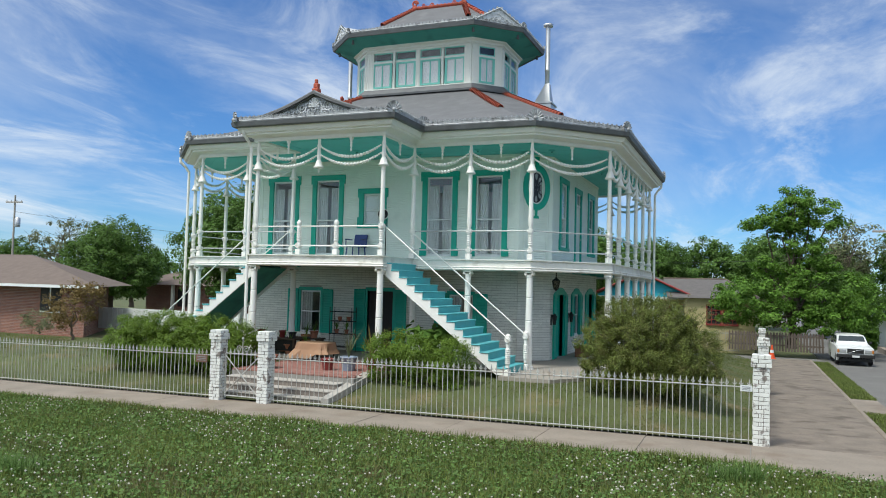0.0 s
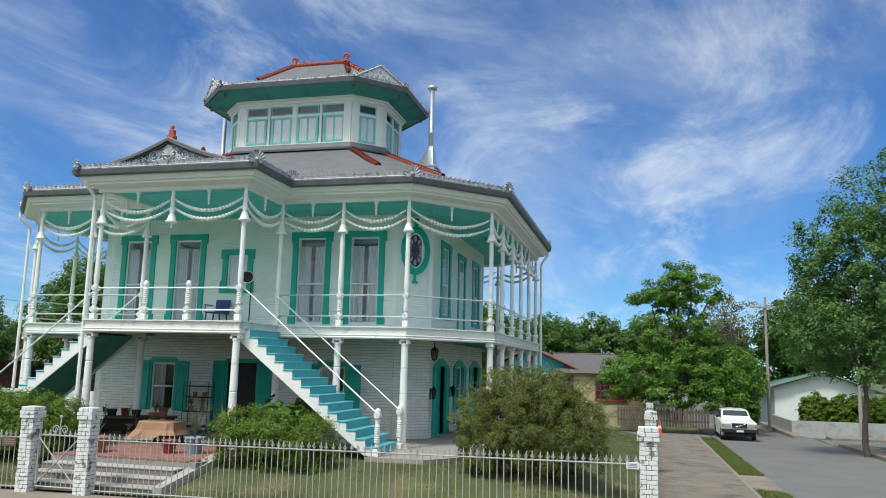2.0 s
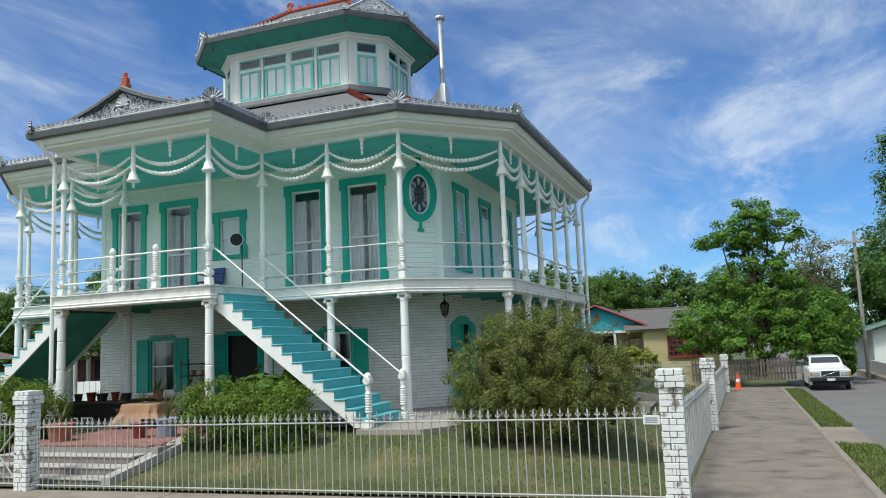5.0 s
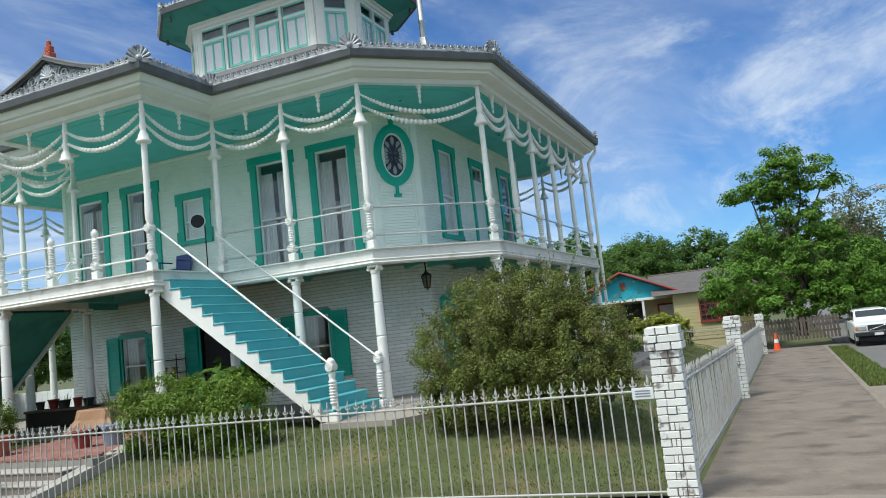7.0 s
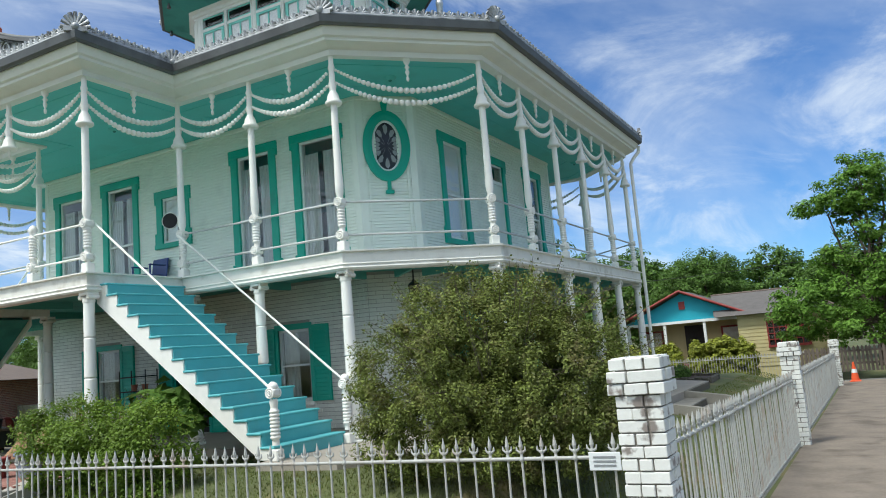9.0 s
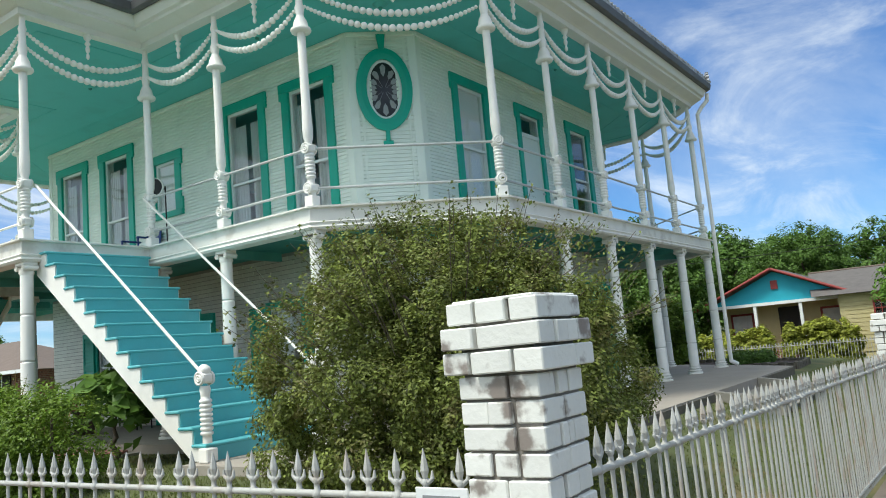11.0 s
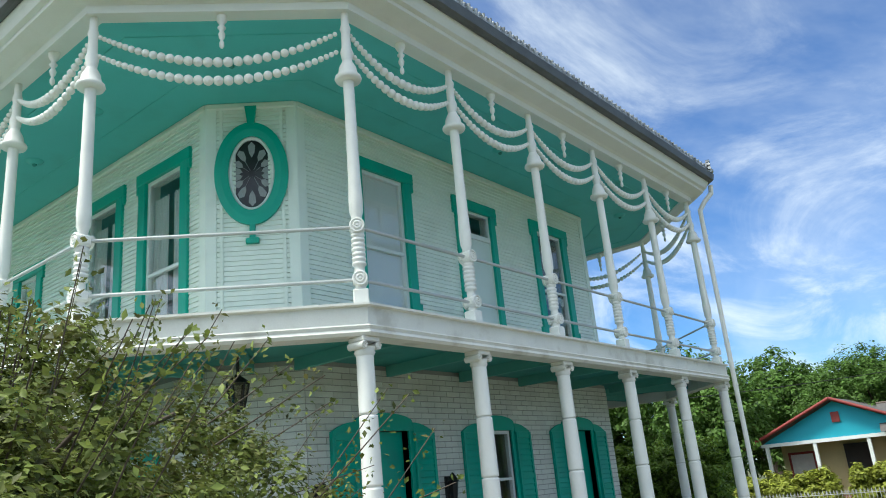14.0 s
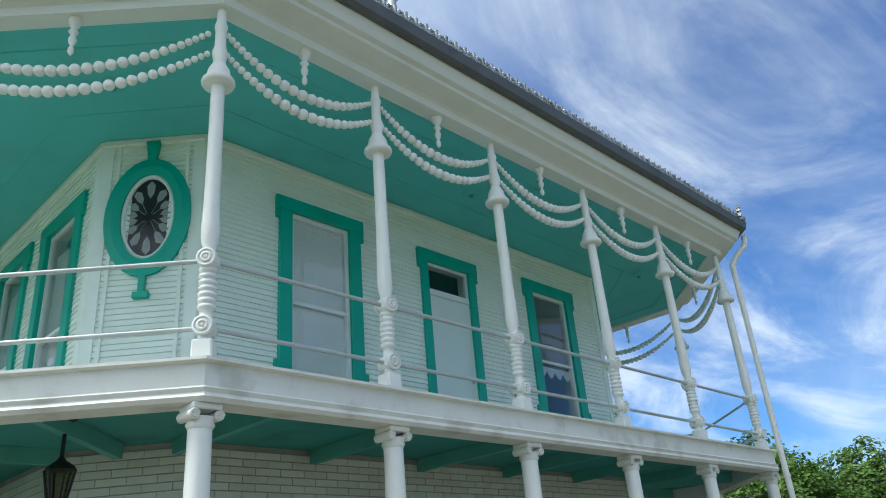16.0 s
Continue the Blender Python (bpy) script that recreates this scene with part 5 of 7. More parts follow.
# corner boards and the clapboards of the upper storey
for k in (0, 1, 2):
    p, q = BODY[k], BODY[k + 1]
    for e, L in ((0.0, seg_len(p, q)),):
        for x in (0.06, L - 0.06):
            part("corner_board", G().box(x - 0.06, -0.030, DECK, x + 0.06, 0.0, CEILZ - 0.001), SIDING, upper_walls[k][0])
        for x in (0.18, L - 0.18) if k == 1 else ():
            part("corner_board", G().box(x - 0.02, -0.034, DECK, x + 0.02, 0.0, CEILZ - 0.09), SIDING, upper_walls[k][0])
    for x in (0.0, seg_len(p, q)) if k == 1 else ():
        part("corner_bead", G().tube((x, 0.0, DECK), (x, 0.0, CEILZ - 0.004), 0.032, 10), SIDING, upper_walls[k][0])
    part("cornice", G().box(0, -0.05, CEILZ - 0.08, seg_len(p, q), 0.0, CEILZ - 0.002, b=0.01), SIDING, upper_walls[k][0])
    ops = UP[k]
    if k != 1:
        ops = [(c, h + 0.1, a - 0.03, b + 0.1) for c, h, a, b in ops]
    clapboards(upper_walls[k][0], seg_len(p, q), DECK + 0.01, CEILZ - 0.09, ops, 0.12)

# ---- pale bricks of the lower storey ----
BH, BL = 0.076, 0.285
low_brick = G().add([(0, 0, 0.005), (0, -0.012, 0.006), (0, -0.012, BH - 0.006), (0, 0, BH - 0.005), (1, 0, 0.005), (1, -0.012, 0.006), (1, -0.012, BH - 0.006), (1, 0, BH - 0.005)],
                    [(1, 5, 6, 2), (0, 4, 5, 1), (2, 6, 7, 3), (0, 1, 2, 3), (4, 7, 6, 5)])
low_me = low_brick.mesh("brick")
low_me.materials.append(LOWBRICK)
for k, (wob, L) in lower_walls.items():
    if k > 2:
        continue
    rest = G()
    rnd = random.Random(k)
    budget = {0: 0, 1: 300, 2: 290}[k]
    for r in range(int(2.78 / BH)):
        z = SLAB + 0.01 + r * BH
        cuts = [0.0]
        for c, h, a, b in sorted(LOW.get(k, [])):
            if a - BH * 0.5 < z < b + 0.1:
                cuts += [c - h - 0.02, c + h + 0.02]
        cuts.append(L)
        for x0, x1 in zip(cuts[::2], cuts[1::2]):
            x = x0 - (BL / 2 if r % 2 else 0)
            while x < x1:
                a, b = max(x, x0) + 0.004, min(x + BL, x1) - 0.004
                if b - a > 0.02:
                    mm = Matrix.LocRotScale((a, rnd.uniform(-0.002, 0.002), z), None, (b - a, 1, 1))
                    if budget > 0 and (k == 1 or (x < 4.0 and z > 1.2)):
                        part("brick", low_me, None, wob, m=mm)
                        budget -= 1
                    else:
                        rest.add(low_brick.v, low_brick.f, mm)
                x += BL
    if rest.v:
        tagged(part("brick_courses", rest, LOWBRICK, wob), kind="stuff")


# ---- terrace before the porch ----
REDBRICK = mat("red_patio_brick", (0.27, 0.125, 0.10), 0.85, var=0.2, scale=4, bump=0.4, obj_rand=0.25, dirt=(0.30, 0.20, 0.16), dirt_amt=0.5)
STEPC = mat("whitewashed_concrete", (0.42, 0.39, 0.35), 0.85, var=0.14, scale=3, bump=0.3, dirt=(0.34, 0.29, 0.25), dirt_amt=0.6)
# risers take a darker grey-brown than the treads
STEPR = mat("dark_riser", (0.22, 0.19, 0.165), 0.9, var=0.2, scale=3, bump=0.3)
TX0, TX1 = -12.25, -8.75
terr = struct("terrace", G().box(TX0, 16.2, -0.2, TX1, 19.45, 0.42), MORTAR, "raised red brick terrace before the porch", "terrace")
pav = G().box(0.004, 0.004, 0, 0.296, 0.146, 0.04, b=0.005).mesh("paver")
pav.materials.append(REDBRICK)
for j in range(21):
    for i in range(12):
        x = TX0 + 0.3 * i - (0.15 if j % 2 else 0)
        if x < TX0 - 0.01 or x + 0.3 > TX1 + 0.02:
            continue
        part("paver", pav, None, terr, m=at(x, 16.2 + 0.152 * j, 0.42 + 0.002 * ((i * 5 + j) % 3)))
steps = thing("terrace_steps", "broad whitewashed concrete steps up to the terrace", "steps", at(0, 0, 0))
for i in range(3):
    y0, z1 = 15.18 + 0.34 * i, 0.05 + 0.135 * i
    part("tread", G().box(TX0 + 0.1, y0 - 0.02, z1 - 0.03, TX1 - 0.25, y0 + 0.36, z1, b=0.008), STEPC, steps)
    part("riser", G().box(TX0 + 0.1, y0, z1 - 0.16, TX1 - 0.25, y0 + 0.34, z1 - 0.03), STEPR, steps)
cheek = G().add([(TX1 - 0.25, 15.15, -0.1), (TX1 - 0.05, 15.15, -0.1), (TX1 - 0.05, 15.15, 0.08), (TX1 - 0.25, 15.15, 0.08), (TX1 - 0.25, 16.9, -0.1), (TX1 + 0.1, 17.2, -0.1), (TX1 + 0.1, 17.2, 0.52), (TX1 - 0.1, 16.9, 0.52)],
                [(0, 1, 2, 3), (1, 5, 6, 2), (3, 2, 6, 7), (0, 3, 7, 4), (4, 7, 6, 5)])
part("cheek_wall", cheek, STEPC, steps)

# side steps off the slab
ss = thing("side_steps", "short flight of concrete steps off the slab", "steps", at(0, 0, 0))
STEPGREY = mat("grey_step_concrete", (0.25, 0.235, 0.20), 0.95, var=0.2, scale=2.5, fine=40, bump=0.4, dirt=(0.12, 0.11, 0.085), dirt_amt=0.7, dirt_scale=1.5)
# darker mottled concrete for side risers, slab edge and bed bricks
DARKC = mat("dark_concrete", (0.13, 0.115, 0.09), 0.95, var=0.25, scale=2.5, fine=40, bump=0.5, dirt=(0.06, 0.065, 0.04), dirt_amt=0.7, dirt_scale=1.5)
for i in range(2):
    part("riser", G().box(-2.03 + 0.44 * i, 24.42, -0.1, -2.03 + 0.44 * (i + 1), 26.76, 0.335 - 0.14 * i), DARKC, ss)
    part("tread", G().box(-2.026 + 0.44 * i, 24.42, 0.339 - 0.14 * i, -2.02 + 0.44 * (i + 1), 26.76, 0.375 - 0.14 * i, b=0.01), STEPGREY, ss)
for y0 in (24.24, 26.77):
    part("cheek", G().prism([(-2.026, -0.2), (-1.08, -0.2), (-1.08, 0.36), (-1.2, 0.40), (-2.026, 0.525)], 0, 0.17, pose(0, y0 + 0.17, 0, 90, 0, 0)), STEPGREY, ss)
for y0, y1 in ((21.4, 24.23), (26.95, 29.78)):
    struct("slab_edge", G().box(-2.035, y0, -0.2, -2.012, y1, SLAB - 0.025, b=0.004), DARKC, "dark edge of the concrete slab", "kerb")

# the planting bed behind the slab
BED = mat("dark_bed_soil", (0.055, 0.04, 0.03), 0.95, var=0.4, scale=5, fine=40, bump=0.8, dirt=(0.10, 0.06, 0.05), dirt_amt=0.6, dirt_scale=3)
bed_line = [(-2.25, 31.2), (-2.35, 33.2), (-4.3, 35.0), (-9.0, 36.2), (-12.0, 36.2), (-12.0, 34.6), (-5.4, 33.6), (-3.3, 31.9)]
bed = struct("planting_bed", G().prism(bed_line, -0.3, 0.44), BED, "dark soil bed edged with old bricks", "flower bed")
rb = random.Random(77)
for (xa, ya), (xb, yb) in ((bed_line[0], bed_line[1]), (bed_line[1], bed_line[2]), (bed_line[2], bed_line[3]), (bed_line[7], bed_line[0])):
    n_ = int(math.hypot(xb - xa, yb - ya) / 0.23)
    rz = math.degrees(math.atan2(yb - ya, xb - xa))
    for i in range(n_):
        k = (i + 0.5) / n_
        part("brick", G().box(-0.105, -0.05, -0.3, 0.105, 0.05, rb.uniform(0.49, 0.53), at(xa + (xb - xa) * k, ya + (yb - ya) * k, 0, rz + rb.uniform(-4, 4)), b=0.006), DARKC, bed)

# ---- garden gate ----
gate = thing("garden_gate", "white iron garden gate with crossed bars", "gate", at(0, 0, 0))
gx0, gx1 = -11.42, -10.50
part("gate_frame", G().tube((gx0, 14.87, 0.0), (gx1, 14.87, 0.0), 0.016, 6).tube((gx0, 14.87, 0.98), (gx1, 14.87, 0.98), 0.016, 6).tube((gx0, 14.87, 0), (gx0, 14.87, 1.2), 0.016, 6).tube((gx1, 14.87, 0), (gx1, 14.87, 1.2), 0.016, 6), FENCE, gate)
part("cross_bar", G().tube((gx0, 14.86, 0.04), (gx1, 14.86, 0.94), 0.014, 6), FENCE, gate)
part("cross_bar", G().tube((gx0, 14.85, 0.94), (gx1, 14.85, 0.04), 0.014, 6), FENCE, gate)
g = G()
scroll(g, -0.10, 0.09, 0.09, 1.4, 0, 0.010, 1)
scroll(g, 0.10, 0.09, 0.09, 1.4, 0, 0.010, -1, math.pi)
g.tube((0, 0, 0), (0, 0, 0.34), 0.012, 6).ball((0, 0, 0.34), 0.03, 8, 5)
part("crest_scroll", g, FENCE, gate, m=at((gx0 + gx1) / 2, 14.87, 1.0))
for i in range(7):
    part("picket", pick_me, None, gate, m=pose(gx0 + 0.115 * (i + 1), 14.88, -0.02) @ Matrix.Diagonal((1, 1, 0.98, 1)))
SIGNW = mat("white_enamel_plate", (0.70, 0.72, 0.72), 0.4, var=0.05)
RUSTP = mat("brown_plate", (0.16, 0.09, 0.06), 0.7, var=0.2)
BAR = mat("grey_lettering_bar", (0.22, 0.23, 0.24), 0.7, var=0.1)
ob = thing("fence_plaque", "small white enamel plate wired to the fence", "sign", at(-0.08, 14.84, 1.0, 0))
part("plate", G().box(-0.10, -0.006, -0.055, 0.10, 0.0, 0.055, b=0.003), SIGNW, ob)
for z in (0.025, 0.0, -0.025):
    part("bar", G().box(-0.07, -0.009, z - 0.006, 0.07, -0.006, z + 0.006), BAR, ob)
ob = thing("fence_sign", "small brown metal sign wired to the fence", "sign", at(-12.1, 14.84, 0.82, 0))
part("plate", G().box(-0.17, -0.006, -0.09, 0.17, 0.0, 0.09, b=0.003), RUSTP, ob)
for z in (0.04, 0.0, -0.04):
    part("bar", G().box(-0.12, -0.009, z - 0.008, 0.12, -0.006, z + 0.008), BAR, ob)

# ---- downspouts ----
def downspout(x, y, dx, dy):
    ob = thing("downspout", "white painted metal downspout from the roof gutter", "downspout", at(0, 0, 0), group="downspouts")
    g = G()
    pts_ = [(x + dx * 0.32, y + dy * 0.32, 6.96), (x + dx * 0.30, y + dy * 0.30, 6.80), (x + dx * 0.12, y + dy * 0.12, 6.62), (x, y, 6.45), (x, y, SLAB + 0.12), (x + dx * 0.16, y + dy * 0.16, SLAB + 0.04)]
    for a, b in zip(pts_, pts_[1:]):
        g.tube(a, b, 0.045, 10)
    for a in pts_[1:-1]:
        g.ball(a, 0.046, 10, 6)
    part("pipe", g, WHITE, ob)
    for z in (5.9, 3.8, 3.05, 1.6):
        part("strap", G().lathe([(0.052, z), (0.052, z + 0.04)], 10, at(x, y)), WHITE, ob)


downspout(AX + 7.46, 31.03, 0.7, 0.7)
downspout(AX - 7.46, 21.6, -0.7, -0.7)
downspout(AX - 2.16, 17.95, -0.3, -0.9)

# ---- lantern, ceiling lights, lamp, chair ----
BLACKM = mat("black_iron", (0.02, 0.02, 0.02), 0.5, 0.4, var=0.3, bump=0.1)
LGLASS = glass("lantern_glass", (0.55, 0.52, 0.45), 0.1)
ob = thing("hanging_lantern", "black iron lantern hanging under the gallery", "lantern", at(-5.15, 21.38, -0.08) @ Matrix.Diagonal((1.3, 1.3, 1.02, 1)))
part("rod", G().tube((0, 0, 3.0), (0, 0, 3.33), 0.012, 6).lathe([(0.06, 3.30), (0.07, 3.32)], 10), BLACKM, ob)
part("roof", G().lathe([(0.09, 2.93), (0.075, 2.96), (0.03, 3.0), (0.012, 3.03)], 6), BLACKM, ob)
g = G()
for k in range(6):
    a = math.pi / 3 * k
    g.tube((0.05 * math.cos(a), 0.05 * math.sin(a), 2.70), (0.085 * math.cos(a), 0.085 * math.sin(a), 2.93), 0.007, 5)
part("cage", g.lathe([(0.05, 2.68), (0.055, 2.70)], 6).ball((0, 0, 2.66), 0.02, 6, 4), BLACKM, ob)
part("glass", G().lathe([(0.046, 2.70), (0.08, 2.93)], 6, smooth=False, cap=False), LGLASS, ob)
for x, y in ((-5.37, 21.5), (-5.0, 30.5), (-4.75, 26.0), (-9.3, 21.0), (AX, 20.2), (AX + 3.6, 20.9)):
    ob = thing("ceiling_light", "small dark round light on the gallery ceiling", "light", at(x, y, CEILZ), group="ceiling lights")
    part("canopy", G().lathe([(0.05, -0.05), (0.11, -0.02), (0.12, -0.001)], 14), CEIL, ob)
    part("globe", G().ball((0, 0, -0.055), 0.032, 10, 6), UNDER, ob)
for y_ in (22.75, 25.05):
    ob = thing("wall_lantern", "black iron lantern on the pale brick wall", "lantern", at(BODY[2][0], y_, 1.72))
    part("back_plate", G().box(0.0, -0.05, -0.14, 0.035, 0.05, 0.18, b=0.01), BLACKM, ob)
    part("arm", G().tube((0.02, 0, 0.12), (0.12, 0, 0.20), 0.012, 6), BLACKM, ob)
    part("body", G().lathe([(0.045, -0.12), (0.075, 0.10), (0.09, 0.11), (0.05, 0.17), (0.012, 0.22)], 6, at(0.12, 0), smooth=False), BLACKM, ob)
ob = thing("box_planter", "brown terracotta box planter beside the brick wall", "planter", at(-5.05, 24.7, SLAB))
BROWNT = mat("brown_terracotta", (0.20, 0.085, 0.05), 0.8, var=0.2, scale=4, bump=0.2)
part("body", G().box(-0.17, -0.32, 0, 0.17, 0.32, 0.30, b=0.012).box(-0.19, -0.34, 0.30, 0.19, 0.34, 0.35, b=0.01), BROWNT, ob)
part("soil", G().box(-0.15, -0.30, 0.351, 0.15, 0.30, 0.36), DARK, ob)
ob = thing("spot_lamp", "round white lamp with a black face on the post", "lamp", at(-10.55, 21.1, 4.84, 25))
part("hood", G().lathe([(0.07, 0.16), (0.15, 0.05), (0.175, 0.0), (0.175, -0.03), (0.16, -0.03)], 18, pose(0, 0, 0, -90, 0, 0), cap=True), WHITE, ob)
part("face", G().lathe([(0.155, 0.032), (0.155, 0.036)], 18, pose(0, 0, 0, 90, 0, 0)), BLACKM, ob, "black face")
part("bracket", G().tube((0, 0.06, 0), (0.1, 0.17, 0), 0.02, 6).tube((0.1, 0.17, 0.05), (0.1, 0.17, -1.4), 0.015, 6), BLACKM, ob)
BLUE = mat("navy_plastic", (0.014, 0.045, 0.20), 0.4, var=0.1)
ob = thing("garden_chair", "navy blue plastic chair on the gallery", "chair", at(-11.65, 21.45, DECK, 0))
part("seat", G().box(-0.24, -0.22, 0.40, 0.24, 0.22, 0.44, b=0.015), BLUE, ob)
part("backrest", G().box(-0.23, 0.20, 0.44, 0.23, 0.24, 0.86, pose(0, 0, 0, -9, 0, 0), b=0.015), BLUE, ob)
for sx in (-1, 1):
    for sy in (-1, 1):
        part("leg", G().tube((sx * 0.21, sy * 0.19, 0.40), (sx * 0.24, sy * 0.22, 0.0), 0.02, 8), BLUE, ob)
    part("armrest", G().box(sx * 0.26 - 0.03, -0.2, 0.62, sx * 0.26 + 0.03, 0.22, 0.65, b=0.01).tube((sx * 0.26, -0.18, 0.42), (sx * 0.26, -0.18, 0.62), 0.018, 6), BLUE, ob)

# ---- patio clutter ----
CLOTH = mat("tan_oilcloth", (0.40, 0.24, 0.14), 0.7, var=0.12, scale=3, bump=0.1)
TERRA = mat("terracotta", (0.36, 0.14, 0.08), 0.8, var=0.15, scale=5, bump=0.2)
REDPOT = mat("dark_red_glaze", (0.20, 0.03, 0.025), 0.35, var=0.15)
BLUEPOT = mat("grey_blue_tub", (0.22, 0.26, 0.33), 0.6, var=0.12)
WOODD = mat("dark_wood", (0.07, 0.045, 0.03), 0.7, var=0.25, bump=0.2, stretch=(1, 1, 6))


def pot(x, y, z, r, h, material, label):
    ob = thing("plant_pot", label, "pot", at(x, y, z), group="plant pots")
    part("body", G().lathe([(r * 0.72, 0), (r * 0.85, h * 0.5), (r * 0.95, h * 0.86), (r * 1.06, h * 0.87), (r * 1.06, h), (r * 0.92, h), (r * 0.88, h * 0.88), (0.01, h * 0.88)], 18), material, ob)
    return ob


ob = thing("draped_table", "patio table draped with a tan oilcloth", "table", at(-11.55, 19.1, 0.46) @ Matrix.Scale(0.82, 4))
cl_ = G()
nn = 40
vs = []
for r_, (k, zz) in enumerate(((0.97, 0.64), (1.0, 0.62), (1.06, 0.40), (1.22, 0.10))):
    for i in range(nn):
        a = 2 * math.pi * i / nn
        sx, sy = math.copysign(abs(math.cos(a)) ** 0.45, math.cos(a)), math.copysign(abs(math.sin(a)) ** 0.45, math.sin(a))
        w = 1 + (0.05 * math.sin(a * 9) if r_ > 1 else 0) + (0.22 if r_ == 3 and sx < -0.5 else 0)
        vs.append((0.62 * k * sx * w, 0.48 * k * sy * w, zz + (0.16 if r_ == 3 and sx > 0.3 else 0)))
cl_.add(vs, [(r_ * nn + (i + 1) % nn, r_ * nn + i, (r_ + 1) * nn + i, (r_ + 1) * nn + (i + 1) % nn) for r_ in range(3) for i in range(nn)] + [tuple(range(nn))], smooth=False)
part("cloth", cl_, CLOTH, ob, "tan draped cloth")
for sx in (-1, 1):
    for sy in (-1, 1):
        part("leg", G().tube((sx * 0.5, sy * 0.36, 0), (sx * 0.5, sy * 0.36, 0.62), 0.025, 8), WOODD, ob)
PATIO = [pot(-10.05, 17.2, 0.46, 0.17, 0.30, REDPOT, "glossy dark red plant pot on the terrace"), pot(-9.55, 17.4, 0.46, 0.22, 0.36, BLUEPOT, "grey-blue tub planter on the terrace"),
         pot(-11.55, 16.7, 0.46, 0.26, 0.34, TERRA, "wide terracotta pot behind the gate"), pot(-12.9, 19.8, SLAB, 0.18, 0.30, TERRA, "terracotta pot beside the porch wall"), pot(-12.55, 20.6, SLAB + 0.45, 0.13, 0.22, TERRA, "small terracotta pot on a bench"),
         pot(-9.15, 17.9, 0.46, 0.17, 0.28, REDPOT, "dark red pot beside the shrub")]
ob = thing("patio_bench", "low dark wooden bench beside the wall", "bench", at(-12.9, 20.7, SLAB))
part("seat", G().box(-0.6, -0.2, 0.40, 0.6, 0.2, 0.45, b=0.01), WOODD, ob)
for sx in (-1, 1):
    part("leg", G().box(sx * 0.5 - 0.04, -0.18, 0, sx * 0.5 + 0.04, 0.18, 0.40, b=0.005), WOODD, ob)
for i, (x, y, rr, hh) in enumerate(((-13.5, 20.4, 0.2, 0.35), (-13.95, 20.9, 0.18, 0.3), (-13.2, 21.2, 0.16, 0.5), (-14.3, 20.5, 0.22, 0.4), (-12.4, 19.9, 0.14, 0.28))):
    pot(x, y, SLAB, rr, hh, DARK if i % 2 else TERRA, "dark plant pot beside the porch wall")
ob = thing("plant_stand", "dark iron shelf stand against the wall", "shelf", at(-12.0, 21.4, SLAB))
for z in (0.15, 0.55, 0.95, 1.25):
    part("shelf", G().box(-0.4, -0.16, z, 0.4, 0.16, z + 0.025, b=0.004), BLACKM, ob)
for sx in (-1, 1):
    for sy in (-1, 1):
        part("upright", G().tube((sx * 0.39, sy * 0.15, 0), (sx * 0.39, sy * 0.15, 1.4), 0.012, 6), BLACKM, ob)
for i, (dx, z) in enumerate(((-0.2, 0.575), (0.15, 0.575), (-0.1, 0.975), (0.22, 0.975))):
    pot(-12.0 + dx, 21.38, SLAB + z, 0.07, 0.13, TERRA, "small terracotta pot on the iron stand")

ob = thing("potting_table", "dark low wooden potting table on the porch slab", "table", at(-13.6, 19.85, SLAB))
part("tabletop", G().box(-1.0, -0.25, 0.42, 1.0, 0.25, 0.47, b=0.01), WOODD, ob)
part("front_panel", G().box(-0.95, -0.2, 0.10, 0.95, -0.17, 0.42, b=0.004), BLACKM, ob)
for sx in (-1, 1):
    for sy in (-1, 1):
        part("leg", G().box(sx * 0.93 - 0.03, sy * 0.2 - 0.03, 0, sx * 0.93 + 0.03, sy * 0.2 + 0.03, 0.42, b=0.004), WOODD, ob)
for i, dx in enumerate((-0.75, -0.4, 0.0, 0.35, 0.75)):
    pot(-13.6 + dx, 19.85 + 0.06 * (i % 2), SLAB + 0.47, 0.10 + 0.02 * (i % 3), 0.18 + 0.03 * (i % 2), REDPOT if i % 2 else DARK, "small dark plant pot on the potting table")


# ---- foliage ----
def far_scale(eye, k):
    """Enlarges and moves off what stands far away, seen from the slope."""
    return Matrix.Translation(eye) @ Matrix.Scale(k, 4) @ Matrix.Translation(Vector(eye) * -1)


def leaf_mesh(name, pts, nrm, size, material, rng, narrow=0.55):
    """One mesh of many small folded leaves at the given places."""
    n_ = len(pts)
    tng = rng.normal(size=(n_, 3))
    tng -= nrm * np.sum(tng * nrm, axis=1, keepdims=True)
    tng /= np.linalg.norm(tng, axis=1, keepdims=True) + 1e-9
    bi = np.cross(nrm, tng)
    s = (size * rng.uniform(0.6, 1.35, n_))[:, None]
    a, b = pts - tng * s * 0.5, pts + tng * s * 0.5
    c, d = pts + bi * s * narrow * 0.5 + nrm * s * 0.12, pts - bi * s * narrow * 0.5 + nrm * s * 0.12
    v = np.stack([a, c, b, d], axis=1).reshape(-1, 3)
    me = bpy.data.meshes.new(name)
    me.vertices.add(4 * n_)
    me.vertices.foreach_set("co", v.astype(np.float32).ravel())
    me.loops.add(6 * n_)
    base = np.arange(n_)[:, None] * 4
    me.loops.foreach_set("vertex_index", (base + np.array([0, 1, 2, 0, 2, 3])).astype(np.int32).ravel())
    me.polygons.add(2 * n_)
    me.polygons.foreach_set("loop_start", (np.arange(2 * n_) * 3).astype(np.int32))
    me.update(calc_edges=True)
    me.validate()
    me.materials.append(material)
    return me


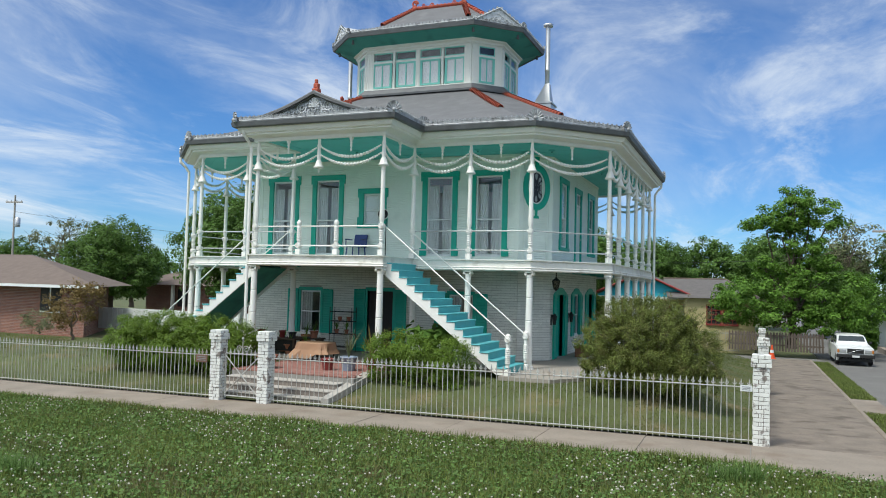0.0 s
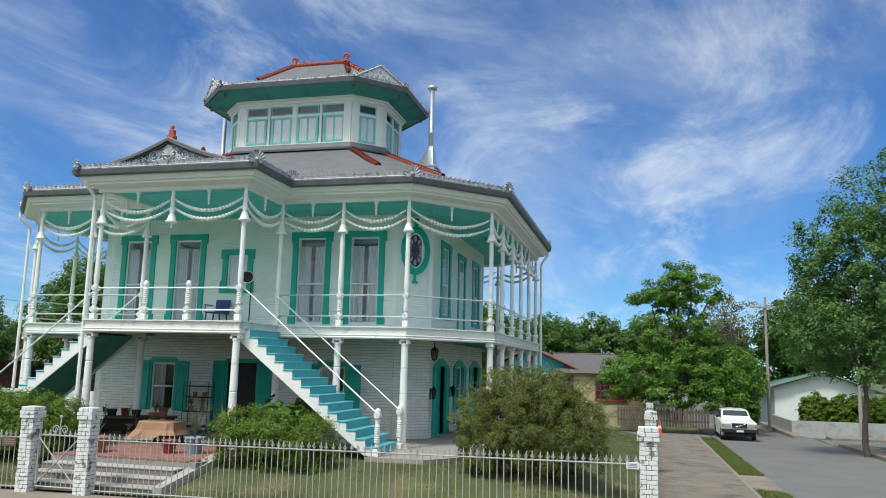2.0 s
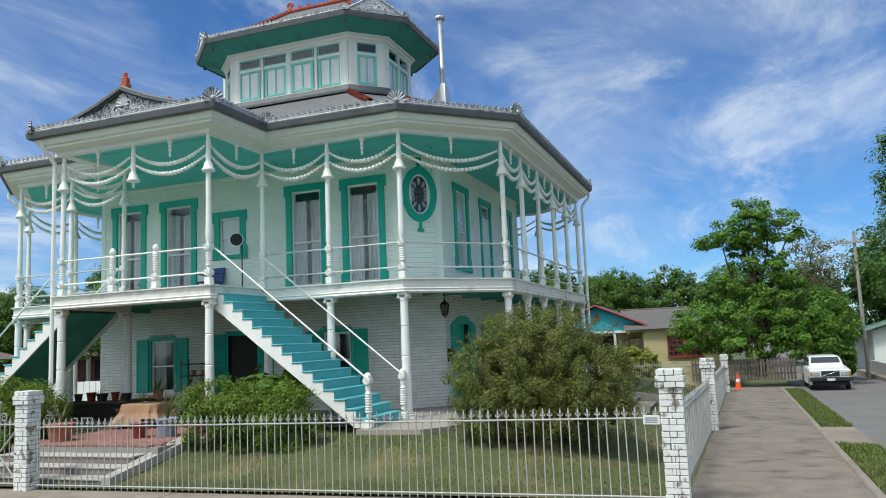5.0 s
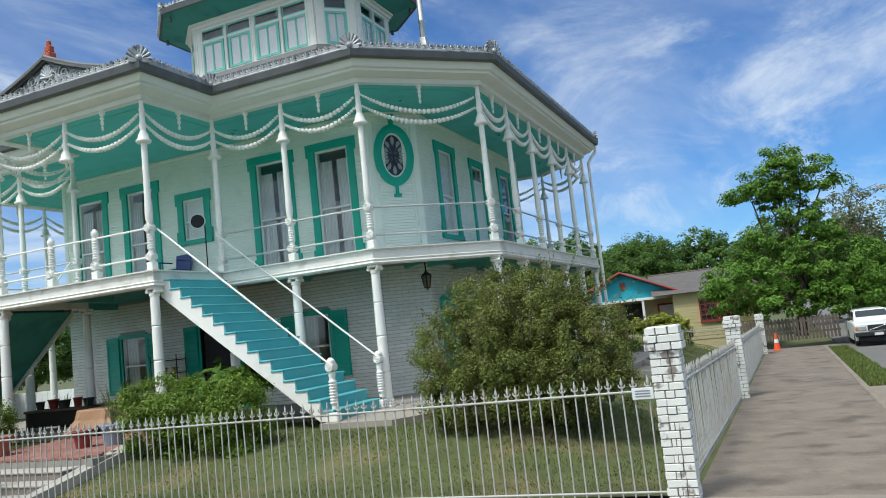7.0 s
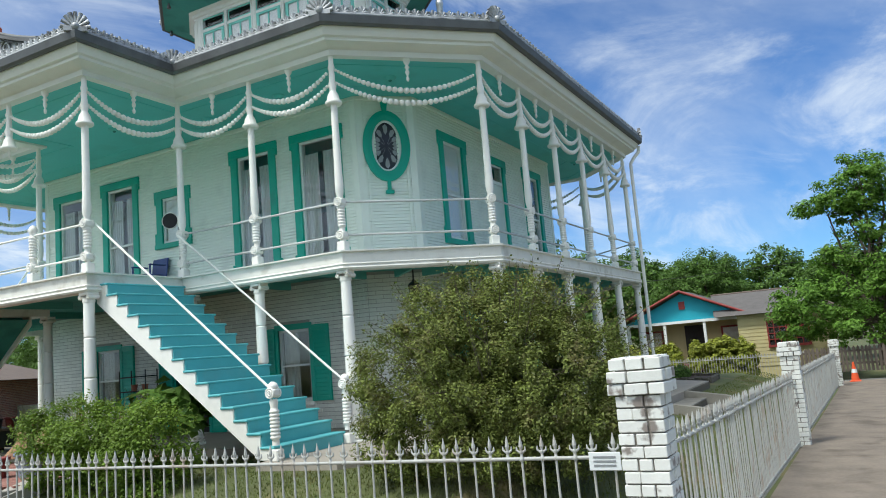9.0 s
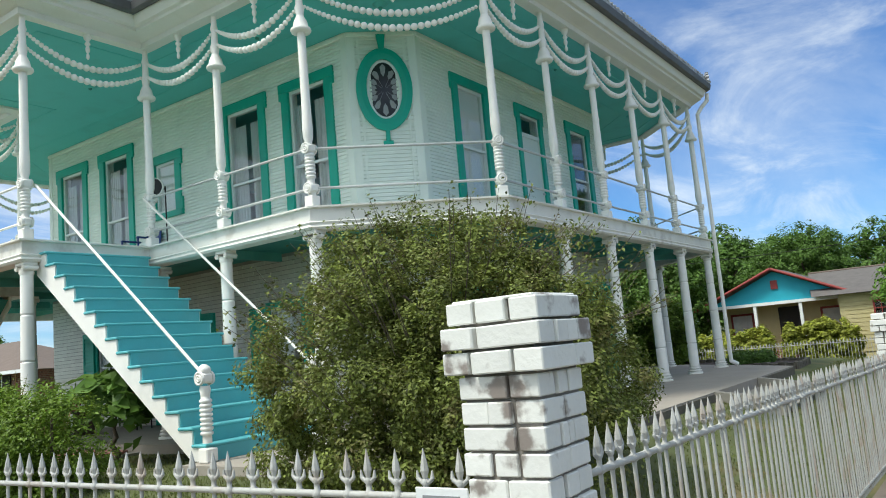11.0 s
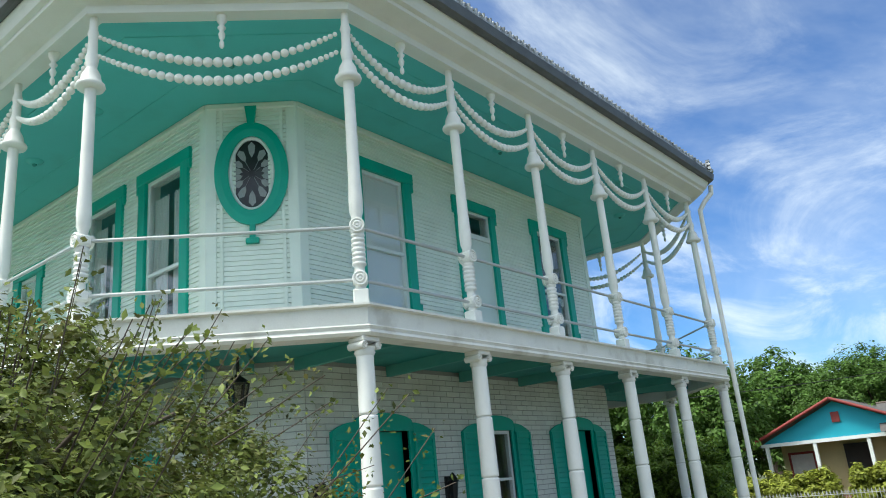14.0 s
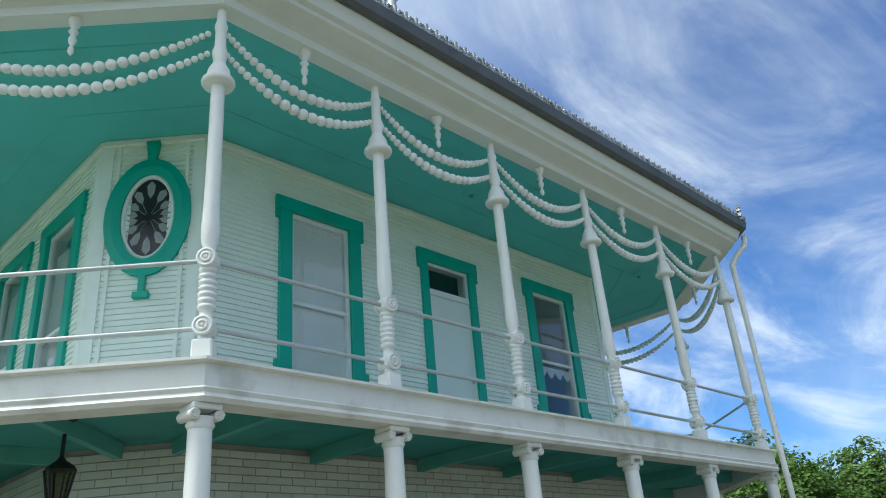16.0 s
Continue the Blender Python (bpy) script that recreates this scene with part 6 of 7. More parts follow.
def crown(name, blobs, clumps, clump_r, per, size, material, seed, flat=0.75, inner=0.25):
    """Leaves gathered in clumps over a few large rounded masses."""
    rng = np.random.default_rng(seed)
    vol = np.array([b[3] * b[4] * b[5] for b in blobs]) ** 0.67
    P, Nn = [], []
    for bi_, cnt in zip(range(len(blobs)), np.maximum(1, (vol / vol.sum() * clumps).astype(int))):
        cx, cy, cz, rx, ry, rz = blobs[bi_]
        d = rng.normal(size=(cnt, 3))
        d /= np.linalg.norm(d, axis=1, keepdims=True)
        rad = np.where(rng.random(cnt) < inner, rng.uniform(0.3, 0.8, cnt), rng.uniform(0.82, 1.06, cnt))[:, None]
        cen = np.array([cx, cy, cz]) + d * rad * np.array([rx, ry, rz])
        for c0, d0 in zip(cen, d):
            k = int(per * rng.uniform(0.6, 1.4))
            e = rng.normal(size=(k, 3))
            e /= np.linalg.norm(e, axis=1, keepdims=True)
            rr = clump_r * rng.uniform(0.6, 1.3)
            p = c0 + e * (rng.random(k) ** 0.45)[:, None] * rr * np.array([1, 1, flat])
            nr = e * 0.5 + d0 * 0.45 + np.array([0, 0, 0.7]) + rng.normal(size=(k, 3)) * 0.45
            P.append(p)
            Nn.append(nr / np.linalg.norm(nr, axis=1, keepdims=True))
    return leaf_mesh(name, np.concatenate(P), np.concatenate(Nn), size, material, rng)


def limbs(base, height, r, targets, seed, kink=0.25):
    rnd = random.Random(seed)
    g = G()
    top = Vector(base) + Vector((0, 0, height))
    prev, pr = Vector(base), r * 1.3
    for i in range(1, 5):
        p = Vector(base).lerp(top, i / 4) + Vector((rnd.uniform(-1, 1), rnd.uniform(-1, 1), 0)) * kink * 0.4
        g.tube(prev - Vector((0, 0, 0.03)), p, pr, 10, r * (1.2 - 0.12 * i))
        prev, pr = p, r * (1.2 - 0.12 * i)
    for t_ in targets:
        a, ra_ = prev.copy(), r * 0.55
        tv = Vector(t_)
        for i in range(1, 5):
            p = prev.lerp(tv, i / 4) + Vector((rnd.uniform(-1, 1), rnd.uniform(-1, 1), rnd.uniform(-0.6, 1))) * kink * (1 if i < 4 else 0)
            g.tube(a, p, ra_, 7, ra_ * 0.72)
            if i >= 2:
                for _ in range(2):
                    g.tube(p, p + Vector((rnd.uniform(-1, 1), rnd.uniform(-1, 1), rnd.uniform(-0.2, 1))) * kink * 3, ra_ * 0.4, 5, 0.01)
            a, ra_ = p, ra_ * 0.72
    return g


BARK = mat("grey_brown_bark", (0.11, 0.085, 0.065), 0.9, var=0.3, scale=4, fine=30, bump=0.8, stretch=(1, 1, 0.25))
L_BUSH = mat("olive_leaf", (0.165, 0.20, 0.046), 0.5, var=0.35, scale=1.5, bump=0, island=1.3, trans=0.33, spec=0.25, dirt=(0.24, 0.19, 0.085), dirt_amt=0.6, dirt_scale=4)
L_SHRUB = mat("fresh_green_leaf", (0.145, 0.225, 0.028), 0.45, var=0.25, scale=2, bump=0, island=0.8, trans=0.33, spec=0.25)
L_TREE = mat("mid_green_leaf", (0.135, 0.255, 0.036), 0.5, var=0.25, scale=0.8, bump=0, island=0.8, trans=0.33, spec=0.25)
L_DARK = mat("deep_green_leaf", (0.105, 0.19, 0.036), 0.5, var=0.25, scale=0.5, bump=0, island=0.8, trans=0.33, spec=0.25)
L_STREET = mat("street_tree_leaf", (0.11, 0.205, 0.05), 0.5, var=0.25, scale=0.8, bump=0, island=0.8, trans=0.33, spec=0.25)
L_GREY = mat("grey_green_leaf", (0.18, 0.20, 0.10), 0.6, var=0.25, scale=0.8, bump=0, island=0.8, trans=0.33, spec=0.25)
L_YEL = mat("yellow_green_leaf", (0.30, 0.33, 0.05), 0.5, var=0.25, scale=1.0, bump=0, island=0.8, trans=0.33, spec=0.25)
L_RED = mat("russet_leaf", (0.22, 0.16, 0.06), 0.6, var=0.25, scale=1.0, bump=0, island=0.9, trans=0.33, spec=0.25)


def plant(name, label, category, crown_me, trunk_g, m=None, group=""):
    ob = thing(name, label, category, m or at(0, 0, 0), group=group)
    if trunk_g:
        part("trunk", trunk_g, BARK, ob, "bark trunk and limbs")
    part("crown", crown_me, None, ob)
    return ob


# the large bush by the corner
BX, BY = -2.05, 18.0
blobs = [(0, -0.4, 0.95, 1.35, 1.15, 0.80), (-0.75, -0.5, 0.95, 0.85, 0.80, 0.75), (0.70, -0.5, 0.88, 0.78, 0.8, 0.68), (-0.2, -0.2, 1.50, 1.0, 0.80, 0.62), (-0.85, -0.6, 0.40, 0.65, 0.65, 0.42), (0.75, -0.6, 0.42, 0.75, 0.65, 0.42), (0, -1.15, 0.6, 0.8, 0.45, 0.5), (-0.15, 0.8, 0.95, 1.05, 1.0, 0.8), (-0.25, 0.4, 1.45, 0.8, 0.75, 0.5), (0.3, 1.0, 0.6, 0.8, 0.8, 0.55), (-0.7, 0.9, 0.7, 0.9, 0.9, 0.6)]
cm = crown("crown", blobs, 1250, 0.125, 175, 0.034, L_BUSH, 3, 1.0, 0.18)
tg = limbs((0, 0, -0.2), 0.5, 0.06, [(-0.8, 0, 1.0), (0.8, 0.2, 1.0), (0, -0.6, 0.9), (0.1, 0.2, 1.5), (-0.4, 0.4, 1.3), (0.5, -0.3, 1.2)], 4, 0.15)
plant("corner_bush", "large olive-green bush with small leaves on the lawn", "bush", cm, tg, at(BX, BY, yard(BX, BY)))
# shoots that stand out of it
rng = np.random.default_rng(8)
shoots = thing("bush_shoots", "thin leafy shoots rising from the bush", "shoots", at(BX, BY, 0.35), kind="stuff")
PP, NN = [], []
g = G()
for _ in range(150):
    a, rr = rng.uniform(0, 2 * math.pi), rng.uniform(0.2, 1.0)
    p0 = Vector((math.cos(a) * rr * 1.45, math.sin(a) * rr * 1.7, 0.9 + 1.15 * math.sqrt(max(0, 1 - rr * rr))))
    p1 = p0 + Vector((math.cos(a) * rr * 0.35, math.sin(a) * rr * 0.3, rng.uniform(0.05, 0.36)))
    g.tube(p0 - (p1 - p0), p1, 0.004, 4, 0.002)
    for k in range(26):
        q = p0.lerp(p1, k / 25) + Vector(rng.normal(size=3) * 0.03)
        PP.append(q)
        NN.append(rng.normal(size=3) + np.array([0, 0, 0.8]))
NN = np.array(NN)
part("leaf_sprays", leaf_mesh("leaf_sprays", np.array(PP), NN / np.linalg.norm(NN, axis=1, keepdims=True), 0.033, L_BUSH, rng), None, shoots)
part("twigs", g, BARK, shoots)


def hedge(x0, x1, y, depth, z0, h, seed, label, material=L_SHRUB, leaf_s=0.045, dens=120):
    n_ = max(2, int((x1 - x0) / 0.6))
    rnd = random.Random(seed)
    bl = [((x0 + (x1 - x0) * (i + 0.5) / n_) + rnd.uniform(-0.1, 0.1) - (x0 + x1) / 2, rnd.uniform(-0.12, 0.12), h * rnd.uniform(0.42, 0.52), 0.52 * (x1 - x0) / n_ / 0.6 * 0.9, depth / 2, h * rnd.uniform(0.44, 0.55)) for i in range(n_)]
    me = crown("crown", bl, int(100 * n_ * max(1, depth)), 0.17, dens, leaf_s, material, seed, 0.8, 0.3)
    ob = plant("hedge_shrub", label, "shrub", me, None, at((x0 + x1) / 2, y, z0))
    for b in bl:
        part("stem", G().tube((b[0], b[1], 0), (b[0] + rnd.uniform(-0.1, 0.1), b[1], h * 0.7), 0.03, 6, 0.012), BARK, ob)
    return ob


hedge(-8.6, -6.3, 17.0, 1.1, 0.25, 1.3, 11, "clipped bright green shrubs below the stair")
hedge(-12.0, -5.7, 35.3, 1.5, 0.3, 2.1, 15, "glossy green shrubs in the bed behind the slab", L_SHRUB, 0.10, 55)
hedge(-4.1, -3.3, 33.4, 0.6, 0.4, 0.32, 16, "low reddish-green bedding plants", L_DARK, 0.07, 45)
hedge(-16.6, -12.3, 16.9, 1.6, 0.1, 1.65, 12, "dense dark green hedge before the porch", L_SHRUB)


def spiky(x, y, z, n_, h, seed, label, material=None):
    """A pot plant of long arching blades."""
    rnd = random.Random(seed)
    ob = thing("spiky_plant", label, "plant", at(x, y, z), group="spiky plants")
    for i in range(n_):
        a, ln, le = rnd.uniform(0, 6.28), h * rnd.uniform(0.6, 1.2), rnd.uniform(0.15, 0.6)
        d = Vector((math.cos(a), math.sin(a), 0))
        s_ = Vector((-d.y, d.x, 0)) * 0.018
        p = [d * le * ln * (k / 4) ** 1.4 + Vector((0, 0, ln * (k / 4) * (1 - 0.25 * le * k / 4))) for k in range(5)]
        vs_ = []
        for k in range(5):
            w = s_ * (1 - k / 4.2)
            vs_ += [p[k] - w, p[k] + w]
        part("blade", G().add(vs_, [(2 * k, 2 * k + 1, 2 * k + 3, 2 * k + 2) for k in range(4)], smooth=True), material or L_GREY, ob)
    return ob


spiky(-9.55, 17.4, 0.78, 22, 0.8, 1, "grey-green spiky plant in a tub")
spiky(-9.15, 17.9, 0.70, 20, 0.9, 2, "dry spiky plant beside the porch", L_RED)
spiky(-11.55, 16.7, 0.76, 14, 0.5, 3, "spiky plant in a terracotta pot")
spiky(-12.9, 19.8, 0.78, 14, 0.4, 4, "leafy plant in a terracotta pot", L_TREE)
spiky(-12.55, 20.6, 1.15, 14, 0.35, 5, "leafy plant in a small pot", L_TREE)
for i, (x, y, z) in enumerate(((-13.5, 20.4, 0.85), (-13.95, 20.9, 0.8), (-13.2, 21.2, 1.0), (-14.3, 20.5, 0.9), (-12.4, 19.9, 0.78), (-12.2, 21.38, 1.2), (-11.85, 21.38, 1.2))):
    spiky(x, y, z, 16, 0.42, 20 + i, "leafy pot plant beside the porch wall", L_DARK if i % 2 else L_TREE)
spiky(-8.9, 18.4, 0.5, 16, 1.0, 6, "tall dry stems beside the porch stair", L_RED)
blobs = [(0, 0, 0.9, 0.7, 0.5, 0.4), (0.6, 0, 0.7, 0.5, 0.5, 0.35)]
plant("philodendron", "broad dark leaves under the porch stair", "plant", crown("crown", blobs, 26, 0.25, 12, 0.30, L_DARK, 21), limbs((0, 0, 0), 0.4, 0.03, [(0.4, 0, 0.9), (-0.4, 0, 0.9)], 2, 0.1), at(-8.0, 18.6, 0.45))

# trees
blobs = [(-1.4, 0, 2.7, 2.3, 2.1, 1.1), (1.6, 0.3, 2.8, 2.3, 2.1, 1.1), (0.0, 0, 3.9, 1.6, 1.5, 0.65), (-0.2, 0, 6.9, 1.5, 1.4, 0.75), (0.8, 0, 7.2, 1.3, 1.2, 0.55), (-1.2, 0.1, 6.35, 1.1, 1.0, 0.40), (1.6, 0, 6.5, 1.1, 1.0, 0.38), (0.1, 0, 7.9, 0.75, 0.7, 0.42), (-2.7, 0.3, 2.0, 1.1, 1.0, 0.8), (3.1, 0.3, 2.1, 1.1, 1.1, 0.85), (1.7, 0, 4.5, 0.9, 0.8, 0.42), (-1.3, -0.3, 4.3, 0.7, 0.6, 0.35), (0.3, 0, 5.4, 1.2, 1.1, 0.6), (-0.5, 0, 6.0, 1.1, 1.0, 0.5), (1.0, 0, 4.9, 1.0, 0.9, 0.5), (-0.6, -0.5, 1.5, 1.8, 1.5, 0.7), (1.6, -0.4, 1.5, 1.5, 1.4, 0.7)]
me = crown("crown", blobs, 560, 0.38, 90, 0.145, L_TREE, 31, 0.62)
tg = limbs((0, 0, 0), 1.6, 0.2, [(b[0], b[1], b[2] - 0.3) for b in blobs], 33, 0.3)
plant("corner_tree", "broad green tree with layered crown at the corner", "tree", me, tg, far_scale((0.5, 3.3, 2.2), 1.1) @ at(1.95, 43.6, -0.1), group="trees")
blobs = [(0.6, 0, 6.3, 3.2, 3.0, 2.9), (-1.5, 0, 4.9, 1.7, 1.8, 1.7), (-0.7, 0, 8.0, 1.9, 2.0, 1.9), (1.3, 0, 10.0, 2.1, 2.0, 2.1), (2.7, 0, 6.6, 2.4, 2.2, 2.6), (0.2, 0, 3.7, 2.3, 2.2, 0.9), (2.4, 0, 9.0, 2.0, 1.9, 2.0)]
me_r = crown("crown", blobs, 900, 0.42, 75, 0.135, L_STREET, 41, 0.8)
tg_r = limbs((0, 0, -0.4), 3.3, 0.11, [(b[0], b[1], b[2]) for b in blobs], 43, 0.3)
plant("street_tree", "tall dense green street tree beside the road", "tree", me_r, tg_r, at(8.75, 36.0, -0.5), group="trees")
blobs = [(0, 0, 4.0, 3.6, 3.2, 2.3), (-1.4, 0, 3.0, 2.4, 2.2, 1.6), (1.7, 0, 3.2, 2.3, 2.2, 1.7), (0.4, 0, 5.8, 2.2, 2.0, 1.5), (-0.9, 0, 5.3, 1.8, 1.7, 1.2)]
me_l = crown("crown", blobs, 620, 0.45, 85, 0.16, L_DARK, 51, 0.8)
tg_l = limbs((0, 0, 0), 2.0, 0.24, [(b[0], b[1], b[2]) for b in blobs], 53, 0.3)
left_tree = plant("yard_tree", "round dense green tree behind the neighbouring house", "tree", me_l, tg_l, at(-42.6, 42.0, -0.3), group="trees")
blobs = [(0, 0, 4.6, 3.5, 3.0, 2.0), (-1.8, 0, 5.6, 1.8, 1.6, 1.3), (1.7, 0.2, 5.2, 2.1, 2.0, 1.6), (0.2, 0, 6.6, 1.6, 1.5, 1.2), (-2.6, 0, 3.4, 1.9, 1.8, 1.4), (2.7, 0, 3.2, 1.9, 1.8, 1.4), (0, 0, 2.6, 2.8, 2.3, 1.4)]
me_f = crown("crown", blobs, 300, 0.55, 70, 0.26, L_DARK, 61, 0.8)
tg_f = limbs((0, 0, 0), 1.8, 0.26, [(b[0], b[1], b[2]) for b in blobs], 63, 0.3)
far_tree = plant("far_tree", "dark green tree in the row behind the houses", "tree", me_f, tg_f, at(-12.5, 62.0, -0.2), group="far trees")
spots = [(-17.5, 60, 1.15, 40), (-7.6, 66, 0.92, 120), (-3.0, 70, 0.98, 200), (2.0, 74, 0.9, 10), (-22.5, 57, 1.0, 80), (7.0, 78, 1.0, 60), (-28, 46, 1.1, 33), (-12.0, 52, 0.85, 300), (13.5, 66, 1.25, 150), (19, 60, 1.2, 250), (24, 50, 1.2, 20),
         (-33, 60, 0.9, 70), (-47, 62, 0.85, 140), (-56, 58, 0.8, 200), (-38, 72, 0.9, 20), (-64, 70, 0.8, 300), (-75, 60, 0.9, 50), (-60, 40, 0.8, 170), (-86, 50, 1.0, 210), (16, 84, 1.2, 130), (30, 72, 1.3, 340), (1, 90, 1.2, 75), (-16, 84, 1.2, 190), (-30, 90, 1.2, 310), (-48, 88, 1.2, 100)]
for x, y, s_, rz in spots:
    copy_thing(far_tree, at(x, y, -0.2, rz) @ Matrix.Scale(s_, 4)).scale = (s_, s_, s_)
for x, y, s_, rz in ((-30.0, 40.0, 1.2, 100), (-6.5, 57, 0.9, 45), (5.2, 52, 0.62, 200)):
    copy_thing(left_tree, at(x, y, -0.1, rz)).scale = (s_, s_, s_)
blobs = [(0, 0, 6.0, 3.6, 3.0, 1.4), (-2.4, 0, 5.0, 2.0, 1.8, 1.0), (2.3, 0, 5.2, 2.2, 2.0, 1.1), (0.5, 0, 7.4, 2.2, 2.0, 0.9)]
bare = plant("thin_tree", "sparse grey-green tree with bare limbs showing", "tree", crown("crown", blobs, 120, 0.5, 34, 0.22, L_GREY, 71, 0.7, 0.5), limbs((0, 0, 0), 3.0, 0.2, [(b[0], b[1], b[2] + 0.3) for b in blobs] * 2, 73, 0.6), at(-63.0, 56.0, 0), group="trees")
copy_thing(bare, at(6.5, 64.0, 0, 60))
# russet shrub at the neighbour's
blobs = [(0, 0, 1.5, 1.1, 1.0, 0.75), (-0.3, 0, 1.0, 0.9, 0.9, 0.5), (0.4, 0.1, 2.0, 0.7, 0.7, 0.4)]
plant("russet_shrub", "airy russet shrub on the neighbouring lawn", "shrub", crown("crown", blobs, 90, 0.25, 40, 0.10, L_RED, 81), limbs((0, 0, 0), 0.5, 0.05, [(b[0], b[1], b[2]) for b in blobs], 83, 0.2), at(-25.6, 23.4, 0.1))
plant("low_shrub", "low thin shrub on the neighbouring lawn", "shrub", crown("crown", [(0, 0, 0.6, 0.9, 0.8, 0.5)], 40, 0.25, 34, 0.09, L_GREY, 85), limbs((0, 0, 0), 0.2, 0.03, [(0.4, 0, 0.8), (-0.4, 0, 0.8)], 84, 0.15), at(-30.5, 26.0, 0.0))
hedge(-9.8, -6.6, 48.2, 1.4, -0.7, 1.9, 91, "yellow-green shrubs before the turquoise house", L_YEL, 0.16, 40)
hedge(-5.8, -3.2, 48.2, 1.4, -0.7, 1.95, 92, "yellow-green feathery shrubs before the turquoise house", L_YEL, 0.16, 40)
hedge(5.6, 7.4, 56.0, 1.6, -0.85, 2.4, 93, "clipped green hedge beside the street", L_TREE, 0.14, 50)
hedge(9.3, 16.0, 51.6, 1.6, -0.6, 2.1, 94, "rounded green bushes behind the low wall", L_SHRUB, 0.13, 45)

hedge(-21.0, -10.6, 50.5, 2.0, -0.8, 3.3, 95, "tall dark hedge beside the turquoise house", L_DARK, 0.17, 40)

# ---- neighbouring houses ----
TURQ = mat("turquoise_boards", (0.03, 0.38, 0.50), 0.6, var=0.08, scale=2, bump=0.1)
YELLOW = mat("pale_yellow_boards", (0.55, 0.48, 0.25), 0.65, var=0.08, scale=2, bump=0.15)
REDTRIM = mat("dark_red_trim", (0.26, 0.04, 0.035), 0.55, var=0.12)
SHING = mat("grey_shingles", (0.12, 0.11, 0.105), 0.9, var=0.25, scale=3, fine=25, bump=0.5)
BROWNSH = mat("brown_shingles", (0.15, 0.115, 0.095), 0.9, var=0.25, scale=3, fine=25, bump=0.5)
GREENR = mat("pale_green_metal_roof", (0.20, 0.32, 0.25), 0.5, 0.2, var=0.12, scale=2, bump=0.1)
HBRICK = mat("red_house_brick", (0.24, 0.09, 0.06), 0.85, var=0.3, scale=6, fine=25, bump=0.4, dirt=(0.30, 0.17, 0.12), dirt_amt=0.4, dirt_scale=5)
ht = HBRICK.node_tree
hb = ht.nodes["Principled BSDF"]
hbr, hmap, hgeo = (ht.nodes.new(k) for k in ("ShaderNodeTexBrick", "ShaderNodeMapping", "ShaderNodeNewGeometry"))
hmap.inputs["Rotation"].default_value = (radians(90), 0, 0)
ht.links.new(hgeo.outputs["Position"], hmap.inputs["Vector"])
ht.links.new(hmap.outputs[0], hbr.inputs["Vector"])
hbr.inputs["Scale"].default_value, hbr.inputs["Mortar Size"].default_value = 3.2, 0.022
hbr.inputs["Color1"].default_value, hbr.inputs["Color2"].default_value, hbr.inputs["Mortar"].default_value = (0.30, 0.12, 0.08, 1), (0.15, 0.055, 0.04, 1), (0.38, 0.31, 0.26, 1)
ht.links.new(hbr.outputs[0], hb.inputs["Base Color"])

nh = thing("turquoise_house", "low yellow bungalow with a turquoise gable porch", "house", at(0, 0, -0.3))
part("wall", G().box(-9.4, 52.6, -0.7, -3.5, 60, 2.7), YELLOW, nh)
g = G()
hw, pk_ = 3.35, (-6.6, 4.15)
g.add([(-9.65, 51.0, 2.62), (-3.45, 51.0, 2.62), (-6.6, 51.0, 4.02), (-9.65, 51.12, 2.62), (-3.45, 51.12, 2.62), (-6.6, 51.12, 4.02)], [(0, 1, 2), (5, 4, 3), (0, 3, 4, 1)])
part("gable", g, TURQ, nh, "turquoise gable boards")
for s in (-1, 1):
    x1 = -6.6 + s * 3.7
    part("roof", G().add([(-6.6, 50.6, 4.16), (x1, 50.6, 2.52), (x1, 61, 2.52), (-6.6, 61, 4.16), (-6.6, 50.6, 4.08), (x1, 50.6, 2.44), (x1, 61, 2.44), (-6.6, 61, 4.08)], [(0, 1, 2, 3), (7, 6, 5, 4), (0, 4, 5, 1), (1, 5, 6, 2)] if s < 0 else [(3, 2, 1, 0), (4, 5, 6, 7), (1, 5, 4, 0), (2, 6, 5, 1)]), SHING, nh)
    part("bargeboard", G().tube((-6.6, 50.58, 4.13), (x1, 50.58, 2.49), 0.07, 6), REDTRIM, nh, "red bargeboard")
part("beam", G().box(-9.7, 50.95, 2.48, -3.4, 51.15, 2.62), SASH, nh, "white porch beam")
for x in (-9.5, -7.6, -5.6, -3.6):
    part("post", G().box(x - 0.07, 50.98, 0.3, x + 0.07, 51.12, 2.48, b=0.01), SASH, nh, "white porch post")
part("porch_floor", G().box(-9.6, 50.9, -0.7, -3.4, 52.6, 0.35), HBRICK, nh)
part("vent", G().box(-6.75, 50.94, 3.2, -6.45, 51.0, 3.6), REDTRIM, nh)
for x in (-8.6, -4.5):
    w_ = part("window", G().box(x - 0.55, 52.52, 1.0, x + 0.55, 52.6, 2.2), REDTRIM, nh, "red window frame")
    part("pane", G().box(x - 0.45, 52.50, 1.1, x + 0.45, 52.52, 2.1), CURTAIN, w_)
part("door", G().box(-6.9, 52.52, 0.35, -5.9, 52.6, 2.35), DARK, nh)
part("wall", G().box(-3.9, 50.2, -0.7, 0.2, 58, 2.65), YELLOW, nh)
for i in range(14):
    part("board", G().box(-3.9, 50.17, 0.1 + 0.18 * i, 0.2, 50.2, 0.25 + 0.18 * i), YELLOW, nh)
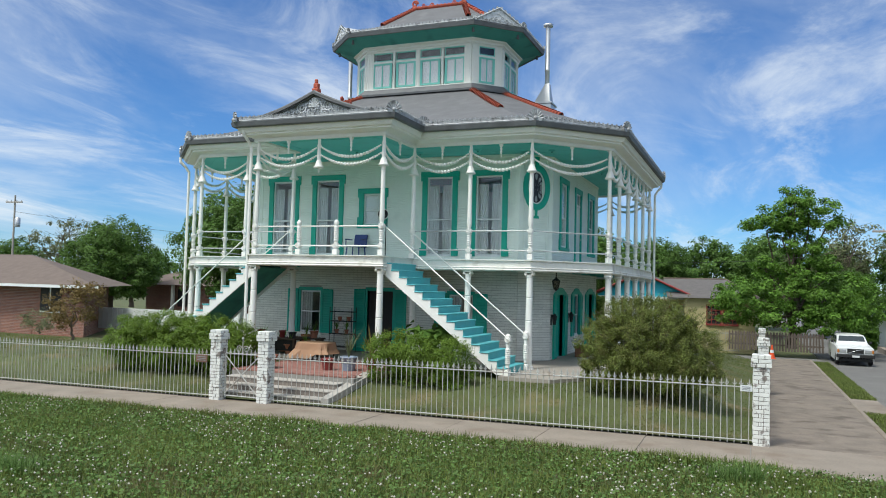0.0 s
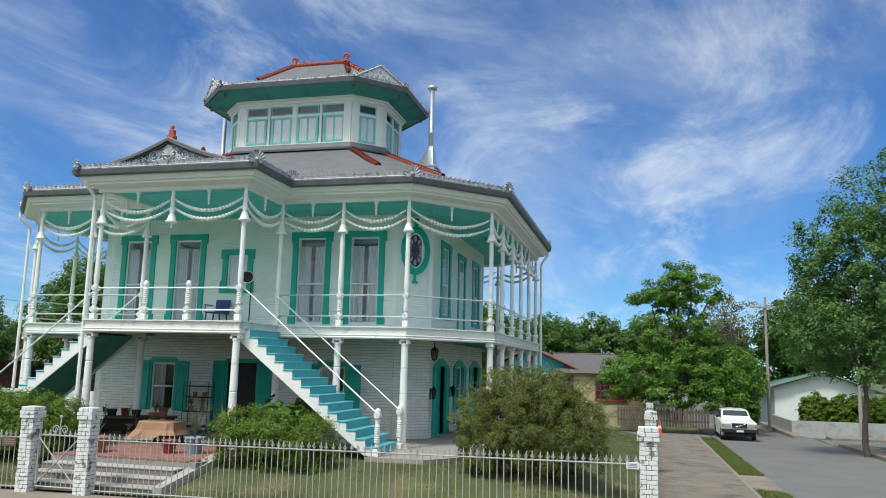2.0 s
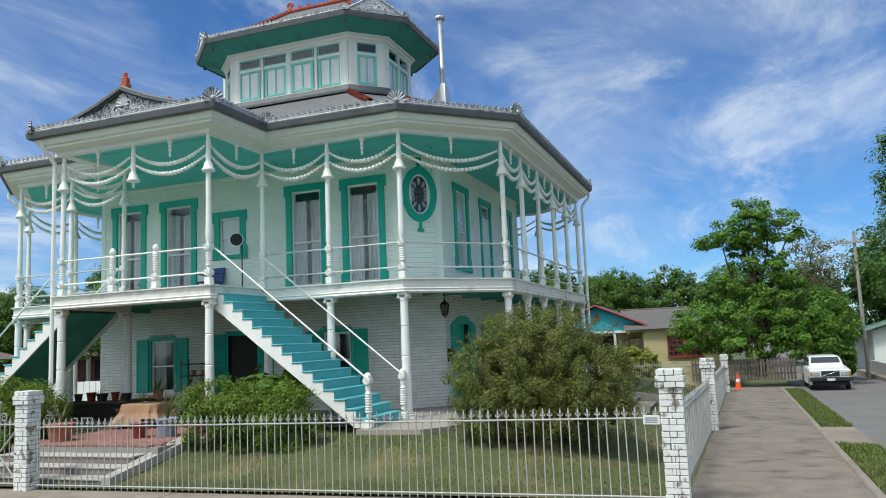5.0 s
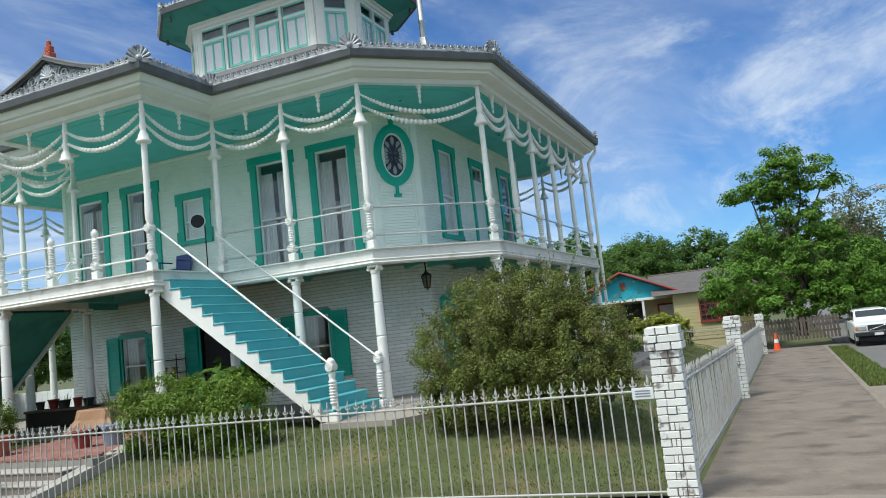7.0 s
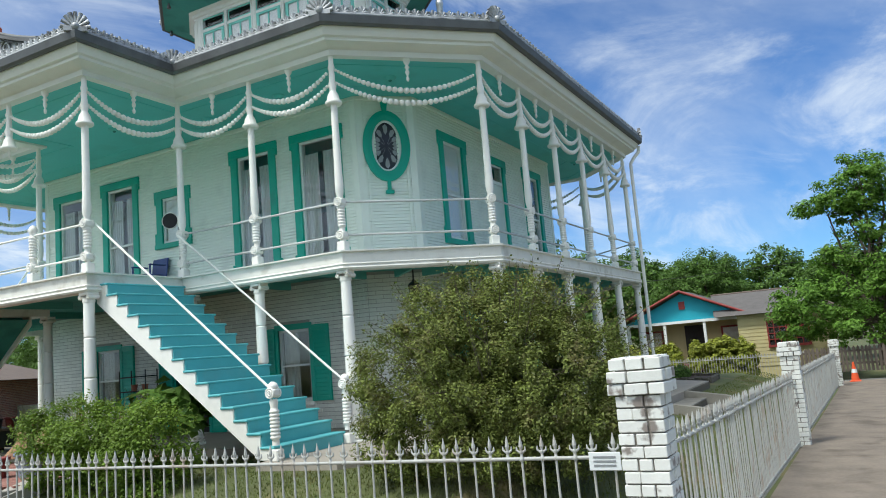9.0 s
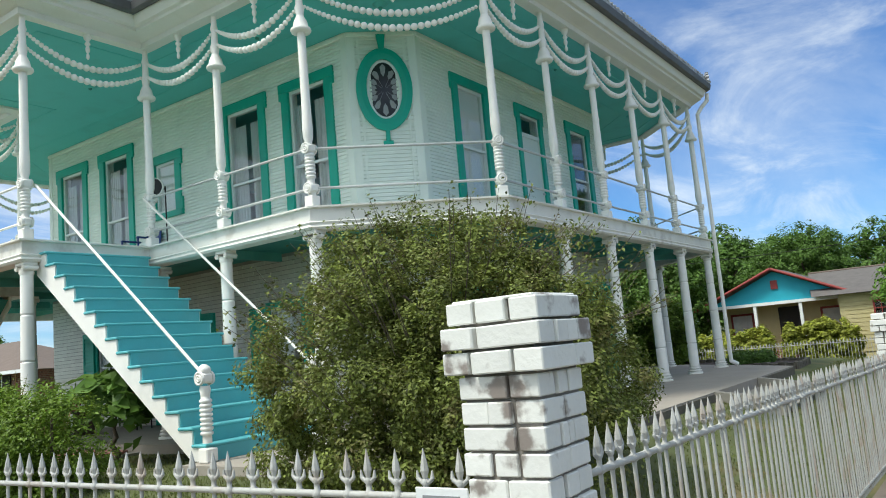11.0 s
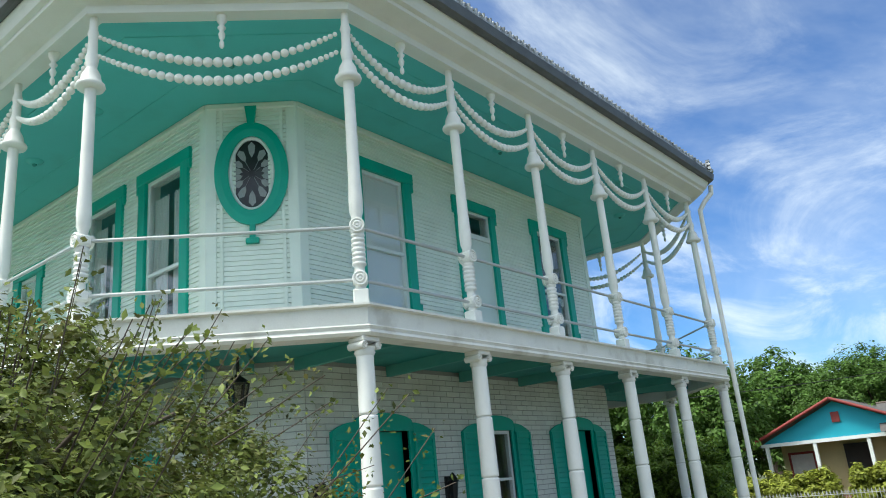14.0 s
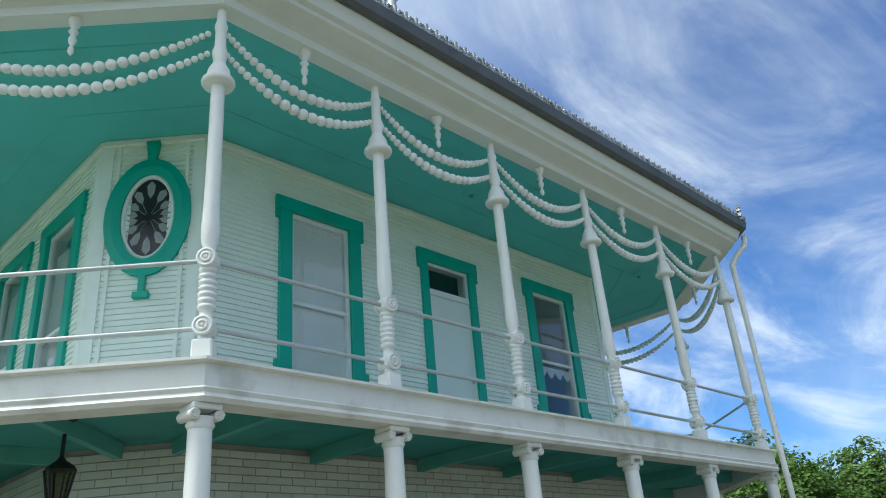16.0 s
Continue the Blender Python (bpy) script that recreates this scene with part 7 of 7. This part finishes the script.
part("roof", G().add([(-4.9, 49.8, 2.62), (0.6, 49.8, 2.62), (0.6, 58.4, 2.62), (-4.9, 58.4, 2.62), (-5.6, 54.1, 3.86), (-1.6, 54.1, 3.86)], [(0, 1, 5, 4), (1, 2, 5), (2, 3, 4, 5), (3, 0, 4), (3, 2, 1, 0)]), SHING, nh)
part("ridge_cap", G().tube((-5.6, 54.1, 3.87), (-1.6, 54.1, 3.87), 0.06, 6).tube((-1.6, 54.1, 3.87), (0.6, 49.8, 2.64), 0.05, 6), BROWNSH, nh, "brown ridge cap")
for x in (-2.15, -1.2):
    w_ = part("window", G().box(x - 0.4, 50.15, 1.04, x + 0.4, 50.16, 2.2), DARK, nh, "red sash window")
    part("sill", G().box(x - 0.47, 50.06, 0.96, x + 0.47, 50.17, 1.07), REDTRIM, w_, "red sill")
    part("head", G().box(x - 0.45, 50.08, 2.17, x + 0.45, 50.17, 2.25), REDTRIM, w_, "red head board")
    for bx in (-0.415, -0.14, 0.12, 0.415):
        hw = 0.035 if abs(bx) > 0.2 else 0.018
        part("stile", G().box(x + bx - hw, 50.09, 1.07, x + bx + hw, 50.147, 2.17), REDTRIM, w_, "red stile")
    for bz in (1.33, 1.615, 1.90):
        part("muntin", G().box(x - 0.38, 50.095, bz - 0.018, x + 0.38, 50.145, bz + 0.018), REDTRIM, w_, "red glazing bar")
    for i in range(3):
        for j in range(4):
            part("pane", G().box(x - 0.38 + 0.26 * i, 50.12, 1.07 + 0.285 * j, x - 0.38 + 0.26 * i + 0.22, 50.13, 1.07 + 0.285 * j + 0.24), GLASS, w_)

lh = thing("brick_house", "low red brick bungalow with a hipped brown roof", "house", at(-1.1, 0, 0))
part("wall", G().prism([(-52, 29), (-29.9, 29), (-35.5, 36), (-52, 36)], -0.5, 2.25), HBRICK, lh)
part("roof", G().add([(-53, 28.2, 2.18), (-28.2, 28.2, 2.18), (-34.6, 37, 2.18), (-53, 37, 2.18), (-46, 32.4, 3.85), (-37.8, 32.4, 3.85)], [(0, 1, 5, 4), (1, 2, 5), (2, 3, 4, 5), (3, 0, 4), (3, 2, 1, 0)]), BROWNSH, lh)
part("fascia", G().box(-53, 28.16, 2.08, -28.2, 28.2, 2.22), SASH, lh)
for x in (-37.2, -32.2):
    w_ = part("window", G().box(x - 0.7, 28.94, 0.8, x + 0.7, 29.0, 2.05), DARK, lh, "dark window")
    part("frame", G().box(x - 0.7, 28.92, 0.78, x + 0.7, 28.95, 0.86).box(x - 0.03, 28.92, 0.86, x + 0.03, 28.95, 2.05), SASH, w_)
br = struct("board_fence", G().box(-35, 33.0, -0.2, -24, 33.05, 0.95), SASH, "white board fence behind the lawn", "fence")
for i in range(30):
    part("board", G().box(-35 + 0.37 * i, 32.97, -0.2, -35 + 0.37 * i + 0.34, 33.0, 0.97, b=0.004), SASH, br)
h2_ = thing("brown_house", "low house with a brown hipped roof behind trees", "house", at(0, 0, 0))
part("wall", G().box(-43, 46, 0, -34, 54, 2.3), HBRICK, h2_)
part("roof", G().add([(-44, 45.2, 2.2), (-33, 45.2, 2.2), (-33, 55, 2.2), (-44, 55, 2.2), (-40, 50, 4.0), (-37, 50, 4.0)], [(0, 1, 5, 4), (1, 2, 5), (2, 3, 4, 5), (3, 0, 4), (3, 2, 1, 0)]), BROWNSH, h2_)
for x in (-40, -38.4):
    part("post", G().box(x - 0.1, 45.4, 0, x + 0.1, 45.6, 2.2), CREAM, h2_)
part("window", G().box(-39.9, 45.94, 0.6, -38.6, 46, 1.9), DARK, h2_)

wh = thing("white_house", "white gabled house with a pale green metal roof", "house", far_scale((0.05, 1.82, 2.49), 1.2) @ at(-0.25, 0, 0.12) @ Matrix.Diagonal((1, 1, 0.82, 1)))
part("wall", G().add([(8.1, 52, -0.9), (13.6, 52, -0.9), (13.6, 52, 1.9), (10.8, 52, 3.1), (8.1, 52, 2.0), (8.1, 64, -0.9), (8.1, 64, 2.0), (13.6, 64, -0.9), (13.6, 64, 1.9), (10.8, 64, 3.1)], [(0, 1, 2, 3, 4), (5, 0, 4, 6), (1, 7, 8, 2), (7, 5, 6, 9, 8)]), SASH, wh)
part("roof", G().add([(10.8, 51.5, 3.25), (6.9, 51.5, 1.75), (6.9, 64.5, 1.75), (10.8, 64.5, 3.25), (10.8, 51.5, 3.17), (6.9, 51.5, 1.67), (6.9, 64.5, 1.67), (10.8, 64.5, 3.17)], [(0, 3, 2, 1), (4, 5, 6, 7), (0, 1, 5, 4), (1, 2, 6, 5)]), GREENR, wh)
part("roof", G().add([(10.8, 51.5, 3.25), (14.0, 51.5, 1.8), (14.0, 64.5, 1.8), (10.8, 64.5, 3.25), (10.8, 51.5, 3.17), (14.0, 51.5, 1.72), (14.0, 64.5, 1.72), (10.8, 64.5, 3.17)], [(0, 1, 2, 3), (7, 6, 5, 4), (0, 4, 5, 1)]), GREENR, wh)
part("window", G().box(9.2, 51.94, 0.5, 10.3, 52.0, 1.6), SCREEN, wh, "grey garage door")
for y in (53.0, 55.0, 57.0):
    part("post", G().box(7.1, y, 0, 7.25, y + 0.15, 1.72), SASH, wh)
part("door", G().box(8.06, 53.6, 0, 8.1, 54.5, 1.8), SCREEN, wh)
PALEBLOCK = mat("pale_block", (0.42, 0.42, 0.40), 0.85, var=0.2, scale=3, bump=0.3, dirt=(0.22, 0.21, 0.19), dirt_amt=0.6)
wl = struct("garden_wall", G().box(8.4, 50.0, -1.1, 16.0, 50.2, -0.05).box(8.4, 50.2, -1.1, 8.6, 57, -0.07), PALEBLOCK, "low pale block garden wall", "wall")
struct("far_pavement", G().box(9.6, 46.0, -1.1, 40, 47.4, -0.66).box(8.0, 47.4, -1.1, 8.4, 60, -0.72).box(8.7, 15, -0.3, 9.9, 42, -0.08, STREET), CONC, "far concrete pavement across the road", "pavement")

# wooden picket fence at the corner tree
wf = thing("picket_fence", "weathered dark wooden picket fence by the tree", "fence", far_scale((0.5, 3.3, 2.2), 1.12) @ at(0, 41.4, -0.15))
wp = G().add([(0, 0, 0), (0.09, 0, 0), (0.09, 0, 0.86), (0.045, 0, 0.94), (0, 0, 0.86), (0, 0.02, 0), (0.09, 0.02, 0), (0.09, 0.02, 0.86), (0.045, 0.02, 0.94), (0, 0.02, 0.86)], [(0, 1, 2, 3, 4), (9, 8, 7, 6, 5), (0, 4, 9, 5), (1, 6, 7, 2), (4, 3, 8, 9), (3, 2, 7, 8)]).mesh("picket")
GREYW = mat("weathered_wood", (0.12, 0.095, 0.075), 0.85, var=0.3, bump=0.3, obj_rand=0.4, stretch=(1, 1, 0.2))
wp.materials.append(GREYW)
for i in range(32):
    part("picket", wp, None, wf, m=pose(-1.0 + 0.135 * i, 0, 0, 0, random.uniform(-1.5, 1.5), 0))
for z in (0.25, 0.7):
    part("rail", G().box(-1.0, 0.02, z, 3.3, 0.06, z + 0.08), GREYW, wf)
fence((-11.5, 46.2), (-0.6, 46.2), -0.62, -0.6, "white iron fence before the turquoise house")

# ---- poles and wires ----
POLEW = mat("grey_pole_wood", (0.34, 0.31, 0.27), 0.9, var=0.25, bump=0.4, stretch=(1, 1, 0.2))


def utility_pole(x, y, h, rz, drum):
    ob = thing("utility_pole", "weathered wooden utility pole with a crossarm", "pole", at(x, y, fall(y) - 0.1, rz), group="utility poles")
    part("post", G().lathe([(0.11, 0), (0.075, h)], 10), POLEW, ob)
    part("crossarm", G().box(-0.9, -0.16, h - 0.7, 0.9, -0.06, h - 0.58, b=0.01), POLEW, ob)
    for dx in (-0.8, -0.3, 0.3, 0.8):
        part("insulator", G().lathe([(0.03, h - 0.58), (0.045, h - 0.5), (0.02, h - 0.44)], 8, at(dx, -0.11, 0)), GALV, ob)
    if drum:
        part("transformer", G().lathe([(0.22, h - 2.9), (0.24, h - 2.85), (0.24, h - 2.1), (0.12, h - 2.02)], 12, at(0.38, 0, 0)), GALV, ob, "grey transformer drum")


utility_pole(-62.5, 50, 10.7, 8, True)
utility_pole(7.75, 53.5, 8.2, 0, False)
utility_pole(11.5, 48.0, 8.6, 0, False)
wires = thing("overhead_wires", "thin dark overhead wires", "wires", at(0, 0, 0), kind="stuff")
for a, b, sag in (((-62.5, 50, 8.4), (-16, 47, 4.6), 0.4), ((7.75, 53.5, 6.8), (11.5, 48.0, 6.9), 0.1), ((-16, 47, 4.6), (7.75, 53.5, 5.4), 0.5)):
    g, prev = G(), None
    for i in range(25):
        u = i / 24
        p = Vector(a).lerp(Vector(b), u) - Vector((0, 0, sag * 4 * u * (1 - u)))
        if prev:
            g.tube(prev, p, 0.012, 4)
        prev = p
    part("wire", g, BLACKM, wires)

# ---- parked car ----
CARW = mat("white_car_paint", (0.72, 0.73, 0.72), 0.3, var=0.04, scale=2, bump=0)
RUBBER = mat("black_rubber", (0.018, 0.018, 0.018), 0.75, var=0.2, bump=0.1)
CHROME = mat("dull_chrome", (0.6, 0.6, 0.6), 0.25, 0.9, var=0.05)
CARGLASS = mat("dark_car_glass", (0.03, 0.04, 0.045), 0.08, var=0.1, bump=0)
AMBER = mat("amber_lens", (0.5, 0.18, 0.02), 0.3, var=0.1)
LAMP = mat("clear_headlamp", (0.55, 0.57, 0.58), 0.12, 0.5, var=0.1)
car = thing("parked_estate_car", "white boxy estate car parked at the kerb", "car", at(4.75, 42.6, -0.742))
W = 0.82


def loft(sections, material_name=None):
    """sections: (y, half width, z0, z1, edge)"""
    g, vs_ = G(), []
    for y, hw_, z0, z1, e in sections:
        vs_ += [(-hw_, y, z0), (-hw_, y, z1 - e), (-hw_ + e, y, z1), (hw_ - e, y, z1), (hw_, y, z1 - e), (hw_, y, z0)]
    fs_ = [(i * 6 + k, i * 6 + (k + 1) % 6, (i + 1) * 6 + (k + 1) % 6, (i + 1) * 6 + k) for i in range(len(sections) - 1) for k in range(6)]
    fs_ += [tuple(reversed(range(6))), tuple(range((len(sections) - 1) * 6, len(sections) * 6))]
    return g.add(vs_, [tuple(reversed(f)) for f in fs_])


part("body", loft([(0.08, W - 0.03, 0.36, 0.86, 0.04), (0.16, W, 0.24, 0.90, 0.05), (1.35, W, 0.22, 0.98, 0.06), (1.5, W, 0.22, 0.99, 0.05), (4.5, W, 0.22, 0.99, 0.05), (4.68, W - 0.02, 0.3, 0.96, 0.05)]), CARW, car)
part("cabin", loft([(1.42, 0.72, 0.96, 1.0, 0.02), (2.05, 0.64, 0.96, 1.42, 0.06), (4.3, 0.63, 0.96, 1.44, 0.06), (4.62, 0.68, 0.96, 1.02, 0.02)]), CARW, car)
part("windscreen", G().add([(-0.63, 1.47, 1.03), (0.63, 1.47, 1.03), (0.56, 1.985, 1.385), (-0.56, 1.985, 1.385)], [(0, 1, 2, 3)]), CARGLASS, car, "dark windscreen")
for s in (-1, 1):
    for y0, y1 in ((1.95, 2.75), (2.85, 3.55), (3.65, 4.3)):
        part("side_window", G().add([(s * 0.722, y0, 1.03), (s * 0.722, y1, 1.03), (s * 0.662, y1, 1.36), (s * 0.668, max(y0, 2.08), 1.36)], [(0, 1, 2, 3) if s < 0 else (3, 2, 1, 0)]), CARGLASS, car)
    part("headlight", G().box(s * 0.56 - 0.15, 0.055, 0.64, s * 0.56 + 0.15, 0.10, 0.80, b=0.01), LAMP, car)
    part("indicator", G().box(s * 0.76 - 0.045, 0.06, 0.64, s * 0.76 + 0.045, 0.12, 0.80, b=0.01), AMBER, car)
    part("mirror", G().box(s * 0.86 - 0.07, 1.75, 1.02, s * 0.86 + 0.07, 1.83, 1.14, b=0.02), RUBBER, car)
    for y in (0.82, 3.55):
        wh_ = part("wheel", G().lathe([(0.19, -0.09), (0.29, -0.09), (0.31, -0.06), (0.31, 0.06), (0.29, 0.09), (0.19, 0.09)], 20, at(s * 0.73, y, 0.31) @ pose(0, 0, 0, 0, 90, 0)), RUBBER, car, "black tyre")
        part("rim", G().lathe([(0.19, -0.075), (0.17, -0.05), (0.05, -0.07), (0.05, 0.07), (0.17, 0.05), (0.19, 0.075)], 16, at(s * 0.73, y, 0.31) @ pose(0, 0, 0, 0, 90, 0)), CHROME, wh_)
gr = part("grille", G().box(-0.36, 0.045, 0.62, 0.36, 0.10, 0.84, b=0.01), RUBBER, car, "black grille")
part("grille_bar", G().tube((-0.3, 0.04, 0.64), (0.3, 0.04, 0.82), 0.012, 6), CHROME, gr)
part("bumper", G().box(-0.84, -0.06, 0.40, 0.84, 0.14, 0.58, b=0.03), RUBBER, car, "black bumper")
part("plate", G().box(-0.16, -0.075, 0.43, 0.16, -0.06, 0.53), SIGNW, car)
part("valance", G().box(-0.74, 0.08, 0.22, 0.74, 0.2, 0.40), RUBBER, car)

ORANGE = mat("orange_plastic", (0.70, 0.09, 0.02), 0.5, var=0.08)
ob = thing("traffic_cone", "orange traffic cone with a white band on the pavement", "cone", at(0.95, 41.6, -0.53))
part("base", G().box(-0.18, -0.18, 0, 0.18, 0.18, 0.04, b=0.01), ORANGE, ob)
part("body", G().lathe([(0.14, 0.04), (0.105, 0.26), (0.05, 0.56), (0.03, 0.70)], 16), ORANGE, ob)
part("band", G().lathe([(0.099, 0.31), (0.074, 0.45)], 16, cap=False), SIGNW, ob, "white band")
bins = thing("wheeled_bin", "dark wheeled rubbish bin beside the far kerb", "bin", at(5.4, 53.5, -0.85))
part("body", G().add([(-0.25, -0.28, 0), (0.25, -0.28, 0), (0.25, 0.28, 0), (-0.25, 0.28, 0), (-0.3, -0.34, 0.95), (0.3, -0.34, 0.95), (0.3, 0.34, 0.95), (-0.3, 0.34, 0.95)], [(0, 1, 5, 4), (1, 2, 6, 5), (2, 3, 7, 6), (3, 0, 4, 7)]), RUBBER, bins)
part("lid", G().box(-0.32, -0.38, 0.95, 0.32, 0.36, 1.03, b=0.02), RUBBER, bins)


# ---- grass ----
def blades(name, x0, x1, y0, y1, n_, h, height, material, label, seed, skip=None, lean=0.6, width=0.006):
    rng = np.random.default_rng(seed)
    x, y = rng.uniform(x0, x1, n_), rng.uniform(y0, y1, n_)
    if skip is not None:
        keep = np.array([not skip(a, b) for a, b in zip(x, y)])
        x, y = x[keep], y[keep]
    n_ = len(x)
    z = np.array([height(a, b) for a, b in zip(x, y)])
    base = np.stack([x, y, z - 0.005], 1)
    a = rng.uniform(0, 2 * math.pi, n_)
    d = np.stack([np.cos(a), np.sin(a), np.zeros(n_)], 1)
    s = np.stack([-np.sin(a), np.cos(a), np.zeros(n_)], 1) * width * rng.uniform(0.6, 1.4, n_)[:, None]
    patch = 0.75 + 0.5 * np.array([noise.noise((float(p), float(q), 3.0)) for p, q in zip(x * 0.9, y * 0.9)])
    hh = (h * rng.uniform(0.5, 1.3, n_) * patch)[:, None]
    tip = base + d * hh * lean * rng.uniform(0.3, 1.2, n_)[:, None] + np.array([0, 0, 1.0]) * hh
    v = np.stack([base - s, base + s, tip], 1).reshape(-1, 3)
    me = bpy.data.meshes.new(name)
    me.vertices.add(3 * n_)
    me.vertices.foreach_set("co", v.astype(np.float32).ravel())
    me.loops.add(3 * n_)
    me.loops.foreach_set("vertex_index", np.arange(3 * n_, dtype=np.int32))
    me.polygons.add(n_)
    me.polygons.foreach_set("loop_start", (np.arange(n_) * 3).astype(np.int32))
    me.update(calc_edges=True)
    me.materials.append(material)
    ob = part(name, me, None)
    return tagged(ob, label, "grass", kind="stuff")


def on_house(x, y):
    return (TX0 - 0.1 < x < TX1 and y > 15.1) or (y > 17.9 and AX + 5.2 < x < AX + 6.7) or (y > 19.4 and AX - 7.7 < x < -1.95) or (y > 17.9 + (x - (AX + 6.6)) * 1.44 and AX + 6.5 < x < AX + 9.1)


blades("meadow_grass", -19, 2.3, 3.2, 12.95, 170000, 0.15, levee, BLADE, "rough uncut meadow grass on the slope", 1, width=0.007)
blades("lawn_grass", -17, 0.05, 15.0, 19.4, 75000, 0.045, yard, LAWN, "short dry lawn grass inside the fence", 2, on_house, width=0.006)
blades("side_lawn_grass", -2.0, 0.15, 19.4, 38.0, 18000, 0.05, yard, LAWN, "short lawn grass beside the slab", 3, on_house, width=0.007)
blades("far_lawn_grass", -40, -17, 15.0, 28.5, 40000, 0.06, lambda x, y: yard(x, y) if x > -24 else levee(x, y) - 0.08, LAWN, "green neighbouring lawn", 4, width=0.012)
blades("verge_grass", 2.5, 3.5, 12.9, 42.0, 30000, 0.09, lambda x, y: -0.06 + fall(y), BLADE, "green grass verge beside the road", 5, lambda x, y: 21.6 < y < 25.0 or x > 3.22 + 0.011 * (y - 15) or x < 2.5 + 0.011 * (y - 15), width=0.008)
blades("outer_grass", -42, -19, 2.0, 12.9, 30000, 0.15, levee, BLADE, "rough meadow grass farther along the slope", 8, width=0.018)
blades("back_slope_grass", -20, 12, -7, 3.25, 45000, 0.13, levee, BLADE, "rough meadow grass up the slope", 9, width=0.016)
blades("road_end_grass", 3.1, 14, 3.2, 12.0, 24000, 0.12, levee, BLADE, "rough meadow grass at the end of the road", 10, width=0.014)
blades("slope_grass", 0.3, 3.2, 3.2, 12.9, 22000, 0.10, levee, BLADE, "rough grass beside the corner", 6, width=0.007)
blades("weed_edge", -20, 0.4, 12.75, 13.15, 9000, 0.16, lambda x, y: levee(x, 12.8), BLADE, "weeds leaning over the pavement edge", 7, width=0.008)
struct("drive_strip", G().box(2.5, 21.6, -0.3, 3.22, 25.0, -0.06, STREET), CONC, "concrete strip between pavement and road", "drive")
VERGE = struct("verge", G().box(2.5, 12.9, -0.3, 3.22, 15, -0.07).box(2.5, 15, -0.3, 3.22, 21.6, -0.07, STREET).box(2.5, 25.0, -0.3, 3.22, 42.0, -0.07, STREET), SOIL, "earth verge between pavement and road", "verge")

CLOVER = mat("white_clover_head", (0.48, 0.45, 0.38), 0.8, var=0.1, island=0.5, bump=0)
CLEAF = mat("clover_leaf", (0.12, 0.20, 0.05), 0.5, var=0.2, island=0.7, bump=0, trans=0.33, spec=0.25)
rng = np.random.default_rng(77)
n_ = 3600
x, y = rng.uniform(-18, 1.8, n_), rng.uniform(3.4, 12.7, n_)
keep = np.array([noise.noise((float(a) * 0.45, float(b) * 0.45, 9.0)) > -0.22 for a, b in zip(x, y)])
x, y = x[keep], y[keep]
octa = np.array([(1, 0, 0), (-1, 0, 0), (0, 1, 0), (0, -1, 0), (0, 0, 1), (0, 0, -1)], dtype=float)
of = [(0, 2, 4), (2, 1, 4), (1, 3, 4), (3, 0, 4), (2, 0, 5), (1, 2, 5), (3, 1, 5), (0, 3, 5)]
g = G()
for a, b in zip(x, y):
    c = np.array([a, b, levee(a, b) + rng.uniform(0.07, 0.16)])
    g.add([tuple(c + q * rng.uniform(0.011, 0.020)) for q in octa], of)
tagged(part("clover_flowers", g, CLOVER), "many small white clover heads in the meadow", "flowers", kind="stuff")
n_ = 60000
x, y = rng.uniform(-18, 2.0, n_), rng.uniform(3.3, 12.85, n_)
z = np.array([levee(a, b) for a, b in zip(x, y)]) + rng.uniform(0.03, 0.11, n_)
nr = rng.normal(size=(n_, 3)) * 0.5 + np.array([0, 0, 1.0])
tagged(part("clover_leaves", leaf_mesh("clover_leaves", np.stack([x, y, z], 1), nr / np.linalg.norm(nr, axis=1, keepdims=True), 0.045, CLEAF, rng, 0.9), None), "low clover leaves among the meadow grass", "clover", kind="stuff")
# taller tufts
for i, (tx, ty) in enumerate(((-3.4, 5.4), (-2.6, 5.6), (-2.9, 4.9), (-4.4, 5.2), (-0.5, 6.4), (-8.5, 7.0), (-9.0, 6.3), (-0.2, 11.8))):
    blades("grass_tuft", tx - 0.35, tx + 0.35, ty - 0.3, ty + 0.3, 700, 0.30, levee, CLEAF, "tuft of long fresh grass in the meadow", 100 + i, lean=0.9, width=0.007)
